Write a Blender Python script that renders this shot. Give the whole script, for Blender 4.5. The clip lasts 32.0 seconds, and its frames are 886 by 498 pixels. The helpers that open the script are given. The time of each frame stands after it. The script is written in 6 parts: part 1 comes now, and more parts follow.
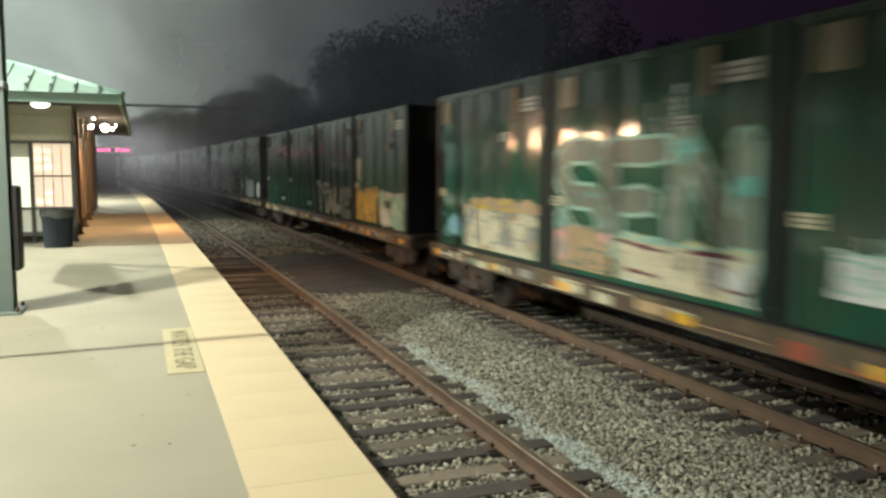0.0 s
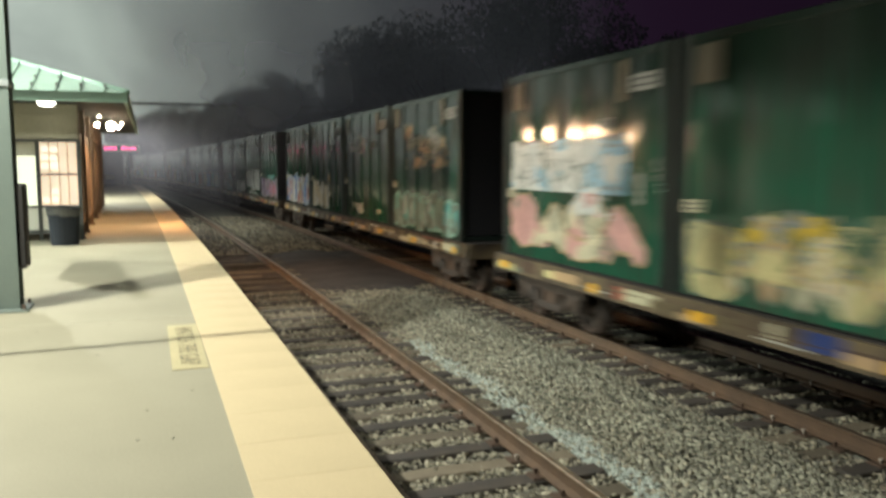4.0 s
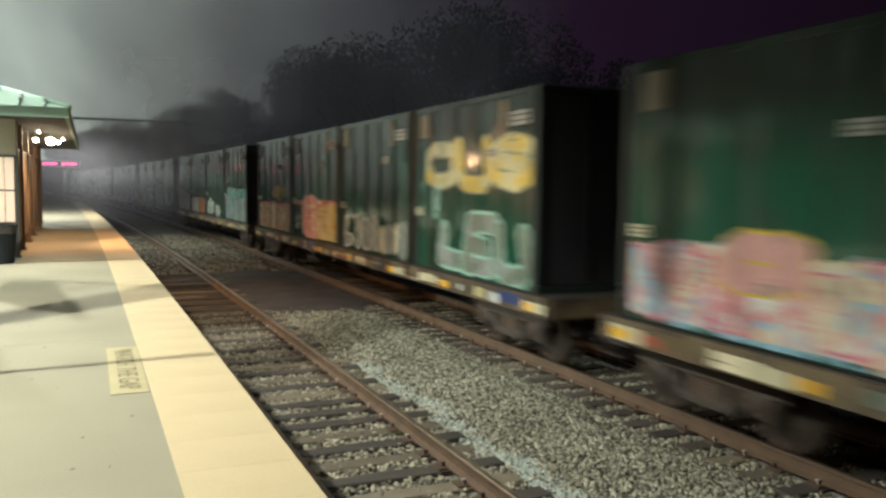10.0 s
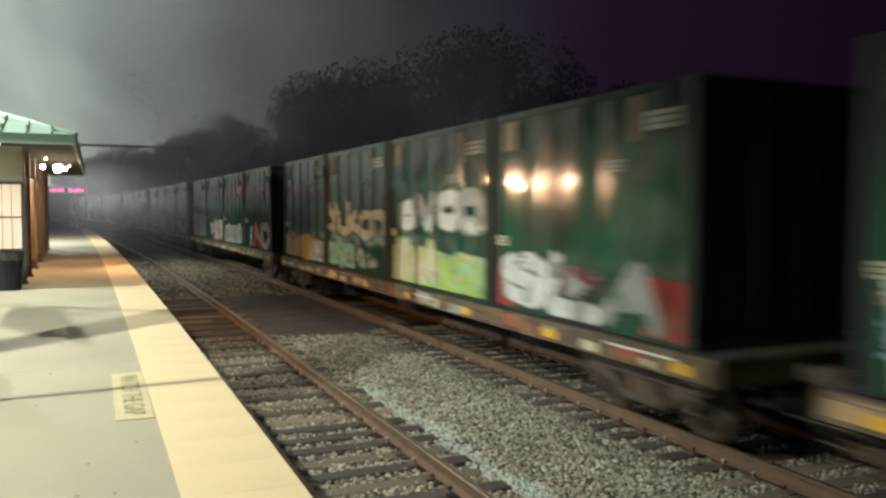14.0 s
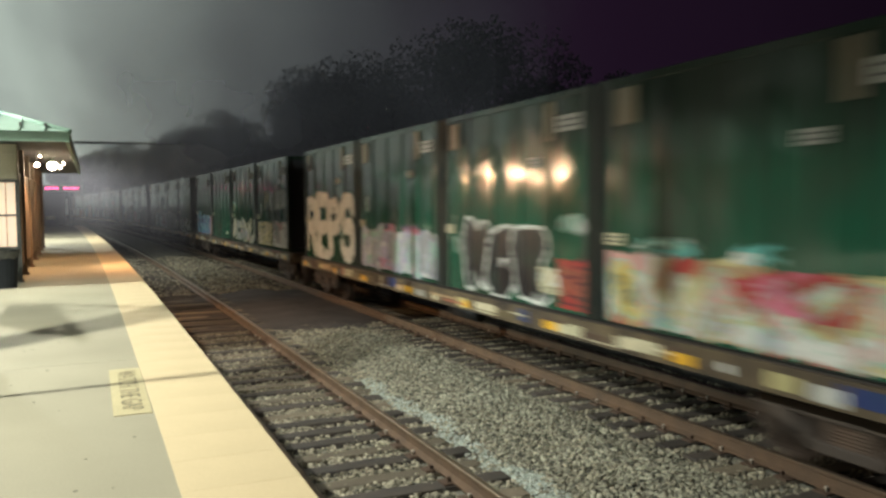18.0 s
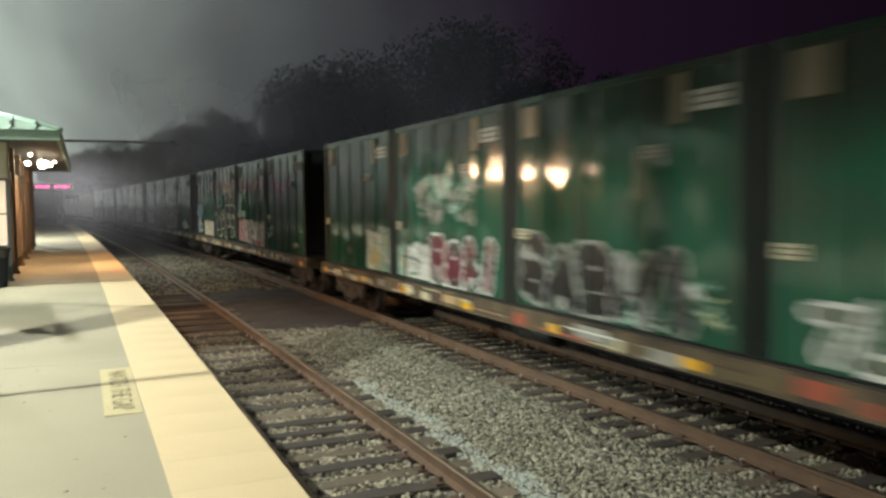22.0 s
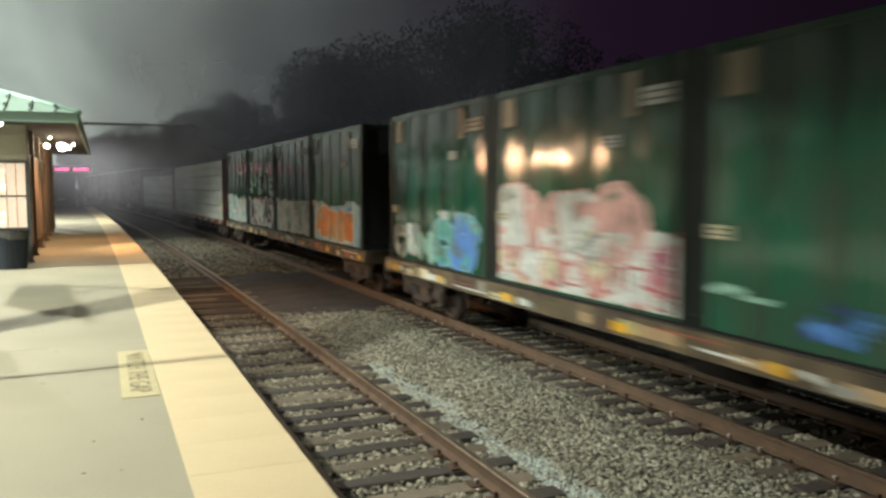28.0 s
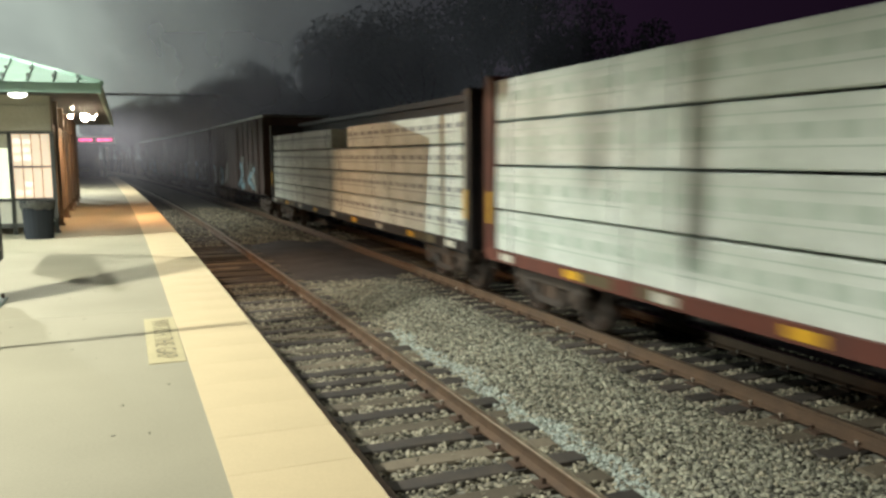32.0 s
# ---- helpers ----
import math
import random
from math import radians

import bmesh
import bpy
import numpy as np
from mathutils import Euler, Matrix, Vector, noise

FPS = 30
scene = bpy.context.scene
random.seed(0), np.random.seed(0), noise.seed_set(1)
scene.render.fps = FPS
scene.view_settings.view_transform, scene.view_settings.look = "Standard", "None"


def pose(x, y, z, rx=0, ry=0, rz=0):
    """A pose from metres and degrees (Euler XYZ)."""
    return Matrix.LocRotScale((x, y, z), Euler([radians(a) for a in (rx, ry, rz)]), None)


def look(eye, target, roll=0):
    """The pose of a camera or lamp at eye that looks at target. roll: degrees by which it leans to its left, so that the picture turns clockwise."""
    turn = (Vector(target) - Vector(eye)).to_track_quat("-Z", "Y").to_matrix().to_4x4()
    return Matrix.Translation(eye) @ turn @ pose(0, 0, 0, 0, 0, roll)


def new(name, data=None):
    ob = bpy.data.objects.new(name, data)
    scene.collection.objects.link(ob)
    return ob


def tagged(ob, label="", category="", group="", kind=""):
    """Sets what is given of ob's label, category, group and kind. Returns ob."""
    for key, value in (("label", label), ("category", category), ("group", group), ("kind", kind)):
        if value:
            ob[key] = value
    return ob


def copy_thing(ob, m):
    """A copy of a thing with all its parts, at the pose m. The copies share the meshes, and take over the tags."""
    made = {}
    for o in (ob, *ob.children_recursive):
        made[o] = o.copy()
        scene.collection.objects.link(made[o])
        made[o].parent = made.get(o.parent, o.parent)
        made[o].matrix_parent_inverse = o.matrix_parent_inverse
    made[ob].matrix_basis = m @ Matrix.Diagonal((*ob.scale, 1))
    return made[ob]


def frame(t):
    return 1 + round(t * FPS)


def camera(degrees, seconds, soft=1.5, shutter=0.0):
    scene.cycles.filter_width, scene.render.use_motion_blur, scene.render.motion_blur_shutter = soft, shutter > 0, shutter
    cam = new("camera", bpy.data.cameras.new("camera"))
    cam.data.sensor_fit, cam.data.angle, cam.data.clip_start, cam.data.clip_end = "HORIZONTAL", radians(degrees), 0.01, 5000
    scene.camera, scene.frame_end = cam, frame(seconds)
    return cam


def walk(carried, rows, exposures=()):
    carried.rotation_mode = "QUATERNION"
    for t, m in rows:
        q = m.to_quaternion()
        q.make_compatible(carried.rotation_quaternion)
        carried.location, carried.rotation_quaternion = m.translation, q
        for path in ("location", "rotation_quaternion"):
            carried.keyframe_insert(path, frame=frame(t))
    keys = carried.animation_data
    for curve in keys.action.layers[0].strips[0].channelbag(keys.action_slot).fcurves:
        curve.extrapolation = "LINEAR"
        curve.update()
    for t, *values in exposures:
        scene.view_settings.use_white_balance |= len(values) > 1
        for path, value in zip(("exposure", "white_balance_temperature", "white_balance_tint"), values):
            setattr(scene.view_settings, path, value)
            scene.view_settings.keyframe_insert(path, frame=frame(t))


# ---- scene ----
cam = camera(57.6, 32.0, soft=2.7, shutter=0.95)
WALK = [
    (0, -0.023, 0.025, 1.445, -20.46, -5.70, -0.27),
    (0.5, -0.024, 0.022, 1.439, -19.67, -5.46, -0.95),
    (1, -0.015, 0.020, 1.446, -18.75, -5.05, -0.38),
    (1.5, -0.012, 0.021, 1.443, -19.79, -5.24, -0.38),
    (2, -0.008, 0.021, 1.449, -19.64, -5.05, -0.55),
    (2.5, 0.001, 0.015, 1.445, -19.88, -4.62, -0.66),
    (3, -0.001, 0.013, 1.449, -20.13, -4.60, 0.38),
    (3.5, -0.001, 0.014, 1.444, -19.80, -4.79, 0.51),
    (4, -0.001, -0.004, 1.439, -20.03, -5.95, 0.06),
    (4.5, -0.007, -0.018, 1.441, -21.40, -8.02, -0.76),
    (6.5, 0.008, -0.006, 1.447, -25.41, -8.02, -0.24),
    (7, 0.010, -0.009, 1.454, -26.27, -5.93, -0.98),
    (7.5, 0.001, -0.004, 1.456, -26.08, -4.45, -1.28),
    (8, 0.003, 0.002, 1.458, -25.09, -4.44, -1.30),
    (8.5, 0.006, -0.004, 1.454, -24.86, -4.39, -0.89),
    (9, 0.002, -0.001, 1.455, -24.61, -4.73, -0.61),
    (9.5, 0.001, 0.001, 1.453, -23.90, -4.65, -0.66),
    (10, 0.002, 0.009, 1.456, -23.65, -4.47, -0.74),
    (10.5, 0.002, 0.016, 1.457, -23.04, -4.80, -1.09),
    (11, -0.004, 0.015, 1.459, -22.84, -4.80, -0.96),
    (11.5, 0.000, 0.011, 1.455, -23.01, -4.46, -0.50),
    (12, 0.007, 0.013, 1.452, -22.89, -4.67, -0.37),
    (12.5, -0.002, 0.007, 1.451, -22.14, -4.60, -0.37),
    (13, 0.007, 0.006, 1.454, -22.66, -4.05, -0.51),
    (13.5, 0.008, -0.003, 1.455, -23.75, -3.42, -0.46),
    (14, 0.006, -0.002, 1.459, -23.30, -2.86, -0.22),
    (14.5, 0.012, -0.001, 1.453, -23.78, -2.71, -0.05),
    (15, 0.013, 0.002, 1.455, -23.91, -3.01, -0.04),
    (15.5, 0.015, 0.001, 1.455, -23.38, -3.17, 0.23),
    (17.5, 0.014, -0.005, 1.447, -23.74, -3.41, 0.23),
    (18, 0.015, -0.003, 1.443, -23.57, -3.35, 0.55),
    (18.5, 0.016, -0.004, 1.446, -23.73, -3.65, 0.38),
    (19, 0.014, -0.003, 1.448, -23.87, -3.63, 0.19),
    (19.5, 0.015, -0.007, 1.447, -23.53, -3.58, 0.44),
    (20, 0.016, -0.010, 1.448, -23.20, -3.41, 0.52),
    (20.5, 0.011, -0.007, 1.447, -23.16, -3.18, 0.57),
    (21, 0.010, -0.013, 1.446, -22.84, -3.20, 0.27),
    (21.5, 0.015, -0.013, 1.449, -22.78, -3.52, 0.56),
    (22, 0.015, -0.007, 1.448, -24.10, -3.39, 0.39),
    (22.5, 0.020, -0.016, 1.446, -24.68, -3.04, 0.93),
    (23, 0.013, -0.013, 1.446, -24.02, -3.51, 0.64),
    (23.5, 0.015, -0.013, 1.442, -23.08, -3.65, 0.72),
    (24, 0.022, -0.012, 1.446, -23.38, -3.46, 0.79),
    (24.5, 0.012, -0.010, 1.451, -22.77, -2.67, 1.45),
    (25, 0.021, -0.008, 1.445, -22.36, -2.85, 1.31),
    (25.5, 0.021, -0.008, 1.449, -22.00, -2.93, 1.65),
    (27.5, 0.032, 0.019, 1.454, -21.74, -4.24, 1.51),
    (28, 0.026, 0.033, 1.449, -22.93, -4.49, 0.10),
    (28.5, 0.015, 0.042, 1.447, -23.07, -4.91, -1.31),
    (29, 0.016, 0.047, 1.441, -22.79, -5.76, -1.86),
    (29.5, 0.020, 0.039, 1.443, -22.01, -6.00, -1.38),
    (30, 0.025, 0.042, 1.437, -22.17, -6.24, -0.89),
    (30.5, 0.022, 0.045, 1.438, -22.60, -6.36, -0.62),
    (31, 0.019, 0.049, 1.440, -22.22, -6.38, -0.71),
    (31.5, 0.025, 0.022, 1.437, -21.63, -6.96, -0.07),
    (32, 0.025, 0.013, 1.439, -21.45, -6.72, 0.51),
]
walk(cam, [(t, pose(x, y, z, 90 + pitch, roll, yaw)) for t, x, y, z, yaw, pitch, roll in WALK], [(0, 0.0), (32, 0.0)])

# ---------------------------------------------------------------- plan
RAIL_Z = -1.22          # top of rail; the platform's top is z = 0
EDGE_X = 0.995          # platform edge
NEAR_X = 1.895 + 0.7175  # centre of the near track
FAR_X = 6.588 + 0.7175   # centre of the train's track
BEND = 0.000805         # 1 / radius of the curve ahead


def bent(x, y):
    return x - BEND * y * y / 2 if y > 0 else x


def heading(y):
    return math.degrees(math.atan(BEND * y)) if y > 0 else 0.0


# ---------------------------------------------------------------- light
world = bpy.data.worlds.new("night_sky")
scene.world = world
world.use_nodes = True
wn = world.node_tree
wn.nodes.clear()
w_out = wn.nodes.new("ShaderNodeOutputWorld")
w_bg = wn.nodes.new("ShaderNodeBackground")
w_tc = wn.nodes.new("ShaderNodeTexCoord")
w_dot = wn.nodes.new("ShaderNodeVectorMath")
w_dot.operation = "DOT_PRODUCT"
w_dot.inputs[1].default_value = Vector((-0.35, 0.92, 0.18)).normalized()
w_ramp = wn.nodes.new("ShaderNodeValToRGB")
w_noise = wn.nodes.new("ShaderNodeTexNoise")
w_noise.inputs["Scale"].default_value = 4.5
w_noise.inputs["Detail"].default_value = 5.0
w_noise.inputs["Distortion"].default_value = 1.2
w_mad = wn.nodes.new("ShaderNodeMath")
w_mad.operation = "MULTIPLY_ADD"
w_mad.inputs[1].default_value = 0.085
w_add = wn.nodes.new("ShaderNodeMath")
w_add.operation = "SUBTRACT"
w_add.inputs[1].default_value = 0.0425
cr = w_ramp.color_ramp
# back of the sky, out of view, brightened to lift the dark faces
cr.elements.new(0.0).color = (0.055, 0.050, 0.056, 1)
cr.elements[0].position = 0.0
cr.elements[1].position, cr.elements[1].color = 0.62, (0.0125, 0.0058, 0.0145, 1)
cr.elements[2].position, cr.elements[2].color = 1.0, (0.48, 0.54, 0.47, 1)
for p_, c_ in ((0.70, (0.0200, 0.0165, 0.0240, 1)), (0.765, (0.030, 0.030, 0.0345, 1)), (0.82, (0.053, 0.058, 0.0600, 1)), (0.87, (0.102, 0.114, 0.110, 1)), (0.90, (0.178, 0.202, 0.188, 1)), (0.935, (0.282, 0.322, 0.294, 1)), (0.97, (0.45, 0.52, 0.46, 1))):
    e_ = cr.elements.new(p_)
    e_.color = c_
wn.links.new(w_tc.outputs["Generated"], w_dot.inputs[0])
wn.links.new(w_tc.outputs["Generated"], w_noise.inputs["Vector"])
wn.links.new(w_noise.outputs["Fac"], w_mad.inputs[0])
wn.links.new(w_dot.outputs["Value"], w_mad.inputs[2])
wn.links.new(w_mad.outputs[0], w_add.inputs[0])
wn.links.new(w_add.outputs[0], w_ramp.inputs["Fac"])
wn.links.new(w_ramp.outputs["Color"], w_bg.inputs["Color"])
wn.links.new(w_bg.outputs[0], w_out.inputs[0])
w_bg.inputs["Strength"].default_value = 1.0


def spot(name, at, target, watts, colour, angle=150, blend=0.5, size=0.18):
    d = bpy.data.lights.new(name, "SPOT")
    d.energy, d.color, d.spot_size, d.spot_blend, d.shadow_soft_size = watts, colour, radians(angle), blend, size
    ob = new(name, d)
    ob.matrix_basis = look(at, target)
    return ob


POST_LAMP = (0.98, 1.0, 0.90)
YARD_LAMP = (0.87, 1.0, 0.94)
WARM_LAMP = (1.0, 0.58, 0.30)
spot("post_lamp_light", (-3.8, 6.6, 6.0), (-3.8, 6.6, 0), 4450, POST_LAMP, 154, 0.5, 0.07)
spot("post_lamp_light", (-3.8, 4.6, 6.0), (-3.8, 4.6, 0), 800, POST_LAMP, 149, 0.5, 0.12)
spot("post_lamp_light", (-3.1, 15.2, 6.0), (-3.1, 15.2, 0), 2900, POST_LAMP, 132, 0.5, 0.03)
spot("yard_lamp_light", (-14.0, 15.3, 5.0), (6.0, 19.0, 0.3), 8700, YARD_LAMP, 68, 0.6, 0.12)
spot("post_lamp_light", (-3.4, 36.5, 4.6), (-3.4, 36.5, 0), 4100, POST_LAMP, 156, 0.4, 0.2)
spot("canopy_lamp_light", (-0.85, 22.0, 2.32), (5.2, 18.6, -0.4), 980, WARM_LAMP, 92, 0.45, 0.13)
spot("canopy_lamp_light", (-0.95, 20.2, 2.28), (-0.2, 20.2, 0), 330, WARM_LAMP, 140, 0.5, 0.06)
spot("canopy_lamp_light", (-0.72, 24.0, 2.38), (-0.4, 25.5, 0), 170, WARM_LAMP, 140, 0.5, 0.05)

# ---------------------------------------------------------------- materials
def principled(name):
    m = bpy.data.materials.new(name)
    m.use_nodes = True
    return m, m.node_tree, m.node_tree.nodes["Principled BSDF"]


def surface(name, base, alt=None, rough=0.6, metal=0.0, grain=40.0, blotch=2.5, bump=0.15, contrast=0.5, spread=0.12, spec=0.5, per_object=0.0, per_island=0.0, rough_var=0.12):
    """A worn surface: base and alt colours in blotches, grain at a fine scale, bump from both."""
    m, t, b = principled(name)
    n, l = t.nodes, t.links
    alt = alt or tuple(c * 0.6 for c in base)
    tc = n.new("ShaderNodeTexCoord")
    big = n.new("ShaderNodeTexNoise")
    big.inputs["Scale"].default_value, big.inputs["Detail"].default_value = blotch, 6
    fine = n.new("ShaderNodeTexNoise")
    fine.inputs["Scale"].default_value, fine.inputs["Detail"].default_value = grain, 4
    l.new(tc.outputs["Object"], big.inputs["Vector"])
    l.new(tc.outputs["Object"], fine.inputs["Vector"])
    ramp = n.new("ShaderNodeMapRange")
    ramp.inputs["From Min"].default_value, ramp.inputs["From Max"].default_value = 0.5 - 0.5 * (1 - contrast) - 0.02, 0.5 + 0.5 * (1 - contrast) + 0.02
    l.new(big.outputs["Fac"], ramp.inputs["Value"])
    mix = n.new("ShaderNodeMix")
    mix.data_type = "RGBA"
    mix.inputs[6].default_value, mix.inputs[7].default_value = (*base, 1), (*alt, 1)
    l.new(ramp.outputs[0], mix.inputs[0])
    hsv = n.new("ShaderNodeHueSaturation")
    l.new(mix.outputs[2], hsv.inputs["Color"])
    val = n.new("ShaderNodeMapRange")
    val.inputs["To Min"].default_value, val.inputs["To Max"].default_value = 1 - spread * 2, 1 + spread * 2
    l.new(fine.outputs["Fac"], val.inputs["Value"])
    last = val.outputs[0]
    for amount, node, socket in ((per_object, "ShaderNodeObjectInfo", "Random"), (per_island, "ShaderNodeNewGeometry", "Random Per Island")):
        if amount:
            info = n.new(node)
            rnd = n.new("ShaderNodeMapRange")
            rnd.inputs["To Min"].default_value, rnd.inputs["To Max"].default_value = 1 - amount, 1 + amount
            l.new(info.outputs[socket], rnd.inputs["Value"])
            mul = n.new("ShaderNodeMath")
            mul.operation = "MULTIPLY"
            l.new(last, mul.inputs[0])
            l.new(rnd.outputs[0], mul.inputs[1])
            last = mul.outputs[0]
    l.new(last, hsv.inputs["Value"])
    l.new(hsv.outputs[0], b.inputs["Base Color"])
    b.inputs["Metallic"].default_value = metal
    b.inputs["Specular IOR Level"].default_value = spec
    rr = n.new("ShaderNodeMapRange")
    rr.inputs["To Min"].default_value, rr.inputs["To Max"].default_value = max(0.03, rough - rough_var), min(1, rough + rough_var)
    l.new(big.outputs["Fac"], rr.inputs["Value"])
    l.new(rr.outputs[0], b.inputs["Roughness"])
    if bump:
        bp = n.new("ShaderNodeBump")
        bp.inputs["Strength"].default_value, bp.inputs["Distance"].default_value = bump, 0.01
        l.new(fine.outputs["Fac"], bp.inputs["Height"])
        l.new(bp.outputs[0], b.inputs["Normal"])
    return m


def glow(name, colour, strength):
    m, t, b = principled(name)
    b.inputs["Base Color"].default_value = (*colour, 1)
    b.inputs["Emission Color"].default_value = (*colour, 1)
    b.inputs["Emission Strength"].default_value = strength
    b.inputs["Roughness"].default_value = 0.4
    return m


def container_paint():
    """Dark green gloss enamel on slightly dented sheet steel, with dirt streaks and shade painted at the top."""
    m, t, b = principled("green_container_enamel")
    n, l = t.nodes, t.links
    tc = n.new("ShaderNodeTexCoord")
    info = n.new("ShaderNodeObjectInfo")
    shift = n.new("ShaderNodeVectorMath")
    shift.operation = "MULTIPLY_ADD"
    comb = n.new("ShaderNodeCombineXYZ")
    for k in range(3):
        l.new(info.outputs["Random"], comb.inputs[k])
    shift.inputs[1].default_value = (60, 60, 60)
    l.new(comb.outputs[0], shift.inputs[0])
    l.new(tc.outputs["Object"], shift.inputs[2])
    streak_map = n.new("ShaderNodeMapping")
    streak_map.inputs["Scale"].default_value = (6, 6, 0.35)
    l.new(shift.outputs[0], streak_map.inputs["Vector"])
    streak = n.new("ShaderNodeTexNoise")
    streak.inputs["Scale"].default_value, streak.inputs["Detail"].default_value = 1.6, 6
    l.new(streak_map.outputs[0], streak.inputs["Vector"])
    blot = n.new("ShaderNodeTexNoise")
    blot.inputs["Scale"].default_value, blot.inputs["Detail"].default_value = 0.9, 5
    l.new(shift.outputs[0], blot.inputs["Vector"])
    mul = n.new("ShaderNodeMath")
    mul.operation = "MULTIPLY"
    l.new(streak.outputs["Fac"], mul.inputs[0])
    l.new(blot.outputs["Fac"], mul.inputs[1])
    rg = n.new("ShaderNodeMapRange")
    rg.inputs["From Min"].default_value, rg.inputs["From Max"].default_value = 0.17, 0.40
    l.new(mul.outputs[0], rg.inputs["Value"])
    mix = n.new("ShaderNodeMix")
    mix.data_type = "RGBA"
    mix.inputs[6].default_value, mix.inputs[7].default_value = (0.020, 0.102, 0.058, 1), (0.054, 0.062, 0.044, 1)
    l.new(rg.outputs[0], mix.inputs[0])
    hsv = n.new("ShaderNodeHueSaturation")
    vr = n.new("ShaderNodeMapRange")
    vr.inputs["To Min"].default_value, vr.inputs["To Max"].default_value = 0.75, 1.2
    l.new(info.outputs["Random"], vr.inputs["Value"])
    l.new(vr.outputs[0], hsv.inputs["Value"])
    l.new(mix.outputs[2], hsv.inputs["Color"])
    # brown dirt round the top, deepened to paint in the fading lamplight
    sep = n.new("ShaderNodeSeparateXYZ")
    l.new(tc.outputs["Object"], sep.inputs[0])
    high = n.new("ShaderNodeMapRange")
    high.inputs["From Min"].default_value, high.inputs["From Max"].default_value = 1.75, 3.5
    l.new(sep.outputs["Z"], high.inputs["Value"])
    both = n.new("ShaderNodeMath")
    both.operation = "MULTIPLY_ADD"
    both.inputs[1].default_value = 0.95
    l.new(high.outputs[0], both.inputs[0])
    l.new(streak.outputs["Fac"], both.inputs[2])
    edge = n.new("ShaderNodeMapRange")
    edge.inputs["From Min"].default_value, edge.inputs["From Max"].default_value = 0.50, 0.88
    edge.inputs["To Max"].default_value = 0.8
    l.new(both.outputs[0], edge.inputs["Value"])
    grime_and_shade = n.new("ShaderNodeMix")
    grime_and_shade.data_type = "RGBA"
    grime_and_shade.inputs[7].default_value = (0.020, 0.021, 0.018, 1)
    l.new(edge.outputs[0], grime_and_shade.inputs[0])
    l.new(hsv.outputs[0], grime_and_shade.inputs[6])
    l.new(grime_and_shade.outputs[2], b.inputs["Base Color"])
    rr = n.new("ShaderNodeMapRange")
    rr.inputs["To Min"].default_value, rr.inputs["To Max"].default_value = 0.06, 0.2
    l.new(rg.outputs[0], rr.inputs["Value"])
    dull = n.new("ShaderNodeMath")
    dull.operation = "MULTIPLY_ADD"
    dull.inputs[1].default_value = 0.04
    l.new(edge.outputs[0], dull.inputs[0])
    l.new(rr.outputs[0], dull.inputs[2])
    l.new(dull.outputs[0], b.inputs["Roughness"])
    b.inputs["Specular IOR Level"].default_value = 0.5
    dent_map = n.new("ShaderNodeMapping")
    dent_map.inputs["Scale"].default_value = (1.5, 1.5, 0.5)
    l.new(shift.outputs[0], dent_map.inputs["Vector"])
    dent = n.new("ShaderNodeTexNoise")
    dent.inputs["Scale"].default_value, dent.inputs["Detail"].default_value = 1.5, 3.2
    l.new(dent_map.outputs[0], dent.inputs["Vector"])
    bp = n.new("ShaderNodeBump")
    bp.inputs["Strength"].default_value, bp.inputs["Distance"].default_value = 0.85, 0.032
    l.new(dent.outputs["Fac"], bp.inputs["Height"])
    l.new(bp.outputs[0], b.inputs["Normal"])
    return m


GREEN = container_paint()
CONCRETE = surface("platform_concrete", (0.295, 0.27, 0.188), (0.232, 0.215, 0.15), 0.8, grain=60, blotch=0.55, bump=0.1, contrast=0.55, spread=0.06)
CONCRETE_FACE = surface("stained_concrete_face", (0.16, 0.14, 0.12), (0.07, 0.06, 0.055), 0.9, grain=40, blotch=1.2)
JOINT = surface("joint_sealant", (0.36, 0.34, 0.25), (0.30, 0.285, 0.21), 0.9, grain=60, blotch=2)
TACTILE = surface("yellow_tactile_tile", (0.545, 0.44, 0.265), (0.49, 0.395, 0.235), 0.6, grain=90, blotch=1.4, bump=0.05, spread=0.05)
DECAL = surface("yellow_floor_decal", (0.43, 0.37, 0.205), (0.37, 0.325, 0.19), 0.55, grain=50, blotch=6)
DECAL_INK = surface("worn_black_ink", (0.07, 0.062, 0.045), (0.26, 0.225, 0.13), 0.6, grain=60, blotch=14)
STAIN = surface("gum_stain", (0.13, 0.12, 0.085), (0.19, 0.175, 0.125), 0.8)
BALLAST = surface("ballast_bed", (0.24, 0.235, 0.19), (0.15, 0.14, 0.11), 0.95, grain=22, blotch=1.5, bump=1.0, spread=0.3)
STONE = surface("ballast_stone", (0.30, 0.28, 0.205), (0.20, 0.178, 0.128), 0.85, grain=60, blotch=0.8, bump=0.2, per_island=0.85)
STONE_GREY = surface("blue_grey_ballast_stone", (0.27, 0.268, 0.205), (0.17, 0.162, 0.118), 0.8, grain=60, blotch=1.1, bump=0.2, per_island=0.9)
STONE_DUST = surface("pale_stone_dust", (0.46, 0.51, 0.46), (0.36, 0.40, 0.35), 0.9, grain=60, blotch=1.5, bump=0.2, per_island=0.35)
DARK_BED = surface("dark_brown_ballast", (0.05, 0.044, 0.042), (0.03, 0.027, 0.026), 0.95, grain=45, blotch=2, bump=0.6)
TIE = surface("creosoted_timber", (0.035, 0.032, 0.03), (0.075, 0.06, 0.045), 0.85, grain=30, blotch=4, per_object=0.4)
TIE_OLD = surface("weathered_timber", (0.108, 0.088, 0.06), (0.158, 0.132, 0.092), 0.9, grain=35, blotch=5, per_object=0.35)
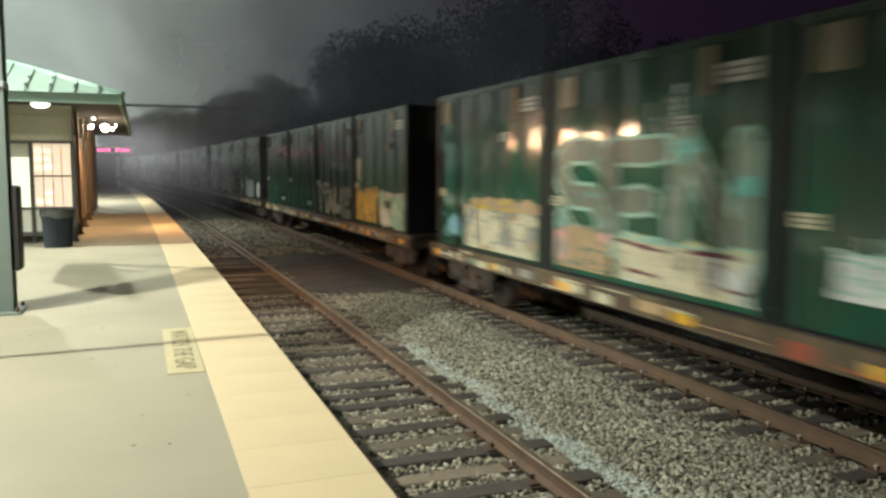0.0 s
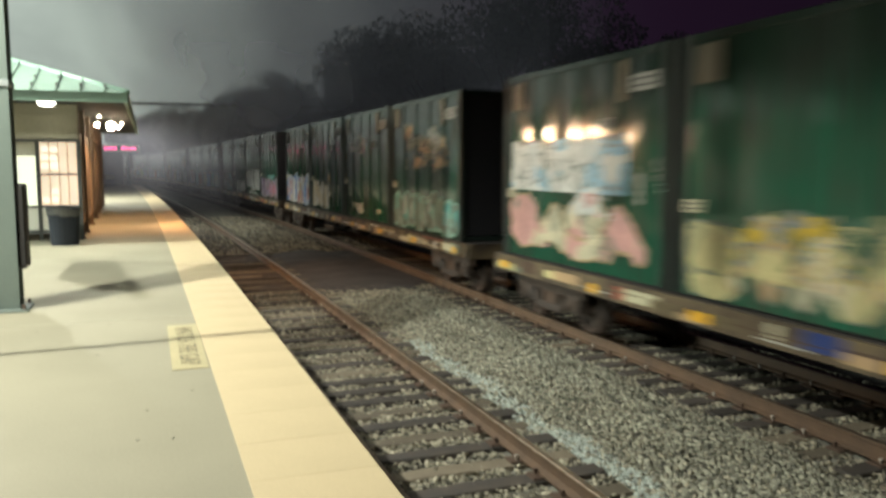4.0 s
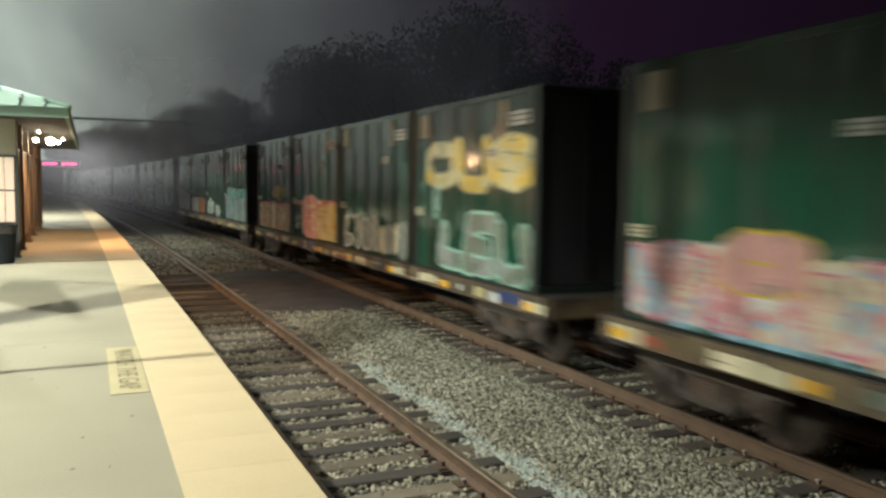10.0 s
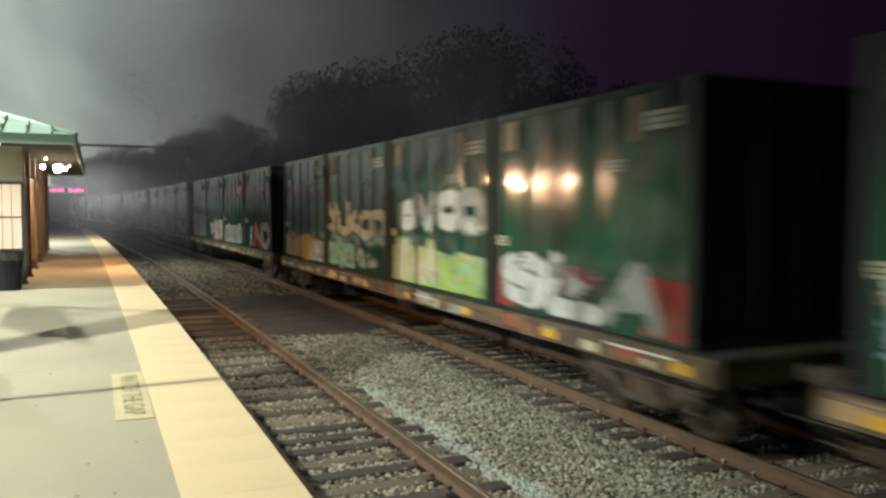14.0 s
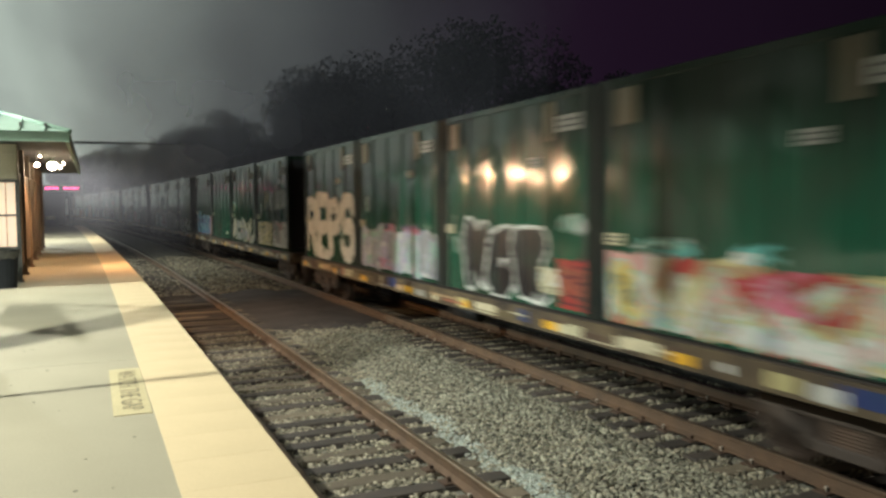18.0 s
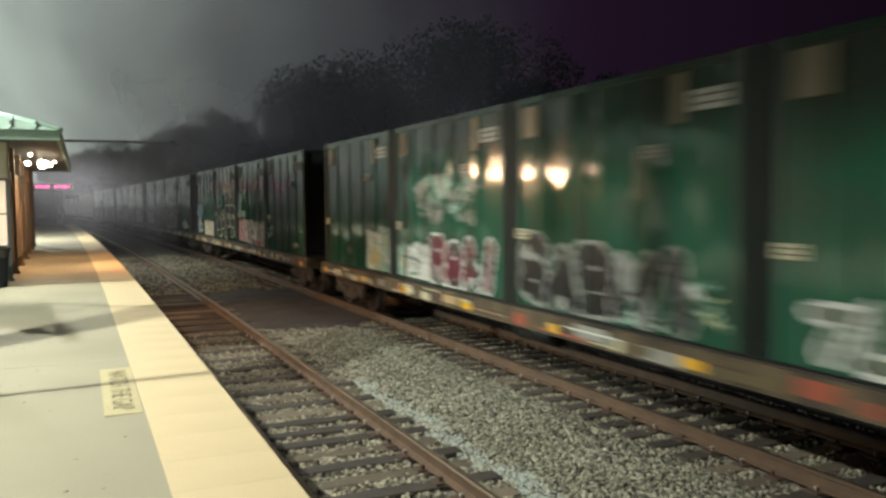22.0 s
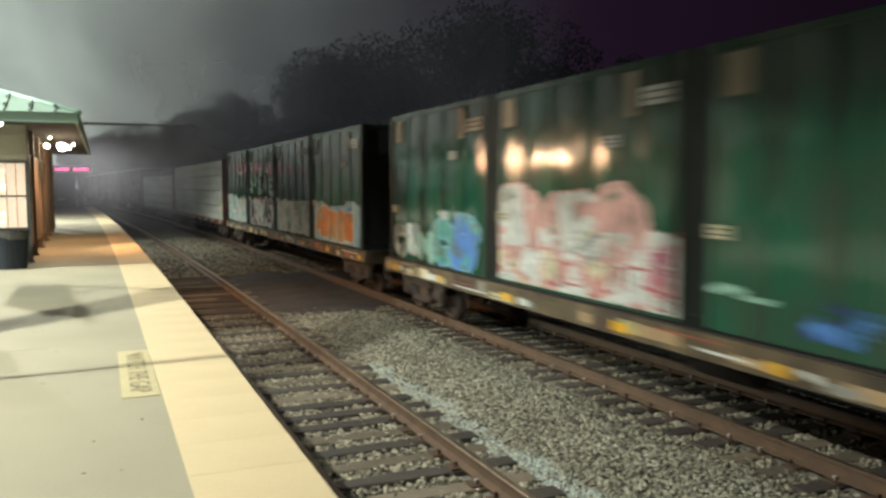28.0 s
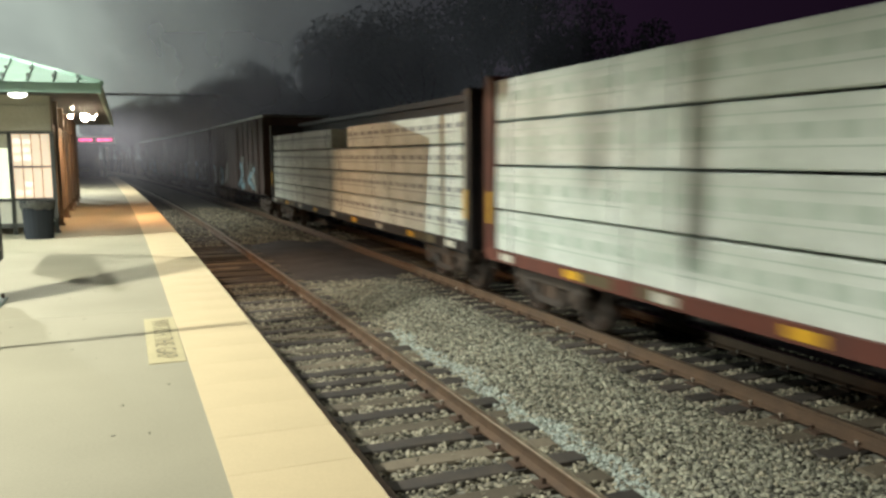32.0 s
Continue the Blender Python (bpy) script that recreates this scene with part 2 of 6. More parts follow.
RAIL_RUST = surface("rusty_rail_side", (0.150, 0.095, 0.058), (0.095, 0.066, 0.045), 0.65, metal=0.25, grain=50, blotch=3)
RAIL_TOP = surface("worn_rail_head", (0.42, 0.33, 0.24), (0.25, 0.19, 0.14), 0.36, metal=0.9, grain=70, blotch=5, bump=0.05)
RUST_DARK = surface("rusty_iron", (0.075, 0.045, 0.03), (0.12, 0.085, 0.06), 0.75, metal=0.3, grain=60, blotch=8)
SPIKE_LIGHT = surface("bright_clip_steel", (0.5, 0.47, 0.4), (0.35, 0.3, 0.24), 0.5, metal=0.3)
TRUCK = surface("grimy_cast_steel", (0.05, 0.042, 0.038), (0.09, 0.068, 0.05), 0.75, metal=0.2, grain=30, blotch=4)
WHEEL = surface("worn_wheel_steel", (0.07, 0.06, 0.055), (0.11, 0.08, 0.06), 0.5, metal=0.6)
SILL = surface("grimy_flatcar_sill", (0.15, 0.113, 0.062), (0.045, 0.033, 0.023), 0.6, grain=25, blotch=2.2, contrast=0.72, per_object=0.25)
DECK = surface("flatcar_deck", (0.03, 0.028, 0.026), (0.05, 0.04, 0.035), 0.8)
YELLOW = surface("yellow_reflective_tape", (0.75, 0.42, 0.03), (0.6, 0.33, 0.03), 0.35, grain=60, blotch=5)
WHITE_TAPE = surface("white_stencil_panel", (0.6, 0.58, 0.5), (0.38, 0.36, 0.28), 0.55, grain=40, blotch=3)
DARK_INK = surface("dark_stencil", (0.03, 0.03, 0.03), (0.06, 0.06, 0.05), 0.6)
CREAM_PLATE = surface("cream_data_plate", (0.52, 0.49, 0.32), (0.40, 0.38, 0.25), 0.45, grain=50, blotch=4)
GREY_PLATE = surface("grey_data_plate", (0.33, 0.33, 0.29), (0.2, 0.2, 0.17), 0.45, grain=50, blotch=4)
TAN_PATCH = surface("tan_primer_patch", (0.13, 0.10, 0.055), (0.085, 0.072, 0.042), 0.4, grain=30, blotch=3)
END_STEEL = surface("unlit_end_steel", (0.020, 0.021, 0.024), (0.027, 0.025, 0.028), 0.75, grain=20, blotch=1.5, spec=0.3)
CORNER_DARK = surface("dark_green_corner_and_shadow_gap", (0.008, 0.022, 0.016), (0.014, 0.018, 0.015), 0.6, grain=30, blotch=2.5)
BLACK_STEEL = surface("black_steel", (0.018, 0.018, 0.02), (0.04, 0.036, 0.033), 0.55, metal=0.2)
WRAP = surface("white_lumber_wrap", (0.73, 0.77, 0.70), (0.50, 0.55, 0.47), 0.42, grain=9, blotch=1.3, bump=0.6, contrast=0.7, spread=0.14, per_object=0.09)
WRAP_TAN = surface("tan_lumber_wrap", (0.56, 0.50, 0.40), (0.46, 0.41, 0.33), 0.5, grain=20, blotch=0.9, bump=0.12)
WRAP_PRINT = surface("pale_green_wrap_print", (0.36, 0.46, 0.36), (0.56, 0.63, 0.54), 0.5, grain=25, blotch=3)
WRAP_GREY = surface("grey_wrap_print", (0.15, 0.17, 0.18), (0.26, 0.27, 0.26), 0.5, grain=25, blotch=3)
RED_STEEL = surface("oxide_red_car_paint", (0.15, 0.042, 0.026), (0.075, 0.03, 0.022), 0.6, grain=30, blotch=2)
BROWN_CAR = surface("brown_boxcar_paint", (0.085, 0.055, 0.045), (0.05, 0.036, 0.03), 0.6, grain=25, blotch=0.8, contrast=0.65)
STRAP = surface("black_strap", (0.03, 0.03, 0.03), (0.05, 0.05, 0.05), 0.6)
POST_PAINT = surface("pale_green_post_paint", (0.15, 0.185, 0.16), (0.12, 0.15, 0.13), 0.5, grain=60, blotch=2, bump=0.05)
ROOF_GREEN = surface("mint_green_metal_roof", (0.155, 0.22, 0.18), (0.13, 0.185, 0.15), 0.5, grain=40, blotch=1.5, bump=0.05)
FASCIA = surface("mint_green_fascia", (0.22, 0.34, 0.265), (0.18, 0.285, 0.225), 0.45, grain=50, blotch=2, bump=0.04)
BEIGE = surface("beige_wall_panel", (0.42, 0.40, 0.30), (0.36, 0.345, 0.26), 0.6, grain=50, blotch=1.2, bump=0.05)
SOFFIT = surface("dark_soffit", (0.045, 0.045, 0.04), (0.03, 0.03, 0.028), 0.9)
FRAME_DARK = surface("dark_window_frame", (0.08, 0.085, 0.075), (0.06, 0.06, 0.055), 0.5)
BROWN_POST = surface("brown_post_paint", (0.22, 0.16, 0.11), (0.17, 0.125, 0.09), 0.55, grain=50, blotch=2)
PALE_PANEL = surface("pale_lower_panel", (0.62, 0.62, 0.52), (0.52, 0.52, 0.43), 0.5, grain=40, blotch=1.5)
BIN_PLASTIC = surface("black_bin_plastic", (0.012, 0.015, 0.02), (0.02, 0.023, 0.027), 0.75, grain=60, blotch=3, spec=0.25)
LINER = surface("grey_bin_liner", (0.16, 0.16, 0.14), (0.08, 0.08, 0.075), 0.25, grain=25, blotch=9, bump=0.6)
GALV = surface("galvanised_steel", (0.42, 0.45, 0.43), (0.35, 0.38, 0.37), 0.45, metal=0.5)
EARTH = surface("dark_earth", (0.035, 0.03, 0.024), (0.055, 0.05, 0.035), 0.95, grain=8, blotch=0.3, bump=0.5)
BARK = surface("tree_bark", (0.05, 0.042, 0.035), (0.035, 0.03, 0.026), 0.95)
LEAF = surface("night_foliage", (0.06, 0.078, 0.066), (0.045, 0.06, 0.05), 0.8, per_island=0.5)
def thin_leaf(m, colour):
    """Lets some of the light through, as leaves do."""
    n, l = m.node_tree.nodes, m.node_tree.links
    tr = n.new("ShaderNodeBsdfTranslucent")
    tr.inputs["Color"].default_value = (*colour, 1)
    add = n.new("ShaderNodeAddShader")
    l.new(n["Principled BSDF"].outputs[0], add.inputs[0])
    l.new(tr.outputs[0], add.inputs[1])
    l.new(add.outputs[0], n["Material Output"].inputs["Surface"])


thin_leaf(LEAF, (0.10, 0.11, 0.11))
ROADSIDE = surface("dull_building_wall", (0.06, 0.06, 0.055), (0.045, 0.045, 0.04), 0.8)
LENS_WHITE = glow("lit_white_lens", (0.95, 1.0, 0.86), 8)
LENS_WARM = glow("lit_warm_lens", (1.0, 0.80, 0.55), 240)
LENS_TUBE = glow("lit_dome_lens", (1.0, 0.98, 0.85), 11.0)
LED_PINK = glow("magenta_led_rows", (1.0, 0.08, 0.3), 2.6)
LIT_PAPER = glow("backlit_warm_paper", (1.0, 0.80, 0.62), 0.40)
LIT_WHITE = glow("backlit_white_paper", (1.0, 0.94, 0.8), 0.8)
LIT_PANEL = glow("backlit_pale_panel", (0.92, 0.95, 0.78), 0.5)

SPRAY = {}


def spray(colour):
    if colour not in SPRAY:
        table = {"white": (0.70, 0.72, 0.66), "cream": (0.68, 0.62, 0.42), "grey": (0.30, 0.32, 0.29), "black": (0.012, 0.012, 0.014), "yellow": (0.66, 0.46, 0.05),
                 "paleyellow": (0.62, 0.56, 0.27), "orange": (0.62, 0.21, 0.03), "red": (0.45, 0.045, 0.04), "brick": (0.36, 0.10, 0.06), "pink": (0.66, 0.36, 0.32),
                 "hotpink": (0.62, 0.18, 0.26), "lilac": (0.46, 0.43, 0.56), "purple": (0.16, 0.08, 0.17), "blue": (0.10, 0.27, 0.66), "sky": (0.30, 0.54, 0.66),
                 "navy": (0.03, 0.05, 0.17), "teal": (0.12, 0.45, 0.40), "mint": (0.34, 0.58, 0.46), "lime": (0.42, 0.58, 0.13), "tan": (0.48, 0.33, 0.18), "wine": (0.14, 0.02, 0.035), "dull": (0.17, 0.2, 0.15)}
        c = table[colour]
        m = surface("spray_paint_" + colour, c, tuple(v * 0.66 for v in c), 0.42, grain=14, blotch=1.6, bump=0.0, spread=0.14, contrast=0.5)
        n, l = m.node_tree.nodes, m.node_tree.links
        bsdf = n["Principled BSDF"]
        laid = bsdf.inputs["Base Color"].links[0].from_socket
        tc = n.new("ShaderNodeTexCoord")
        mp = n.new("ShaderNodeMapping")
        mp.inputs["Scale"].default_value = (1, 1.5, 0.8)
        l.new(tc.outputs["Object"], mp.inputs["Vector"])
        thin = n.new("ShaderNodeTexNoise")
        thin.inputs["Scale"].default_value, thin.inputs["Detail"].default_value, thin.inputs["Roughness"].default_value = 2.6, 7, 0.62
        l.new(mp.outputs[0], thin.inputs["Vector"])
        cover = n.new("ShaderNodeMapRange")
        cover.inputs["From Min"].default_value, cover.inputs["From Max"].default_value, cover.inputs["To Max"].default_value = 0.50, 0.70, 0.6
        l.new(thin.outputs["Fac"], cover.inputs["Value"])
        mix = n.new("ShaderNodeMix")
        mix.data_type = "RGBA"
        mix.inputs[7].default_value = (0.02, 0.07, 0.042, 1)
        l.new(cover.outputs[0], mix.inputs[0])
        l.new(laid, mix.inputs[6])
        l.new(mix.outputs[2], bsdf.inputs["Base Color"])
        SPRAY[colour] = m
    return SPRAY[colour]


# ---------------------------------------------------------------- mesh helpers
def box(bm, x0, x1, y0, y1, z0, z1, mat=0, bevel=0.0):
    made = bmesh.ops.create_cube(bm, size=1.0)["verts"]
    bmesh.ops.scale(bm, vec=(abs(x1 - x0), abs(y1 - y0), abs(z1 - z0)), verts=made)
    bmesh.ops.translate(bm, vec=((x0 + x1) / 2, (y0 + y1) / 2, (z0 + z1) / 2), verts=made)
    faces = {f for v in made for f in v.link_faces}
    for f in faces:
        f.material_index = mat
    if bevel:
        edges = list({e for v in made for e in v.link_edges})
        bmesh.ops.bevel(bm, geom=edges, offset=bevel, segments=1, affect="EDGES", material=-1)
    return bm


def tube(bm, a, b, r0, r1=None, sides=12, mat=0):
    a, b = Vector(a), Vector(b)
    r1 = r0 if r1 is None else r1
    m = Matrix.Translation((a + b) / 2) @ (b - a).to_track_quat("Z", "Y").to_matrix().to_4x4()
    made = bmesh.ops.create_cone(bm, cap_ends=True, segments=sides, radius1=r0, radius2=r1, depth=(b - a).length, matrix=m)["verts"]
    for f in {f for v in made for f in v.link_faces}:
        f.material_index = mat
        f.smooth = len(f.verts) == 4
    return bm


def fresh():
    return bmesh.new()


def done(name, bm, *mats):
    me = bpy.data.meshes.new(name)
    bm.to_mesh(me)
    bm.free()
    for m in mats:
        me.materials.append(m)
    return me


def thing(name, label, category, at=None, group="", kind=""):
    ob = new(name)
    if at is not None:
        ob.matrix_basis = at
    return tagged(ob, label, category, group, kind)


def part(name, bm, material, parent, label=""):
    me = bm if isinstance(bm, bpy.types.Mesh) else done(name, bm, *(material if isinstance(material, (list, tuple)) else [material]))
    ob = new(name, me)
    ob.parent = parent
    return tagged(ob, label)


def boxpart(name, dims, material, parent, label="", bevel=0.0):
    return part(name, box(fresh(), *dims, bevel=bevel), material, parent, label)


def structure(name, bm, mats, label="", category=""):
    ob = new(name, done(name, bm, *mats))
    return tagged(ob, label, category, kind="structure")


def sheet(name, verts, faces, mats, ids=None):
    me = bpy.data.meshes.new(name)
    me.from_pydata(verts, [], faces)
    for m in mats:
        me.materials.append(m)
    if ids is not None:
        me.polygons.foreach_set("material_index", ids)
    me.update()
    return me


# ---------------------------------------------------------------- ground and tracks
def strip_mesh(name, profile, ys, mats, ids=None):
    """Sweeps a profile of (x, z) along the bend."""
    verts, faces, mat_ids = [], [], []
    for y in ys:
        verts += [(bent(x, y), y, z) for x, z in profile]
    n = len(profile)
    for i in range(len(ys) - 1):
        for j in range(n - 1):
            faces.append((i * n + j, i * n + j + 1, (i + 1) * n + j + 1, (i + 1) * n + j))
            mat_ids.append(ids[j] if ids else 0)
    return sheet(name, verts, faces, mats, mat_ids)


def span(a, b, step):
    n = max(1, round((b - a) / step))
    return [a + (b - a) * i / n for i in range(n + 1)]


ground = new("ground", sheet("ground", [(-900, -700, -2.2), (900, -700, -2.2), (900, 1500, -2.2), (-900, 1500, -2.2)], [(0, 1, 2, 3)], [EARTH]))
tagged(ground, "dark bare earth beside the railway line", "ground", kind="structure")

BED_Z = RAIL_Z - 0.235
bed_profile = [(0.9, BED_Z - 0.03), (1.5, BED_Z - 0.02), (4.1, BED_Z - 0.01), (4.6, BED_Z + 0.05), (5.3, BED_Z + 0.07), (5.9, BED_Z + 0.01), (8.9, BED_Z), (10.2, BED_Z - 0.35), (13.0, BED_Z - 0.75)]
bed = new("ballast_bed", strip_mesh("ballast_bed", bed_profile, span(-30, 220, 2.0), [BALLAST]))
tagged(bed, "grey crushed stone ballast bed under the two tracks", "ballast", kind="structure")


def rail_mesh(name, x, y0, y1):
    pr = [(-0.075, -0.17), (-0.075, -0.155), (-0.012, -0.13), (-0.012, -0.05), (-0.036, -0.038), (-0.036, -0.008), (-0.026, 0.0), (0.026, 0.0), (0.036, -0.008), (0.036, -0.038), (0.012, -0.05), (0.012, -0.13), (0.075, -0.155), (0.075, -0.17)]
    return strip_mesh(name, [(x + a, RAIL_Z + b) for a, b in pr], span(y0, y1, 1.5), [RAIL_RUST, RAIL_TOP], [0, 0, 0, 0, 0, 1, 1, 1, 0, 0, 0, 0, 0])


def tie_mesh():
    rnd = random.Random(5)
    bm = fresh()
    box(bm, -1.29, 1.29, -0.115, 0.115, -0.17, 0.0, bevel=0.012)
    bmesh.ops.subdivide_edges(bm, edges=[e for e in bm.edges if e.calc_length() > 1], cuts=5)
    for v in bm.verts:
        v.co.z += rnd.uniform(-0.006, 0.004)
        v.co.y += rnd.uniform(-0.006, 0.006)
    return done("tie", bm, TIE)


TIE_MESH = tie_mesh()
TIE_MESH_OLD = TIE_MESH.copy()
TIE_MESH_OLD.materials[0] = TIE_OLD
bm_ = fresh()
box(bm_, -0.17, 0.17, -0.09, 0.09, 0, 0.018, bevel=0.004)
PLATE_MESH = done("tie_plate", bm_, RUST_DARK)
bm_ = fresh()
tube(bm_, (0, 0, 0), (0, 0, 0.035), 0.012, 0.012, 6)
box(bm_, -0.022, 0.022, -0.018, 0.018, 0.03, 0.052, bevel=0.006)
SPIKE_MESH = done("spike", bm_, RUST_DARK)
SPIKE_MESH_LIGHT = SPIKE_MESH.copy()
SPIKE_MESH_LIGHT.materials[0] = SPIKE_LIGHT


def track(name, x, label, phase):
    rnd = random.Random(int(x * 100))
    road = thing(name, label, "railway track", kind="structure")
    for side in (-1, 1):
        part("rail", rail_mesh("rail", x + side * 0.7525, -30, 200), None, road, "rusty steel rail with a worn shiny head")
    y, k = -6.0 + phase, 0
    while y < 110:
        old = (k % 2 == 1 and rnd.random() < 0.85) if x < 4 else rnd.random() < 0.35
        tie = new("tie", TIE_MESH_OLD if old else TIE_MESH)
        tie.parent = road
        dx = rnd.uniform(-0.05, 0.05)
        tie.matrix_basis = pose(bent(x, y) + dx, y, RAIL_Z - 0.188 - (0.012 if old else 0.0), 0, 0, heading(y) + rnd.uniform(-0.8, 0.8))
        if 1.5 < y < 18:
            for side in (-1, 1):
                pl = new("tie_plate", PLATE_MESH)
                pl.parent = tie
                pl.matrix_basis = pose(side * 0.7525 - dx, 0, 0.0)
                for i in (-1, 1):
                    sp = new("spike", SPIKE_MESH_LIGHT if rnd.random() < 0.3 else SPIKE_MESH)
                    sp.parent = tie
                    sp.matrix_basis = pose(side * 0.7525 - dx + i * 0.095, rnd.uniform(-0.05, 0.05), 0.016)
        y += 0.4735
        k += 1
    return road


track("railway_track_near", NEAR_X, "near railway track with rusty rails on timber sleepers", 0.095)
track("railway_track_far", FAR_X, "far railway track carrying the freight train", 0.2)


def stone_field(name, count, y0, y1, x0, x1, size, seed, label, mat=None, wave=0.0):
    """Crushed stones as one mesh of small irregular blocks."""
    rnd = np.random.default_rng(seed)
    ico = [(0, 0, 1), (0.89, 0, 0.45), (0.28, 0.85, 0.45), (-0.72, 0.53, 0.45), (-0.72, -0.53, 0.45), (0.28, -0.85, 0.45), (0.72, 0.53, -0.45), (-0.28, 0.85, -0.45), (-0.89, 0, -0.45), (-0.28, -0.85, -0.45), (0.72, -0.53, -0.45), (0, 0, -1)]
    tri = [(0, 1, 2), (0, 2, 3), (0, 3, 4), (0, 4, 5), (0, 5, 1), (1, 6, 2), (2, 7, 3), (3, 8, 4), (4, 9, 5), (5, 10, 1), (6, 7, 2), (7, 8, 3), (8, 9, 4), (9, 10, 5), (10, 6, 1)]
    base = np.array(ico, float)
    u = rnd.random(count) ** 1.35
    ys = y0 + (y1 - y0) * u
    xs = x0 + (x1 - x0) * rnd.random(count) + wave * (np.sin(ys * 2.1) + np.sin(ys * 5.3 + 1) + 2 * (rnd.random(count) - 0.5))
    keep = np.ones(count, bool)
    for cx in (NEAR_X, FAR_X):
        for side in (-1, 1):
            keep &= np.abs(xs - cx - side * 0.7525) > 0.11
    xs, ys = xs[keep], ys[keep]
    m = len(xs)
    on_tie = np.zeros(m)
    for cx, ph in ((NEAR_X, 0.095), (FAR_X, 0.2)):
        d = np.abs(((ys + 6.0 - ph) / 0.4735 + 0.5) % 1.0 - 0.5) * 0.4735
        on_tie[(d < 0.125) & (np.abs(xs - cx) < 1.3)] = 1
    drop = (on_tie > 0) & (rnd.random(m) > 0.10)
    xs, ys = xs[~drop], ys[~drop]
    m = len(xs)
    zs = np.interp(xs, [p[0] for p in bed_profile], [p[1] for p in bed_profile])
    s = size * (0.55 + 0.8 * rnd.random(m))
    for cx in (NEAR_X, FAR_X):
        zs = np.where(np.abs(xs - cx) < 1.3, RAIL_Z - 0.225, zs)
    ang = rnd.random((m, 3)) * 6.283
    ca, sa = np.cos(ang), np.sin(ang)
    v = base[None] * (0.75 + 0.5 * rnd.random((m, 12, 1))) * s[:, None, None] * np.stack([np.ones(m), 0.8 + 0.3 * rnd.random(m), 0.6 + 0.3 * rnd.random(m)], 1)[:, None]
    x, y, z = v[..., 0], v[..., 1], v[..., 2]
    x, y = x * ca[:, :1] - y * sa[:, :1], x * sa[:, :1] + y * ca[:, :1]
    y, z = y * ca[:, 1:2] - z * sa[:, 1:2] * 0.5, y * sa[:, 1:2] * 0.5 + z * ca[:, 1:2].clip(0.5)
    bx = xs - np.where(ys > 0, BEND * ys * ys / 2, 0)
    co = np.stack([x + bx[:, None], y + ys[:, None], z + (zs + s * 0.25 + 0.02 * rnd.random(m))[:, None]], -1).reshape(-1, 3)
    faces = (np.array(tri)[None] + (np.arange(m) * 12)[:, None, None]).reshape(-1, 3)
    me = bpy.data.meshes.new(name)
    me.vertices.add(len(co))
    me.vertices.foreach_set("co", co.ravel())
    me.loops.add(faces.size)
    me.loops.foreach_set("vertex_index", faces.ravel().astype(np.int32))
    me.polygons.add(len(faces))
    me.polygons.foreach_set("loop_start", np.arange(0, faces.size, 3, dtype=np.int32))
    me.update(calc_edges=True)
    me.materials.append(mat or STONE)
    return tagged(new(name, me), label, "gravel", kind="stuff")


stone_field("gravel_stones", 80000, 2.5, 18.3, 1.15, 8.9, 0.024, 3, "loose grey crushed stone around the sleepers")
stone_field("gravel_stones", 27000, 4.0, 16.5, 4.2, 5.9, 0.028, 5, "coarse blue-grey crushed stone heaped between the tracks", STONE_GREY, 0.05)
stone_field("gravel_stones", 9500, 4.0, 12.5, 3.92, 4.2, 0.018, 6, "pale strip of stone dust along the sleeper ends", STONE_DUST, 0.05)
stone_field("gravel_stones", 14000, -5.0, 2.5, 1.15, 8.9, 0.03, 7, "loose grey crushed stone beside the platform")
stone_field("gravel_stones", 12000, 26.5, 46, 1.15, 8.9, 0.045, 4, "loose grey crushed stone further along the line")

def dark_bed_patch():
    """Dark patch of ballast with a ragged outline between the rails and beyond."""
    rnd = random.Random(12)
    nx, ny = 26, 40
    verts, faces = [], []
    for j in range(ny + 1):
        for i in range(nx + 1):
            x, y = 1.2 + 6.6 * i / nx, 16.2 + 12.0 * j / ny
            h = 0.034 + 0.03 * noise.noise((x * 1.3, y * 1.3, 0)) + 0.012 * rnd.random()
            u, v = abs(i / nx * 2 - 1), abs(j / ny * 2 - 1)
            edge = max(u, v) + 0.22 * noise.noise((x * 0.7, y * 0.5, 3))
            h -= max(0, edge - 0.72) * 0.5
            zb = np.interp(x, [p[0] for p in bed_profile], [p[1] for p in bed_profile])
            verts.append((bent(x, y), y, max(float(zb) - 0.02, zb + h)))
    for j in range(ny):
        for i in range(nx):
            k = j * (nx + 1) + i
            faces.append((k, k + 1, k + nx + 2, k + nx + 1))
    return tagged(new("fouled_ballast", sheet("fouled_ballast", verts, faces, [DARK_BED])), "dark brown ballast patch between the tracks", "ballast", kind="structure")


dark_bed_patch()

# ---------------------------------------------------------------- platform
PLATFORM_END = 62.5
platform = new("platform", strip_mesh("platform", [(-7.0, -0.5), (-7.0, 0.0), (EDGE_X - 0.608, 0.0), (EDGE_X - 0.608, -0.06)], span(-22, PLATFORM_END, 1.5), [CONCRETE]))
tagged(platform, "pale concrete station platform with stained joints", "platform", kind="structure")
face = new("platform_face", strip_mesh("platform_face", [(EDGE_X - 0.61, -0.045), (EDGE_X, -0.045), (EDGE_X, -0.30), (EDGE_X - 0.14, -0.32), (EDGE_X - 0.14, -2.2)], span(-22, PLATFORM_END, 1.5), [CONCRETE_FACE]))
tagged(face, "dark stained concrete platform face below the edge", "platform", kind="structure")
end_bm = box(fresh(), bent(-7.0, PLATFORM_END), bent(EDGE_X, PLATFORM_END), PLATFORM_END, PLATFORM_END + 0.3, -2.2, -0.004)
structure("platform_end_wall", end_bm, [CONCRETE_FACE], "concrete end wall of the platform", "wall")

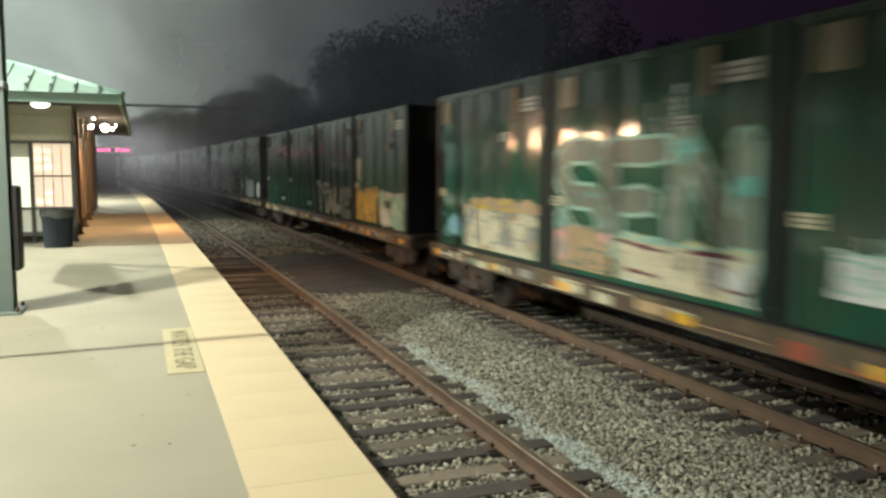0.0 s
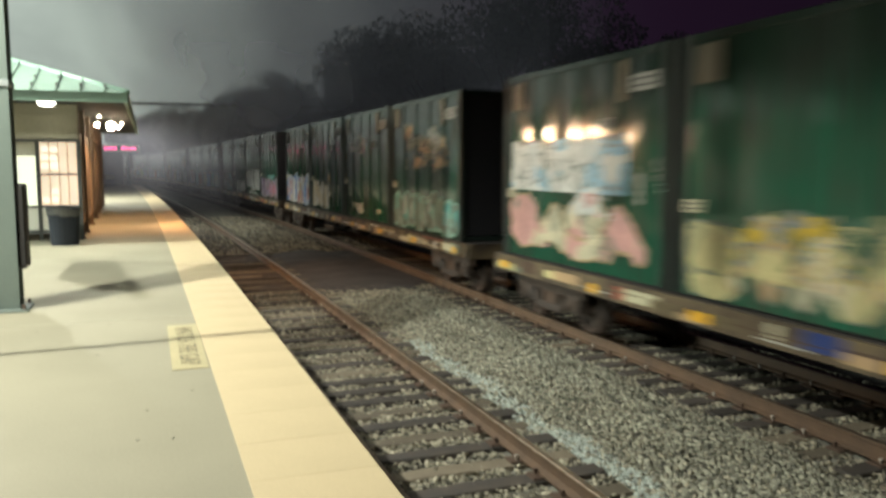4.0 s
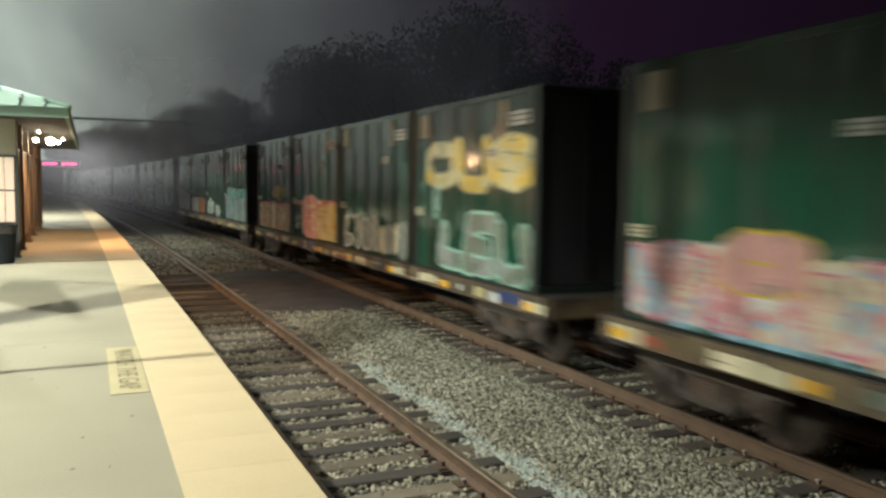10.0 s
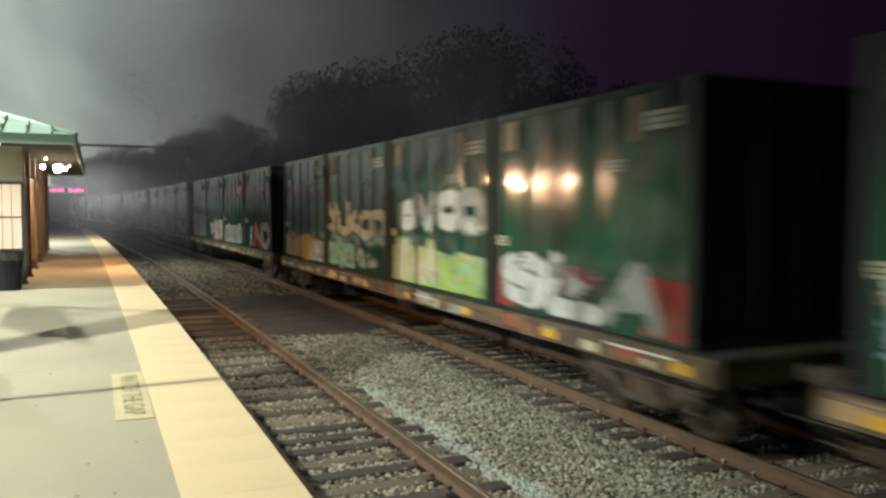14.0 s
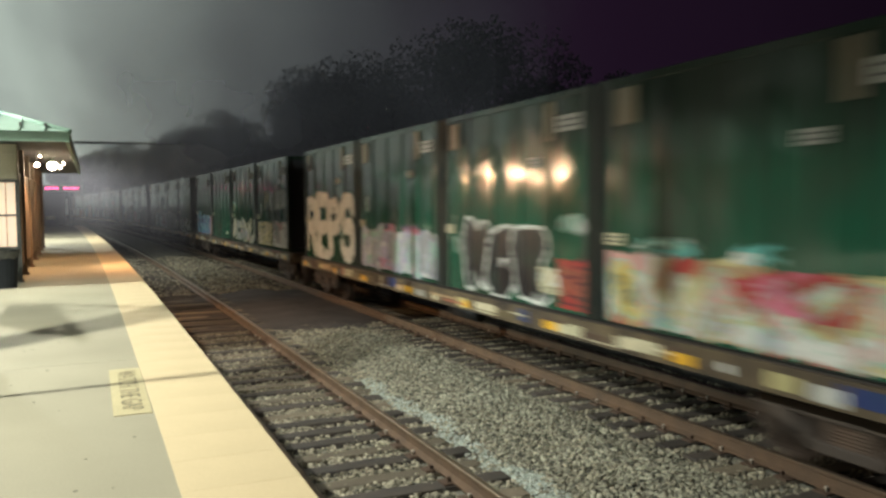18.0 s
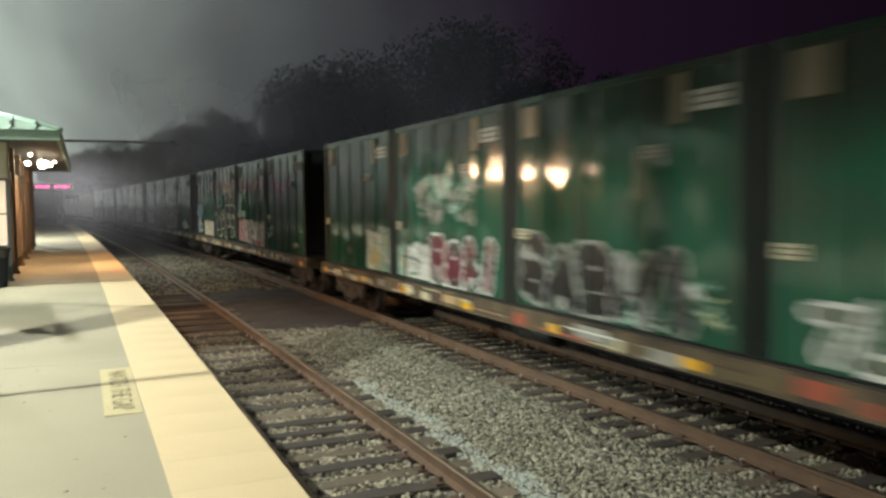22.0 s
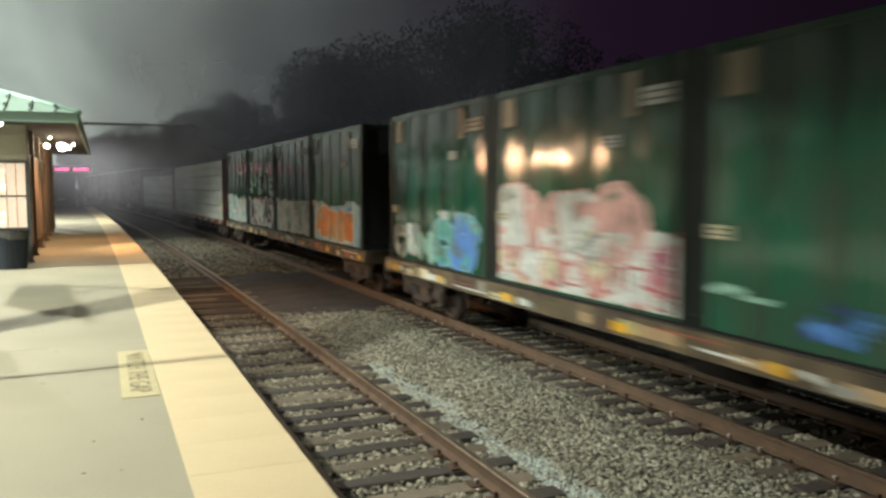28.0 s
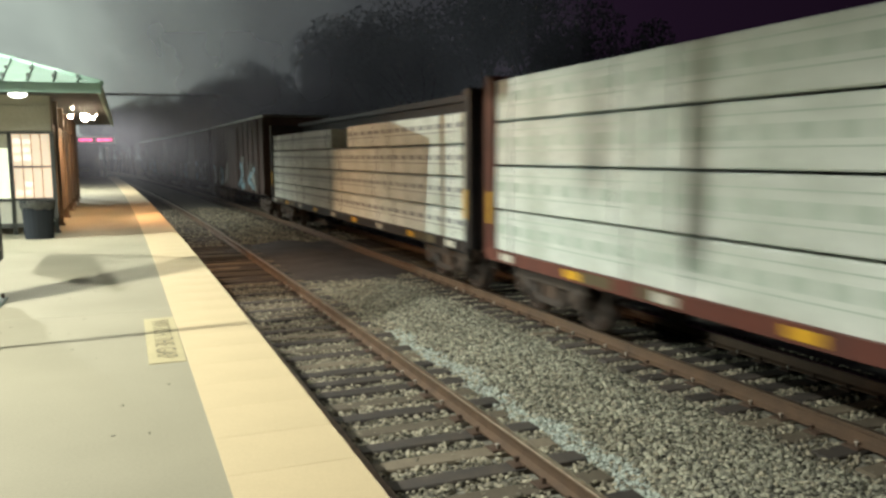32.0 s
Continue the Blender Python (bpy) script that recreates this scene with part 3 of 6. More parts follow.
tactile = thing("tactile_edge", "yellow tactile warning strip along the platform edge", "tactile strip", kind="structure")
bm_ = fresh()
box(bm_, -0.304, 0.304, -0.2593, 0.2593, -0.043, 0.005, bevel=0.0015)
TILE_NEAR = done("tile", bm_, TACTILE)
y_, k_ = -6.0, 0
while y_ < PLATFORM_END - 0.3:
    tl = new("tile", TILE_NEAR)
    tl.parent = tactile
    tl.matrix_basis = pose(bent(EDGE_X - 0.304, y_), y_, 0.0, 0, 0, heading(y_))
    y_ += 0.52

for y_, w_ in ((-0.2, 0.03), (8.0, 0.02), (24.0, 0.02), (32.0, 0.02), (40.0, 0.02), (48.0, 0.02)):
    jt = new("expansion_joint", done("expansion_joint", box(fresh(), -7.0, bent(EDGE_X - 0.004, y_), y_ - w_ / 2, y_ + w_ / 2, -0.03, 0.0022), JOINT))
    tagged(jt, "pale filled expansion joint across the platform", "joint", kind="structure")

# floor decal: reads towards the tracks
decal = thing("floor_decal", "worn yellow floor decal with black warning words", "floor sign", pose(0.235, 6.71, 0.0))
boxpart("backing", (-0.125, 0.125, -0.84, 0.84, -0.002, 0.005), DECAL, decal, "worn yellow backing")
txt = bpy.data.curves.new("lettering", "FONT")
txt.body, txt.size, txt.align_x, txt.align_y, txt.extrude = "WATCH THE GAP", 0.215, "CENTER", "CENTER", 0.001
t_ob = new("lettering", txt)
t_ob.parent = decal
t_ob.matrix_basis = pose(0.0, 0.0, 0.0065, 0, 0, -90)
t_ob.data.materials.append(DECAL_INK)
tagged(t_ob, "worn black letters")
bpy.context.view_layer.update()
t_ob.scale = (1.44 / max(0.1, t_ob.dimensions.x), 0.95, 1)

rs = random.Random(8)
stains = thing("platform_stains", "small dark gum stains and grit on the concrete", "stains", kind="stuff")
bm_ = fresh()
for i in range(60):
    x, y = rs.uniform(-3.0, 0.3), rs.uniform(2.6, 16)
    r = rs.uniform(0.006, 0.017)
    bmesh.ops.create_cone(bm_, cap_ends=True, segments=8, radius1=r, radius2=r * 0.8, depth=0.003, matrix=pose(x, y, 0.0015, 0, 0, rs.uniform(0, 90)) @ Matrix.Diagonal((1, rs.uniform(0.5, 1), 1, 1)))
part("spots", bm_, STAIN, stains)


# ---------------------------------------------------------------- station furniture
def prism(bm, outline, z0, z1):
    lo = [bm.verts.new((x, y, z0)) for x, y in outline]
    hi = [bm.verts.new((x, y, z1)) for x, y in outline]
    n = len(outline)
    for a in range(n):
        bm.faces.new((lo[a], lo[(a + 1) % n], hi[(a + 1) % n], hi[a]))
    bm.faces.new(hi)
    bm.faces.new(lo[::-1])
    bmesh.ops.recalc_face_normals(bm, faces=bm.faces[:])
    return bm


def steel_column(x, y):
    col = thing("steel_column", "pale green steel column bolted to the platform", "column", pose(x, y, 0))
    a, b, t = 0.22, 0.15, 0.022
    part("column", prism(fresh(), [(-a, -b), (a, -b), (a, -b + t), (t, -b + t), (t, b - t), (a, b - t), (a, b), (-a, b), (-a, b - t), (-t, b - t), (-t, -b + t), (-a, -b + t)], 0.025, 5.6), POST_PAINT, col)
    boxpart("base_plate", (-0.3, 0.3, -0.24, 0.24, 0.0, 0.025), POST_PAINT, col, bevel=0.005)
    for sx in (-1, 1):
        for sy in (-1, 1):
            part("bolt", tube(fresh(), (sx * 0.26, sy * 0.2, 0.02), (sx * 0.26, sy * 0.2, 0.07), 0.018, sides=6), RUST_DARK, col)
    boxpart("seam_cover", (-0.085, 0.03, -b - 0.012, -b + 0.004, 0.03, 5.5), POST_PAINT, col, "flat cover strip")
    boxpart("clamp_band", (-a - 0.012, a + 0.012, -b - 0.02, b + 0.02, 2.2, 2.26), GALV, col, "grey steel clamp band", 0.004)
    boxpart("clamp_band", (-0.12, 0.06, -b - 0.03, -b - 0.012, 1.98, 2.03), FRAME_DARK, col, "dark clamp plate", 0.004)
    part("equipment_box", box(fresh(), a + 0.002, a + 0.085, -0.12, 0.12, 0.42, 1.26, bevel=0.02), BLACK_STEEL, col, "dark steel equipment box on the column")
    return col


steel_column(-1.46, 9.0)


def lamp_post(x, y, reach, top):
    col = thing("platform_lamp_post", "pale green lamp post with a flat lit head", "lamp post", pose(x, y, 0), "platform lamp posts")
    part("pole", tube(fresh(), (0, 0, 0), (0, 0, top), 0.08, 0.06), POST_PAINT, col)
    part("base_plate", tube(fresh(), (0, 0, 0), (0, 0, 0.03), 0.19, sides=16), POST_PAINT, col)
    part("arm", tube(fresh(), (0, 0, top - 0.05), (reach, 0, top), 0.035), POST_PAINT, col)
    head = part("lamp_head", box(fresh(), reach - 0.35, reach + 0.35, -0.16, 0.16, top - 0.08, top + 0.04, bevel=0.03), GALV, col, "flat grey lamp head")
    part("lens", box(fresh(), reach - 0.3, reach + 0.3, -0.12, 0.12, top - 0.10, top - 0.078), LENS_WHITE, head, "lit white lens")
    return col


for x_, y_, h_ in ((-5.0, 6.6, 6.2), (-5.0, 4.6, 6.2), (-4.3, 15.2, 6.2), (-4.6, 36.5, 4.8)):
    post_ = lamp_post(x_, y_, 1.2, h_)
    if y_ == 6.6:
        # unseen blocks on a bracket past the lamp head, added to shade the train
        part("speaker_bracket", tube(fresh(), (1.4, 0, 6.25), (3.45, 0.66, 5.62), 0.02), POST_PAINT, post_)
        boxpart("speaker_box", (3.32, 3.5, 0.6, 0.73, 4.88, 5.62), POST_PAINT, post_, "pale green unseen block that casts a shadow band", 0.02)
        boxpart("speaker_box", (3.24, 3.36, 0.13, 0.215, 4.76, 5.66), POST_PAINT, post_, "pale green unseen block that casts a shadow band", 0.02)
        part("speaker_bracket", tube(fresh(), (3.3, 0.15, 5.64), (3.4, 0.64, 5.63), 0.018), POST_PAINT, post_)


def yard_lamp(x, y, z):
    """A floodlight on a pole in the yard behind the platform, tilted towards the tracks."""
    col = thing("yard_lamp_post", "galvanised yard lamp post with a tilted floodlight", "lamp post", pose(x, y, -2.2))
    part("pole", tube(fresh(), (-0.35, 0, 0), (-0.35, 0, z + 2.5), 0.1, 0.07), GALV, col)
    part("bracket", tube(fresh(), (-0.35, 0, z + 2.4), (-0.1, 0, z + 2.3), 0.03), GALV, col)
    part("flood_head", box(fresh(), -0.3, -0.12, -0.25, 0.25, z + 2.1, z + 2.45, bevel=0.03), BLACK_STEEL, col, "black floodlight head")
    return col


yard_lamp(-14.0, 15.3, 5.0)

# posts out of view, added to cast the thin stripes across the platform
for x_, y_ in ((-1.7, 6.78), (-2.4, 14.6)):
    pst = thing("slim_post", "slim pale green steel post, unseen, added for its shadow stripe", "post", pose(x_, y_, 0), "slim platform posts")
    part("tube", tube(fresh(), (0, 0, 0), (0, 0, 3.4 if y_ < 10 else 5.0), 0.024), POST_PAINT, pst)
    part("base_plate", tube(fresh(), (0, 0, 0), (0, 0, 0.02), 0.12), POST_PAINT, pst)


def station_sign():
    """Unseen board on two straps from the slim post's arm, added for its shadow."""
    s = thing("station_sign", "hanging metal board, unseen, added to cast a shadow on the platform", "sign", pose(-2.25, 13.93, 0))
    boxpart("board", (-0.02, 0.02, -0.43, 0.43, 3.46, 4.06), PALE_PANEL, s, "plain pale board", 0.008)
    part("arm", tube(fresh(), (-0.15, 0.67, 4.3), (0.0, -0.4, 4.3), 0.025), POST_PAINT, s)
    for y in (-0.33, 0.33):
        boxpart("strap", (-0.012, 0.012, y - 0.02, y + 0.02, 4.05, 4.3), GALV, s)
    return s


station_sign()


def litter_bin():
    b = thing("litter_bin", "black plastic litter bin with a grey liner beside the shelter", "bin", pose(-1.46, 16.05, 0))
    bm = fresh()
    r = bmesh.ops.create_cone(bm, cap_ends=True, segments=20, radius1=0.235, radius2=0.275, depth=0.66, matrix=Matrix.Translation((0, 0, 0.33)))
    bmesh.ops.delete(bm, geom=[f for f in bm.faces if f.calc_center_median().z > 0.65], context="FACES")
    bmesh.ops.solidify(bm, geom=bm.faces[:], thickness=0.012)
    part("body", bm, BIN_PLASTIC, b)
    bm = fresh()
    for i in range(20):
        a, c = math.tau * i / 20, math.tau * (i + 1) / 20
        tube(bm, (0.282 * math.cos(a), 0.282 * math.sin(a), 0.665), (0.282 * math.cos(c), 0.282 * math.sin(c), 0.665), 0.016, sides=6)
    part("rim", bm, BIN_PLASTIC, b)
    bm = fresh()
    rnd = random.Random(2)
    ring = []
    for k in range(3):
        row = []
        for i in range(24):
            a = math.tau * i / 24
            rr = (0.287, 0.289, 0.283)[k] + rnd.uniform(0, 0.012)
            row.append(bm.verts.new((rr * math.cos(a), rr * math.sin(a), (0.69, 0.62, 0.545)[k] + rnd.uniform(-0.02, 0.02) * k)))
        ring.append(row)
    for k in range(2):
        for i in range(24):
            bm.faces.new((ring[k][i], ring[k][(i + 1) % 24], ring[k + 1][(i + 1) % 24], ring[k + 1][i]))
    bmesh.ops.solidify(bm, geom=bm.faces[:], thickness=0.002)
    part("liner", bm, LINER, b, "crumpled grey liner over the rim")
    return b


litter_bin()


def shelter():
    """Waiting shelter: end wall facing the camera at y = 17.1, open side to the tracks."""
    X0, X1, Y0, Y1 = -4.6, -1.15, 17.1, 31.0
    s = thing("waiting_shelter", "platform waiting shelter with mint green metal hip roof", "shelter")
    # end wall
    wall = part("end_wall", box(box(fresh(), X0, X1 - 0.09, Y0, Y0 + 0.06, 1.93, 2.42), X0, X1 - 0.09, Y0 + 0.002, Y0 + 0.05, 2.42, 2.62), BEIGE, s, "beige end wall header")
    boxpart("header_panel", (-2.9, X1 - 0.1, Y0 - 0.03, Y0 - 0.004, 1.95, 2.41), BEIGE, wall, "plain beige sign panel", 0.006)
    boxpart("header_rail", (X0, X1 - 0.08, Y0 - 0.035, Y0 + 0.05, 1.885, 1.93), FRAME_DARK, s)
    boxpart("bottom_rail", (X0, X1 - 0.08, Y0 - 0.02, Y0 + 0.05, 0.13, 0.21), FRAME_DARK, s)
    boxpart("mid_rail", (X0, X1 - 0.08, Y0 - 0.02, Y0 + 0.05, 0.63, 0.68), FRAME_DARK, s)
    for x in (-1.245, -1.96, -2.72, -3.5, -4.3):
        boxpart("mullion", (x - 0.035, x + 0.035, Y0 - 0.025, Y0 + 0.055, 0.0, 1.9), FRAME_DARK, s)
    for x0, x1 in ((-1.925, -1.28), (-2.685, -1.995), (-3.465, -2.755)):
        boxpart("lower_panel", (x0, x1, Y0 + 0.0, Y0 + 0.02, 0.21, 0.63), PALE_PANEL, s, "pale lower wall panel")
    case = part("timetable_case", box(fresh(), -1.925, -1.28, Y0 + 0.012, Y0 + 0.05, 0.68, 1.885), LIT_PAPER, s, "backlit timetable case")
    boxpart("case_bar", (-1.925, -1.28, Y0 - 0.01, Y0 + 0.012, 1.255, 1.285), FRAME_DARK, case)
    for k in range(1, 4):
        boxpart("case_divider", (-1.925 + k * 0.161 - 0.006, -1.925 + k * 0.161 + 0.006, Y0 + 0.002, Y0 + 0.0115, 0.68, 1.885), BROWN_POST, case)
    rnd = random.Random(4)
    for r in range(7):
        z = 0.75 + r * 0.16
        for c in range(4):
            if rnd.random() < 0.72:
                w = rnd.uniform(0.1, 0.145)
                x = -1.90 + c * 0.155
                boxpart("notice", (x, x + w, Y0 + 0.004, Y0 + 0.010, z, z + rnd.uniform(0.05, 0.11)), LIT_WHITE if c < 2 else LIT_PAPER, case, "pale paper notice")
    boxpart("lit_panel", (-2.685, -1.995, Y0 + 0.01, Y0 + 0.03, 0.68, 1.62), LIT_PANEL, s, "pale lit panel")
    boxpart("grey_panel", (-2.685, -1.995, Y0 + 0.01, Y0 + 0.03, 1.625, 1.885), BEIGE, s)
    # posts on the track side
    for y in (17.2, 19.0, 21.4, 24.0, 26.4, 28.8, 31.0):
        x = bent(X1, y) - 0.02
        boxpart("post", (x - 0.07, x + 0.07, y - 0.07, y + 0.07, 0.0, 2.6), BROWN_POST, s, bevel=0.008)
        boxpart("post_base", (x - 0.1, x + 0.1, y - 0.1, y + 0.1, 0.0, 0.05), BROWN_POST, s)
    for y0, y1 in ((17.3, 18.9), (19.1, 21.3), (21.5, 23.9), (24.1, 26.3), (26.5, 28.7)):
        x = bent(X1, y0) - 0.04
        boxpart("side_panel", (x - 0.02, x + 0.02, y0, y1, 0.25, 2.1), BROWN_POST, s, "brown side panel")
    boxpart("back_wall", (X0 - 0.08, X0, Y0, Y1, 0, 2.6), BEIGE, s)
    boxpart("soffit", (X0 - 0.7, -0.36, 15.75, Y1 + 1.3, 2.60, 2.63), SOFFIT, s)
    # fascia
    boxpart("fascia", (X0 - 0.8, -0.30, 15.68, 15.74, 2.56, 2.73), FASCIA, s, "mint green fascia")
    boxpart("fascia", (-0.36, -0.30, 15.74, Y1 + 1.3, 2.56, 2.73), FASCIA, s, "mint green fascia")
    # hip roof
    ex0, ex1, ey0, ey1, z0, z1 = X0 - 0.8, -0.28, 15.66, Y1 + 1.3, 2.735, 3.62
    rx, ry0, ry1 = (ex0 + ex1) / 2, ey0 + 2.65, ey1 - 2.65
    rv = [(ex0, ey0, z0), (ex1, ey0, z0), (ex1, ey1, z0), (ex0, ey1, z0), (rx, ry0, z1), (rx, ry1, z1)]
    part("roof", sheet("roof", rv, [(0, 1, 4), (1, 2, 5, 4), (2, 3, 5), (3, 0, 4, 5), (3, 2, 1, 0)], [ROOF_GREEN]), None, s, "mint green standing seam roof")
    for i in range(1, 13):
        x = ex0 + (ex1 - ex0) * i / 13
        d = min(x - ex0, ex1 - x)
        f = d / ((ex1 - ex0) / 2)
        part("seam", tube(fresh(), (x, ey0 + 0.02, z0 + 0.02), (x, ey0 + 2.65 * f, z0 + (z1 - z0) * f + 0.02), 0.022, sides=6), ROOF_GREEN, s)
        part("snow_guard", box(fresh(), x - 0.02, x + 0.02, ey0 + 0.18, ey0 + 0.34, z0 + 0.06, z0 + 0.16), FRAME_DARK, s, "dark seam bracket")
        if 0.35 < f:
            part("snow_guard", box(fresh(), x - 0.02, x + 0.02, ey0 + 0.74, ey0 + 0.88, z0 + 0.25, z0 + 0.34), FRAME_DARK, s, "dark seam bracket")
    for i in range(1, 24):
        y = ey0 + (ey1 - ey0) * i / 24
        d = min(y - ey0, ey1 - y)
        f = min(1, d / 2.65)
        part("seam", tube(fresh(), (ex1 - 0.02, y, z0 + 0.02), (ex1 + (rx - ex1) * f, y, z0 + (z1 - z0) * f + 0.02), 0.022, sides=6), ROOF_GREEN, s)
    for a, b in ((1, 4), (0, 4), (4, 5)):
        part("hip_cap", tube(fresh(), rv[a], rv[b], 0.05, sides=6), FASCIA, s)
    return s


shelter()


def dome_light(x, y, z):
    d = thing("ceiling_light", "round lit dome light under the shelter eave", "ceiling light", pose(x, y, z))
    part("base", tube(fresh(), (0, 0, -0.03), (0, 0, 0.0), 0.17, sides=16), GALV, d)
    bm = fresh()
    bmesh.ops.create_uvsphere(bm, u_segments=16, v_segments=8, radius=0.15, matrix=Matrix.Translation((0, 0, -0.03)) @ Matrix.Diagonal((1, 1, 0.45, 1)))
    part("dome", bm, LENS_TUBE, d, "lit white dome")


dome_light(-1.68, 16.3, 2.598)


def canopy_lamp(x, y, z, r):
    d = thing("canopy_lamp", "warm bare globe lamp on a bracket under the canopy", "lamp", pose(x, y, z), "warm canopy lamps")
    bm = fresh()
    bmesh.ops.create_uvsphere(bm, u_segments=14, v_segments=8, radius=r)
    part("globe", bm, LENS_WARM, d, "lit warm globe")
    part("bracket", tube(fresh(), (0, 0, r * 0.8), (0, 0, 2.6 - z), 0.012, sides=6), GALV, d)
    # added cap that keeps the globe's light off the soffit
    part("hood", tube(fresh(), (0, 0, r * 0.7), (0, 0, r * 1.1), r * 2.2, r * 0.5, 16), BLACK_STEEL, d, "dark metal hood added to shade the soffit")


canopy_lamp(-0.83, 22.0, 2.42, 0.095)
canopy_lamp(-1.06, 20.2, 2.36, 0.045)
canopy_lamp(-0.72, 24.0, 2.48, 0.035)
canopy_lamp(-0.98, 19.8, 2.52, 0.017)
canopy_lamp(-0.60, 23.0, 2.52, 0.017)


def led_sign():
    s = thing("departure_sign", "hanging departure sign with magenta lit text on a pole", "information sign", pose(0, 61.0, 0))
    x = -1.28
    part("pole", tube(fresh(), (x, 0, 0), (x, 0, 2.9), 0.11, 0.1), POST_PAINT, s, "pale green pole")
    boxpart("pole_box", (x + 0.1, x + 0.28, -0.12, 0.12, 1.2, 2.1), PALE_PANEL, s, "pale cabinet on the pole", 0.01)
    case = boxpart("case", (-2.95, -0.5, -0.14, 0.14, 2.38, 2.86), PALE_PANEL, s, "pale grey sign case", 0.02)
    boxpart("screen", (-2.86, -0.6, -0.146, -0.1405, 2.45, 2.79), BLACK_STEEL, case, "dark sign screen")
    rnd = random.Random(3)
    x = -2.8
    while x < -0.75:
        w = rnd.uniform(0.10, 0.26)
        boxpart("led_text", (x, min(x + w, -0.72), -0.155, -0.146, 2.53, 2.71), LED_PINK, case, "lit magenta text row")
        x += w + (0.3 if -2.2 < x < -1.9 else 0.05)
    return s


led_sign()

far_shelter = thing("far_shelter", "dark second shelter near the platform end", "shelter", pose(-2.75, 57.0, 0))
boxpart("wall", (-1.6, 1.1, 6.0, 6.2, 0, 2.3), ROADSIDE, far_shelter)
boxpart("notice", (1.1 - 1.25, 1.1 - 0.7, 5.94, 5.99, 0.5, 0.68), CREAM_PLATE, far_shelter, "small pale notice")
boxpart("roof", (-1.8, 1.4, 4.8, 6.4, 2.3, 2.42), SOFFIT, far_shelter)

gantry = thing("overhead_span", "dark steel span across the tracks behind the station", "gantry", pose(0, 76, -2.2))
for x in (-12.0, 30.0):
    boxpart("leg", (x - 0.2, x + 0.2, -0.2, 0.2, 0, 9.4), BLACK_STEEL, gantry)
boxpart("beam", (-12.0, 30.0, -0.25, 0.25, 8.92, 9.1), BLACK_STEEL, gantry)


# ---------------------------------------------------------------- trees
def leaf_cloud(rnd, centres, count, size):
    verts, faces = [], []
    for _ in range(count):
        c, r = rnd.choice(centres)
        while True:
            d = Vector((rnd.uniform(-1, 1), rnd.uniform(-1, 1), rnd.uniform(-1, 1)))
            if 0.2 < d.length < 1:
                break
        p = c + d * r
        a = Vector((rnd.gauss(0, 1), rnd.gauss(0, 1), rnd.gauss(0, 1))).normalized()
        b = a.orthogonal().normalized()
        s = size * rnd.uniform(0.6, 1.4)
        k = len(verts)
        verts += [tuple(p - a * s), tuple(p + b * s * 0.5), tuple(p + a * s), tuple(p - b * s * 0.5)]
        faces.append((k, k + 1, k + 2, k + 3))
    return verts, faces


def tree(x, y, height, seed):
    rnd = random.Random(seed)
    t = thing("tree", "tall dark leafy tree beyond the line, some added out of view", "tree", pose(x, y, -2.2), "trees behind the tracks")
    bm = fresh()
    tube(bm, (0, 0, 0), (0.1, 0, height * 0.55), height * 0.022, height * 0.011, 8)
    centres = []
    for i in range(13):
        z = height * rnd.uniform(0.16, 0.62)
        a = rnd.uniform(0, math.tau)
        r = height * rnd.uniform(0.12, 0.28)
        tip = Vector((math.cos(a) * r, math.sin(a) * r, z + height * rnd.uniform(0.08, 0.3)))
        tube(bm, (0.05, 0, z * 0.9), tip, height * 0.008, height * 0.003, 6)
        centres.append((tip, height * rnd.uniform(0.10, 0.19)))
    centres.append((Vector((0, 0, height * 0.85)), height * 0.15))
    part("trunk", bm, BARK, t)
    v, f = leaf_cloud(rnd, centres, int(4200 + 260 * height), 0.07 + height * 0.0055)
    part("crown", sheet("crown", v, f, [LEAF]), None, t, "dark uneven crown of leaves")
    return t


rt = random.Random(21)
first_trees = [tree(0, 0, h, 40 + i) for i, h in enumerate((6.5, 9.0, 12.5, 15.0, 18.0))]
# (x from the track's line, y, which of the trees)
spots_ = [(24.5 + i * 3.2 + rt.uniform(-1, 1), 60 - i * 2.2 + rt.uniform(-1.5, 1.5), 4 if i % 3 else 3) for i in range(4)]
spots_ += [(23.0 + rt.uniform(0, 3), 66 + i * 4 + rt.uniform(-1, 1), 3 if i < 2 else 2) for i in range(4)]
spots_ += [(15.5 + rt.uniform(0, 4), 70 + i * 3.6 + rt.uniform(-1, 1), 2 if i % 2 else 1) for i in range(8)]
spots_ += [(23 + rt.uniform(0, 5), 72 + i * 6 + rt.uniform(-1, 1), 4) for i in range(4)]
spots_ += [(14.5 + rt.uniform(0, 5), 100 + i * 5.0 + rt.uniform(-1, 1), (3, 2, 1)[i % 3]) for i in range(12)]
spots_ += [(13 + rt.uniform(0, 5), 150 + i * 6 + rt.uniform(-1, 1), 3) for i in range(14)]
# trees left of the line, hidden by the shelter, added to darken reflections
spots_ += [(-11 - rt.uniform(0, 6), 84 + i * 7 + rt.uniform(-2, 2), (1, 0)[i % 2]) for i in range(16)]
# unseen trees behind the platform, added to block sky glow from reflections
spots_ += [(-19 - rt.uniform(0, 5), -24 + i * 5.2 + rt.uniform(-1.5, 1.5), (3, 2, 4)[i % 3]) for i in range(15)]
spots_ += [(-26 - rt.uniform(0, 5), -20 + i * 7 + rt.uniform(-1.5, 1.5), (4, 3)[i % 2]) for i in range(11)]
placed_ = set()
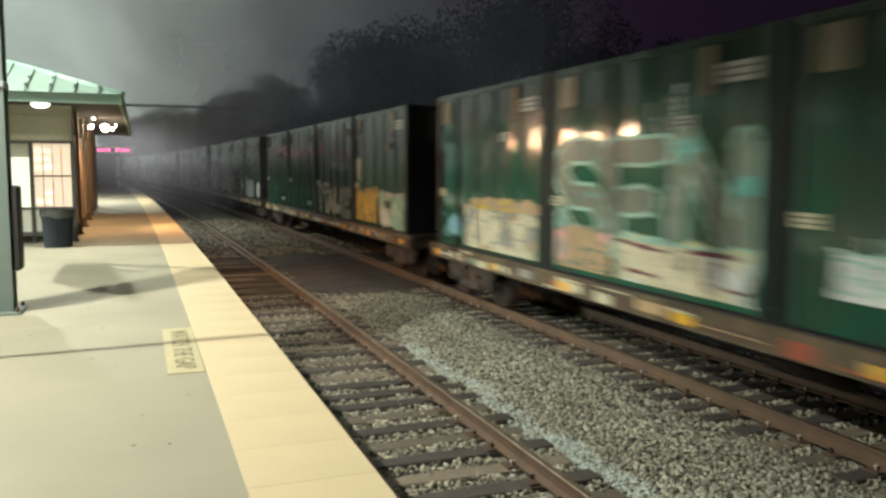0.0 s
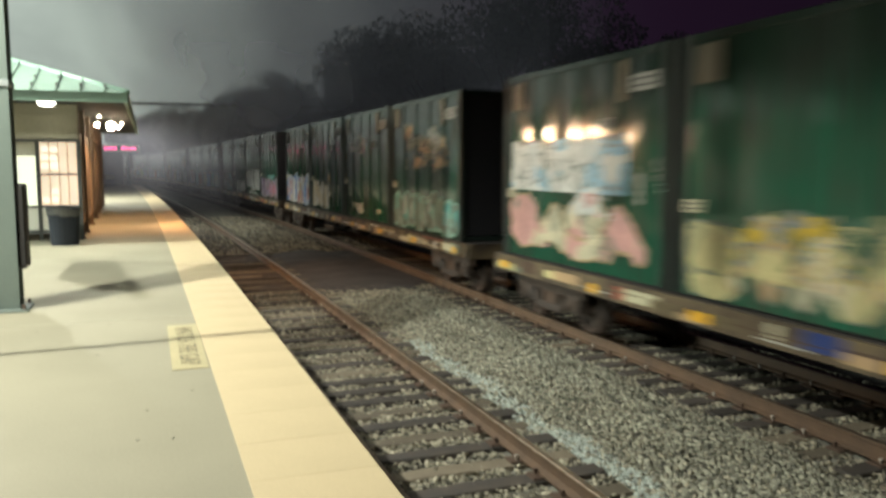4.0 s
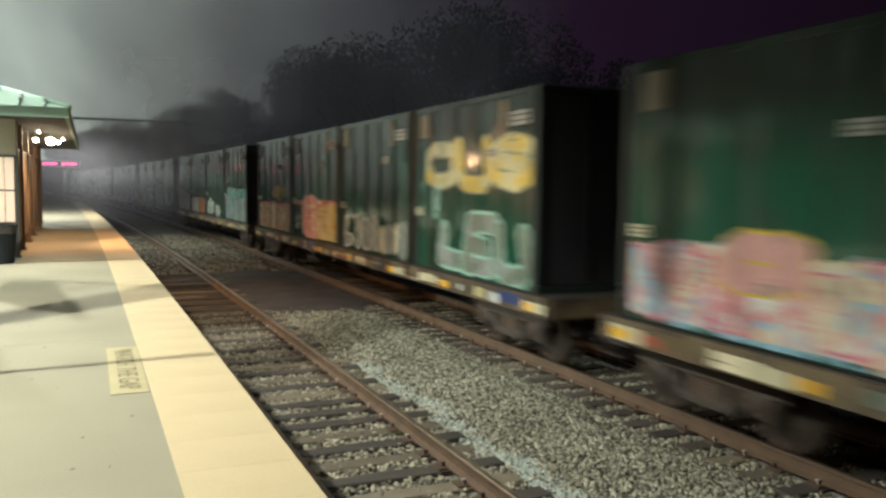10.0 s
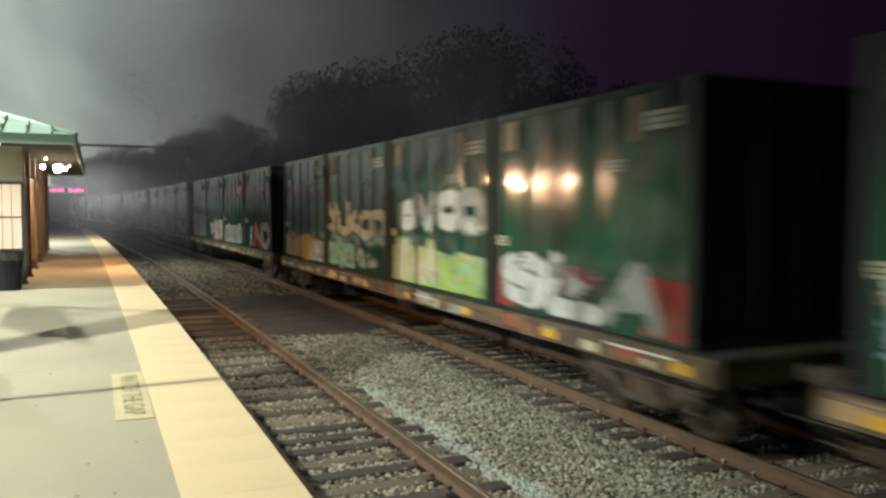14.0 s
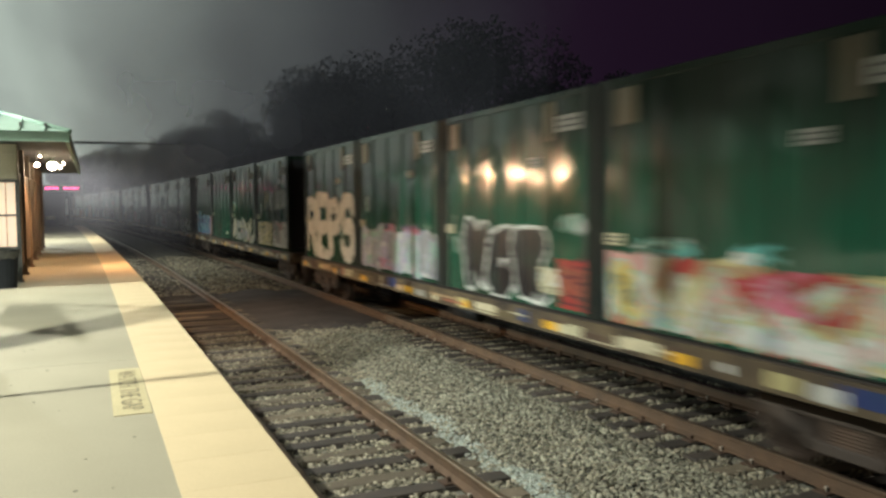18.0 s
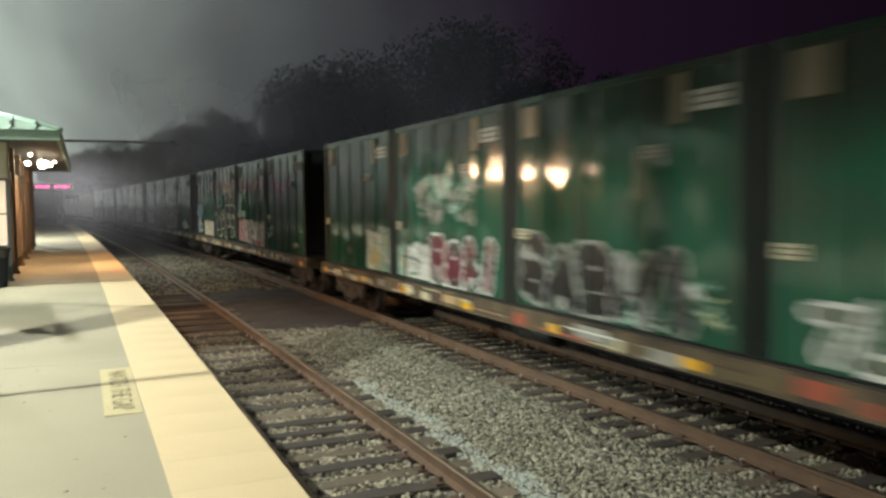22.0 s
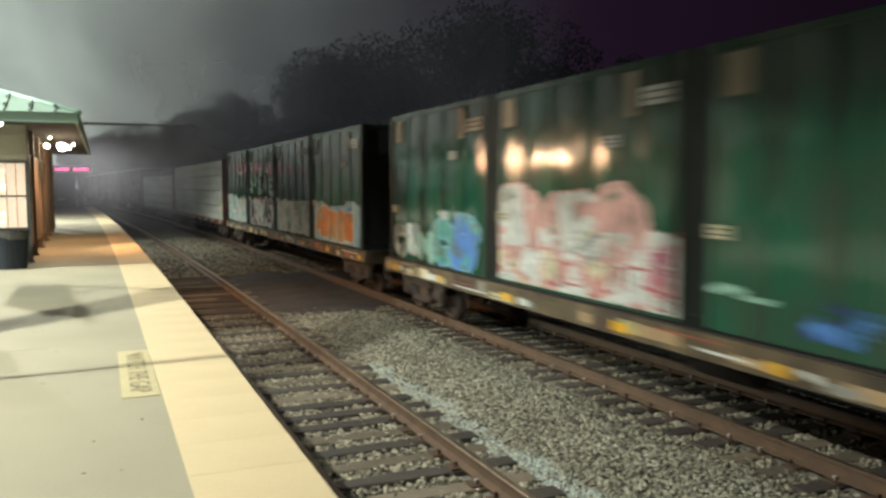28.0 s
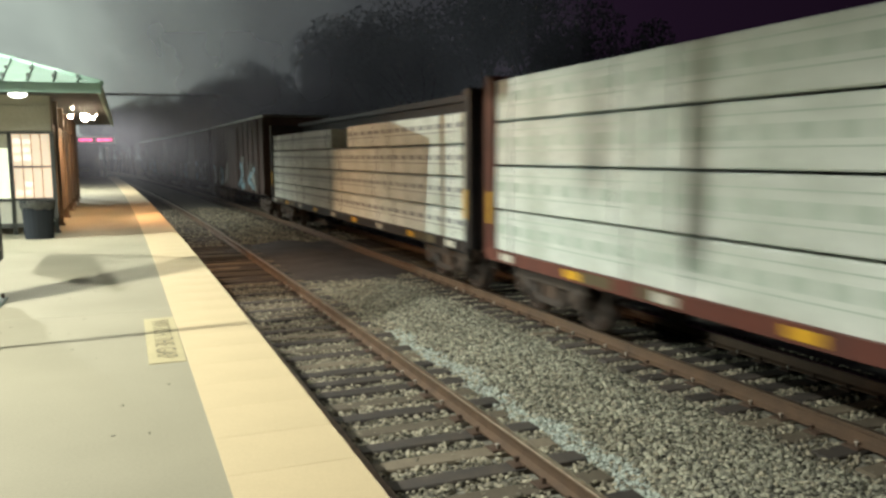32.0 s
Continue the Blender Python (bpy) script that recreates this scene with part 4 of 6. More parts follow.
for x, y, k in spots_:
    b = first_trees[k]
    m = pose(bent(x, y), y, -2.2, 0, 0, rt.uniform(0, 360))
    if k not in placed_:
        b.matrix_basis = m
        placed_.add(k)
    else:
        copy_thing(b, m)

# ---------------------------------------------------------------- mist
def mist_material():
    m = bpy.data.materials.new("thin_night_mist")
    m.use_nodes = True
    n, l = m.node_tree.nodes, m.node_tree.links
    n.remove(n["Principled BSDF"])
    clear = n.new("ShaderNodeBsdfTransparent")
    drop = n.new("ShaderNodeBsdfDiffuse")
    drop.inputs["Color"].default_value = (0.80, 0.79, 0.92, 1)
    pass_on = n.new("ShaderNodeBsdfTranslucent")
    pass_on.inputs["Color"].default_value = (0.80, 0.79, 0.92, 1)
    both = n.new("ShaderNodeAddShader")
    l.new(drop.outputs[0], both.inputs[0])
    l.new(pass_on.outputs[0], both.inputs[1])
    tc = n.new("ShaderNodeTexCoord")
    puff = n.new("ShaderNodeTexNoise")
    puff.inputs["Scale"].default_value, puff.inputs["Detail"].default_value = 0.16, 3
    l.new(tc.outputs["Object"], puff.inputs["Vector"])
    dens = n.new("ShaderNodeMapRange")
    dens.inputs["From Min"].default_value, dens.inputs["From Max"].default_value = 0.3, 0.7
    dens.inputs["To Min"].default_value, dens.inputs["To Max"].default_value = 0.075, 0.2
    l.new(puff.outputs["Fac"], dens.inputs["Value"])
    sep = n.new("ShaderNodeSeparateXYZ")
    l.new(tc.outputs["Object"], sep.inputs[0])
    thin = n.new("ShaderNodeMapRange")
    thin.interpolation_type = "SMOOTHSTEP"
    thin.inputs["From Min"].default_value, thin.inputs["From Max"].default_value = 5.0, 21.0
    thin.inputs["To Min"].default_value, thin.inputs["To Max"].default_value = 1.0, 0.0
    l.new(sep.outputs["Z"], thin.inputs["Value"])
    mul = n.new("ShaderNodeMath")
    mul.operation = "MULTIPLY"
    l.new(dens.outputs[0], mul.inputs[0])
    l.new(thin.outputs[0], mul.inputs[1])
    side = n.new("ShaderNodeMapRange")
    side.interpolation_type = "SMOOTHSTEP"
    side.inputs["From Min"].default_value, side.inputs["From Max"].default_value = -4.0, 2.5
    l.new(sep.outputs["X"], side.inputs["Value"])
    far_side = n.new("ShaderNodeMapRange")
    far_side.interpolation_type = "SMOOTHSTEP"
    far_side.inputs["From Min"].default_value, far_side.inputs["From Max"].default_value = 9.0, 26.0
    far_side.inputs["To Min"].default_value, far_side.inputs["To Max"].default_value = 1.0, 0.0
    l.new(sep.outputs["X"], far_side.inputs["Value"])
    band = n.new("ShaderNodeMath")
    band.operation = "MULTIPLY"
    l.new(side.outputs[0], band.inputs[0])
    l.new(far_side.outputs[0], band.inputs[1])
    over = n.new("ShaderNodeMath")
    over.operation = "MULTIPLY"
    l.new(mul.outputs[0], over.inputs[0])
    l.new(band.outputs[0], over.inputs[1])
    lift = n.new("ShaderNodeMapRange")
    lift.interpolation_type = "SMOOTHSTEP"
    lift.inputs["From Min"].default_value, lift.inputs["From Max"].default_value = -1.9, 6.0
    l.new(sep.outputs["Z"], lift.inputs["Value"])
    last = n.new("ShaderNodeMath")
    last.operation = "MULTIPLY"
    l.new(over.outputs[0], last.inputs[0])
    l.new(lift.outputs[0], last.inputs[1])
    mix = n.new("ShaderNodeMixShader")
    l.new(last.outputs[0], mix.inputs[0])
    l.new(clear.outputs[0], mix.inputs[1])
    l.new(both.outputs[0], mix.inputs[2])
    l.new(mix.outputs[0], n["Material Output"].inputs["Surface"])
    return m


def mist_bank(y0):
    """One slowly curving veil of the thin mist that hangs over the line."""
    verts, faces, n = [], [], 24
    for i in range(n + 1):
        x = -14 + 62 * i / n
        y = y0 + 3.0 * math.sin(x * 0.21 + y0) + 0.12 * x
        verts += [(bent(x, y0), y, -2.15), (bent(x, y0), y + 1.5, 24.0)]
    for i in range(n):
        faces.append((2 * i, 2 * i + 2, 2 * i + 3, 2 * i + 1))
    return verts, faces


MIST = mist_material()
mist_v, mist_f = [], []
for y_ in (32.0, 42.0, 52.0, 66.0):
    v_, f_ = mist_bank(y_)
    mist_f += [tuple(i + len(mist_v) for i in q) for q in f_]
    mist_v += v_
tagged(new("mist", sheet("mist", mist_v, mist_f, [MIST])), "thin grey night mist hanging over the railway line", "mist", kind="stuff")

# ---------------------------------------------------------------- the train
PITCH = 21.6            # metres from car to car
LEAD = 17.0             # where the gap ahead of car 0 stands at the start
TRAVEL = [-0.29, 11.27, 22.85, 34.45, 46.05, 57.67, 69.29, 80.92, 92.55, 104.18, 115.80, 127.42, 139.04, 150.65, 162.25, 173.83, 185.41, 196.97, 208.52, 220.05, 231.57, 243.07, 254.56, 266.02, 277.47, 288.90, 300.32, 311.72, 323.09, 334.46, 345.80, 357.14, 368.45]
DECK_Z = 1.10           # above the rail
LENGTH = 4.76           # one container
STEP = 4.925


def travelled(t):
    i = min(int(t), 31)
    return TRAVEL[i] + (TRAVEL[i + 1] - TRAVEL[i]) * (t - i)


def on_track(q, z=0.0):
    return pose(bent(FAR_X, q), q, RAIL_Z + z, 0, 0, heading(q))


MOVERS = []             # (thing, place along the train, height above the rail)


def ride(ob, s, z=0.0):
    ob.matrix_basis = on_track(s, z)
    MOVERS.append((ob, s, z))
    return ob


# -- trucks
def side_frame_mesh(sx):
    bm = fresh()
    x0, x1 = (-1.10, -0.98) if sx < 0 else (0.98, 1.10)
    box(bm, x0, x1, -1.15, 1.15, 0.58, 0.72, bevel=0.02)
    box(bm, x0, x1, -0.45, 0.45, 0.26, 0.38, bevel=0.02)
    for sy in (-1, 1):
        tube(bm, ((x0 + x1) / 2, sy * 0.42, 0.32), ((x0 + x1) / 2, sy * 0.88, 0.64), 0.075, sides=8)
        box(bm, x0 - 0.02, x1 + 0.02, sy * 0.9 - 0.13, sy * 0.9 + 0.13, 0.33, 0.62, bevel=0.03)
        box(bm, x0, x1, sy * 0.3 - 0.05, sy * 0.3 + 0.05, 0.36, 0.60)
    return done("side_frame", bm, TRUCK)


def wheel_mesh(sx):
    """One lathe-turned wheel with its flange, hub and bearing end."""
    bm = fresh()
    prof = [(0.0, 0.655), (0.485, 0.655), (0.485, 0.685), (0.455, 0.70), (0.44, 0.82), (0.37, 0.82), (0.36, 0.77), (0.18, 0.78), (0.16, 0.86), (0.09, 0.87), (0.09, 1.04), (0.12, 1.05), (0.11, 1.13), (0.0, 1.13)]
    rings = []
    for r, x in prof:
        rings.append([bm.verts.new((sx * x, r * math.cos(math.tau * i / 24), r * math.sin(math.tau * i / 24))) for i in range(24)] if r else [bm.verts.new((sx * x, 0, 0))])
    for a, b in zip(rings, rings[1:]):
        for i in range(24):
            k = (i + 1) % 24
            if len(a) == 1:
                bm.faces.new((a[0], b[i], b[k]))
            elif len(b) == 1:
                bm.faces.new((a[i], b[0], a[k]))
            else:
                bm.faces.new((a[i], b[i], b[k], a[k]))
    bmesh.ops.recalc_face_normals(bm, faces=bm.faces[:])
    return done("wheel", bm, WHEEL)


def axle_mesh():
    return done("axle", tube(fresh(), (-0.66, 0, 0), (0.66, 0, 0), 0.075, sides=10), WHEEL)


def spring_mesh():
    """A nest of coil springs as one ribbed block."""
    bm = fresh()
    rings = []
    for k in range(13):
        r = 0.062 if k % 2 else 0.048
        z = 0.37 + k * 0.0175
        rings.append([bm.verts.new((r * math.cos(math.tau * i / 12), 4.2 * r * math.sin(math.tau * i / 12), z)) for i in range(12)])
    for a, b in zip(rings, rings[1:]):
        for i in range(12):
            bm.faces.new((a[i], a[(i + 1) % 12], b[(i + 1) % 12], b[i]))
    bm.faces.new(rings[0][::-1])
    bm.faces.new(rings[-1])
    return done("spring", bm, RUST_DARK)


SIDE_L, SIDE_R, WHEEL_L, WHEEL_R, AXLE, SPRINGS = side_frame_mesh(-1), side_frame_mesh(1), wheel_mesh(-1), wheel_mesh(1), axle_mesh(), spring_mesh()


def truck(car, y):
    bm = fresh()
    box(bm, -1.12, 1.12, -0.18, 0.18, 0.58, 0.80, bevel=0.02)
    tr = part("truck", bm, TRUCK, car, "cast steel bogie with two wheelsets")
    tr.matrix_basis = pose(0, y, 0)
    for me, nm in ((SIDE_L, "side_frame"), (SIDE_R, "side_frame")):
        part(nm, me, None, tr)
    for sy in (-1, 1):
        for nm, me in (("wheel", WHEEL_L), ("wheel", WHEEL_R), ("axle", AXLE)):
            w = part(nm, me, None, tr)
            w.matrix_basis = pose(0, sy * 0.9, 0.458)
    for sx in (-1, 1):
        sp = part("spring", SPRINGS, None, tr)
        sp.matrix_basis = pose(sx * 1.03, 0, 0)


def coupler(car, y, sy, z=0.85):
    bm = fresh()
    box(bm, -0.09, 0.09, y, y + sy * 0.38, z - 0.09, z + 0.09, bevel=0.02)
    box(bm, -0.17, 0.13, y + sy * 0.36, y + sy * 0.62, z - 0.14, z + 0.14, bevel=0.04)
    part("coupler", bm, TRUCK, car)
    part("air_hose", tube(tube(fresh(), (-0.35, y, z - 0.12), (-0.38, y + sy * 0.22, z - 0.42), 0.022, sides=6), (-0.38, y + sy * 0.22, z - 0.42), (-0.2, y + sy * 0.55, z - 0.46), 0.022, sides=6), BLACK_STEEL, car)
    bm = fresh()
    tube(bm, (-1.2, y + sy * 0.03, z - 0.02), (-0.2, y + sy * 0.03, z - 0.02), 0.014, sides=6)
    tube(bm, (-1.2, y + sy * 0.03, z - 0.02), (-1.2, y + sy * 0.03, z - 0.22), 0.014, sides=6)
    part("uncoupling_lever", bm, RUST_DARK, car)


def flatcar(seed):
    """A low-decked flatcar, its middle at y = 0, far end at +y."""
    h = PITCH / 2 - 0.72
    car = thing("flatcar", "grimy container flatcar with yellow reflector strips", "railway wagon", group="container flatcars")
    boxpart("deck", (-1.30, 1.30, -h, h, DECK_Z - 0.08, DECK_Z - 0.01), DECK, car)
    for sx in (-1, 1):
        bm = fresh()
        box(bm, sx * 1.31, sx * 1.37, -h, h, DECK_Z - 0.30, DECK_Z - 0.02)
        box(bm, sx * 1.22, sx * 1.31, -h, h, DECK_Z - 0.30, DECK_Z - 0.26)
        sill = part("side_sill", bm, SILL, car, "side sill stained with rust and old paint")
        rnd = random.Random(seed + sx)
        for i in range(8):
            y = -h + 0.5 + i * (2 * h - 1.0) / 7 + rnd.uniform(-0.2, 0.2)
            w = 0.34 if i % 3 else 0.22
            boxpart("reflector_strip", (sx * 1.372, sx * 1.378, y - w / 2, y + w / 2, DECK_Z - 0.25, DECK_Z - 0.13), YELLOW, sill, "yellow reflector strip")
        for i in range(34):
            y = -h + 0.4 + (i + rnd.uniform(-0.4, 0.4)) * (2 * h - 0.8) / 33
            w = rnd.uniform(0.12, 0.8)
            z = DECK_Z - 0.28 + rnd.uniform(0, 0.06)
            mat = rnd.choice((CREAM_PLATE, GREY_PLATE, TAN_PATCH, TAN_PATCH, TAN_PATCH, RUST_DARK, RUST_DARK, spray("dull"), spray("cream"), spray("cream"), spray("paleyellow"), spray("navy"), spray("tan"), spray("tan"), spray("brick"), spray("white")))
            boxpart("paint_patch", (sx * 1.3705 - sx * 0.0002 * (i % 2), sx * 1.3745 + sx * 0.0004 * (i % 2), max(-h, y - w / 2), min(h, y + w / 2), z, z + rnd.uniform(0.08, 0.19)), mat, sill, "faded paint patch")
        for i in range(16):
            y, w = rnd.uniform(-h + 0.8, h - 0.8), rnd.uniform(0.3, 1.4)
            z = DECK_Z - 0.27 + rnd.uniform(0, 0.2)
            mat = rnd.choice((TAN_PATCH, CREAM_PLATE, RUST_DARK, spray("cream"), spray("tan"), spray("white"), spray("brick")))
            boxpart("paint_streak", (sx * 1.3735, sx * 1.3762 + sx * 0.0001 * i, y - w / 2, y + w / 2, z, z + rnd.uniform(0.012, 0.035)), mat, sill, "scraped streak of old paint")
    boxpart("center_sill", (-0.33, 0.33, -h, h, 0.62, DECK_Z - 0.08), BLACK_STEEL, car)
    for i in range(9):
        y = -h + 1.0 + i * (2 * h - 2.0) / 8
        boxpart("cross_bearer", (-1.25, 1.25, y - 0.06, y + 0.06, 0.76, DECK_Z - 0.08), BLACK_STEEL, car)
    for sy in (-1, 1):
        boxpart("end_sill", (-1.3, 1.3, sy * h - 0.05, sy * h + 0.05, DECK_Z - 0.32, DECK_Z - 0.02), SILL, car)
        coupler(car, sy * h, sy)
        truck(car, sy * (h - 1.55))
        bm = fresh()
        for k in range(3):
            tube(bm, (-1.36, sy * (h - 0.22) - 0.16, 0.45 + k * 0.16), (-1.36, sy * (h - 0.22) + 0.16, 0.45 + k * 0.16), 0.012, sides=6)
        for d in (-0.16, 0.16):
            tube(bm, (-1.36, sy * (h - 0.22) + d, 0.43), (-1.36, sy * (h - 0.22) + d, 0.9), 0.012, sides=6)
        part("step", bm, TRUCK, car, "dark steel sill step")
    part("air_tank", tube(fresh(), (-0.75, -0.6, 0.62), (-0.75, 0.5, 0.62), 0.17), BLACK_STEEL, car)
    return car


# -- containers
HEIGHT = 3.06


def side_profile():
    """Places along a side: (y, depth of the panel behind the ribs, smooth)."""
    l, n = LENGTH / 2, 5
    pitch = (2 * l - 0.2) / n
    xs = [(-l + 0.1, 0, 0)]
    for i in range(n):
        y0 = -l + 0.1 + i * pitch
        xs += [(y0 + 0.035, 0, 0), (y0 + 0.045, 0.024, 0)]
        xs += [(y0 + 0.045 + (pitch - 0.09) * k / 8, 0.024 - 0.011 * (1 - (k / 4 - 1) ** 2), 1) for k in range(1, 8)]
        xs += [(y0 + pitch - 0.045, 0.024, 1), (y0 + pitch - 0.035, 0, 0)]
    xs.append((l - 0.1, 0, 0))
    return xs


def container():
    """A tall steel waste container standing on z = 0, its middle at y = 0."""
    w, l, h = 1.29, LENGTH / 2, HEIGHT
    c = thing("waste_container", "tall dark green steel freight container", "container", group="green freight containers")
    for sx in (-1, 1):
        bm = fresh()
        xs = side_profile()
        lo = [bm.verts.new((sx * (w - d), y, 0.03)) for y, d, k in xs]
        hi = [bm.verts.new((sx * (w - d), y, h - 0.1)) for y, d, k in xs]
        for a in range(len(xs) - 1):
            q = (lo[a], lo[a + 1], hi[a + 1], hi[a])
            bm.faces.new(q if sx > 0 else q[::-1]).smooth = bool(xs[a + 1][2])
        for e in bm.edges:
            if len(e.link_faces) == 2 and e.link_faces[0].smooth != e.link_faces[1].smooth:
                e.smooth = False
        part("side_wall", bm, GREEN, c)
    # near-black colour paints in the lack of light on the ends
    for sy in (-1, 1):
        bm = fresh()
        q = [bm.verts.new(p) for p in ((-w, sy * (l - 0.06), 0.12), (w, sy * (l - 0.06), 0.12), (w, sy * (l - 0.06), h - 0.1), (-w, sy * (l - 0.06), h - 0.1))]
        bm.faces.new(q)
        part("end_door", bm, END_STEEL, c, "end door coloured near black as unlit")
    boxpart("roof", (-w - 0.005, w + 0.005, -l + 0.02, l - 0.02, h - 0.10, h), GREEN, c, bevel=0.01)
    # dark colour here paints in the shadow gap between container and sill
    boxpart("floor_frame", (-w + 0.03, w - 0.03, -l + 0.02, l - 0.02, 0.0, 0.10), CORNER_DARK, c, "floor frame coloured dark as a shadow gap", bevel=0.008)
    for sx in (-1, 1):
        for sy in (-1, 1):
            boxpart("corner_post", (sx * (w - 0.1), sx * (w + 0.012), sy * (l - 0.16), sy * l, 0.0, h), CORNER_DARK, c, "dark corner post", bevel=0.012)
    for sx in (-1, 1):
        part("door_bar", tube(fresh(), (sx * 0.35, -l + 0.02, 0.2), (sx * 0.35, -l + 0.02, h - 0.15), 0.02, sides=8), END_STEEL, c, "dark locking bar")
    # data plates on the side that faces the platform, unreadable marks as bars
    def plate(name, y, z, pw, ph, mat, label, bars, o=0.0):
        p = boxpart(name, (-w - 0.020 + o, -w - 0.013 + o, y - pw / 2, y + pw / 2, z - ph / 2, z + ph / 2), mat, c, label)
        for k in range(bars):
            zz = z + ph / 2 - (k + 0.8) * ph / (bars + 0.6)
            boxpart("bar", (-w - 0.0210 + o, -w - 0.0195 + o, y - pw * 0.42, y + pw * 0.40, zz - ph * 0.06, zz + ph * 0.06), DARK_INK, p)
    plate("data_plate", l - 0.34, 1.08, 0.32, 0.15, CREAM_PLATE, "cream data plate with dark bars", 2)
    plate("number_plate", -l + 0.55, 2.62, 0.60, 0.22, GREY_PLATE, "grey plate with dark bars", 2)
    plate("small_plate", -l + 1.45, 2.12, 0.32, 0.15, GREY_PLATE, "small grey plate", 2)
    plate("warning_plate", -l + 1.0, 0.30, 0.42, 0.12, CREAM_PLATE, "pale plate low on the side", 2, 0.016)
    boxpart("primer_patch", (-w - 0.016, -w - 0.012, -l + 0.95, -l + 1.15, 2.40, 2.94), TAN_PATCH, c, "tan vertical patch")
    boxpart("primer_patch", (-w - 0.016, -w - 0.012, l - 0.75, l - 0.35, 2.48, 2.92), TAN_PATCH, c, "tan square patch")
    return c


# -- spray paint on the sides, in flat layers of strokes
class Layers:
    def __init__(self, x):
        self.x, self.v, self.f, self.ids, self.mats, self.n = x, [], [], [], [], 0

    def mat(self, colour):
        if colour not in self.mats:
            self.mats.append(colour)
        return self.mats.index(colour)

    def poly(self, pts, colour):
        k = len(self.v)
        x = self.x - 0.00022 * min(self.n, 40)
        self.v += [(x, y, z) for y, z in pts]
        self.f.append(tuple(range(k, k + len(pts))))
        self.ids.append(self.mat(colour))

    def stroke(self, pts, w, colour, box_):
        y0, y1, z0, z1 = box_
        clip = lambda p: (min(max(p[0], y0), y1), min(max(p[1], z0), z1))
        for a, b in zip(pts, pts[1:]):
            d = math.hypot(b[0] - a[0], b[1] - a[1]) or 1e-6
            nx, ny = -(b[1] - a[1]) / d * w, (b[0] - a[0]) / d * w
            self.poly([clip((a[0] + nx, a[1] + ny)), clip((b[0] + nx, b[1] + ny)), clip((b[0] - nx, b[1] - ny)), clip((a[0] - nx, a[1] - ny))], colour)
        for p in pts:
            self.poly([clip((p[0] + w * math.cos(math.tau * i / 8), p[1] + w * math.sin(math.tau * i / 8))) for i in range(8)], colour)

    def mesh(self):
        return sheet("graffiti", self.v, self.f, [spray(c) for c in self.mats], self.ids)


def skeleton_letter(rnd, y0, y1, z0, z1):
    """An abstract letter-like figure of two to four strokes in its cell."""
    flip, jit = rnd.random() < 0.5, 0.17
    P = lambda u, v: (y0 + (y1 - y0) * ((1 - u if flip else u) + rnd.uniform(-jit, jit)), z0 + (z1 - z0) * min(1, max(0, v + rnd.uniform(-jit, jit))))
    kind = rnd.randrange(8)
    if kind == 0:
        return [[P(0.15, 0.05), P(0.15, 0.95), P(0.75, 0.85), P(0.8, 0.6), P(0.2, 0.5), P(0.85, 0.05)]]
    if kind == 1:
        return [[P(0.85, 0.9), P(0.3, 0.95), P(0.12, 0.7), P(0.5, 0.52), P(0.88, 0.32), P(0.7, 0.06), P(0.12, 0.1)]]
    if kind == 2:
        return [[P(0.1, 0.05), P(0.45, 0.95), P(0.88, 0.05)], [P(0.25, 0.4), P(0.75, 0.4)]]
    if kind == 3:
        return [[P(0.15, 0.95), P(0.15, 0.05), P(0.85, 0.08)], [P(0.15, 0.92), P(0.85, 0.9)], [P(0.15, 0.5), P(0.7, 0.5)]]
    if kind == 4:
        return [[P(0.5, 0.95), P(0.12, 0.75), P(0.12, 0.25), P(0.5, 0.05), P(0.88, 0.25), P(0.88, 0.75), P(0.5, 0.95)]]
    if kind == 5:
        return [[P(0.1, 0.05), P(0.12, 0.95), P(0.5, 0.4), P(0.86, 0.95), P(0.9, 0.05)]]
    if kind == 6:
        return [[P(0.15, 0.95), P(0.15, 0.05)], [P(0.85, 0.95), P(0.2, 0.5), P(0.85, 0.05)]]
    return [[P(0.1, 0.92), P(0.9, 0.92)], [P(0.5, 0.92), P(0.5, 0.05)]]


# Letter skeletons on a lattice of 4 by 6: strokes parted by a bar, points as two digits.
GLYPHS = {
    "A": "00 26 40|12 32", "B": "00 06 36 45 33 03|33 42 41 30 00", "C": "45 36 16 05 01 10 30 41", "D": "00 06 26 44 42 20 00", "E": "46 06 00 40|03 33",
    "F": "46 06 00|03 33", "G": "45 36 16 05 01 10 30 41 43 23", "H": "00 06|40 46|03 43", "I": "20 26", "J": "46 41 30 10 01", "K": "00 06|46 03 40", "L": "06 00 40",
    "M": "00 06 23 46 40", "N": "00 06 40 46", "O": "10 01 05 16 36 45 41 30 10", "P": "00 06 36 45 44 33 03", "R": "00 06 36 45 44 33 03|23 40",
    "S": "45 36 16 05 04 13 33 42 41 30 10 01", "T": "06 46|26 20", "U": "06 01 10 30 41 46", "V": "06 20 46", "W": "06 10 23 30 46", "X": "06 40|46 00",
    "Y": "06 23 46|23 20", "Z": "06 46 00 40", "u": "04 01 10 30 41 44|40 41", "k": "00 06|34 02 30", "o": "10 01 03 14 34 43 41 30 10", "n": "00 04|03 14 34 43 40",
}


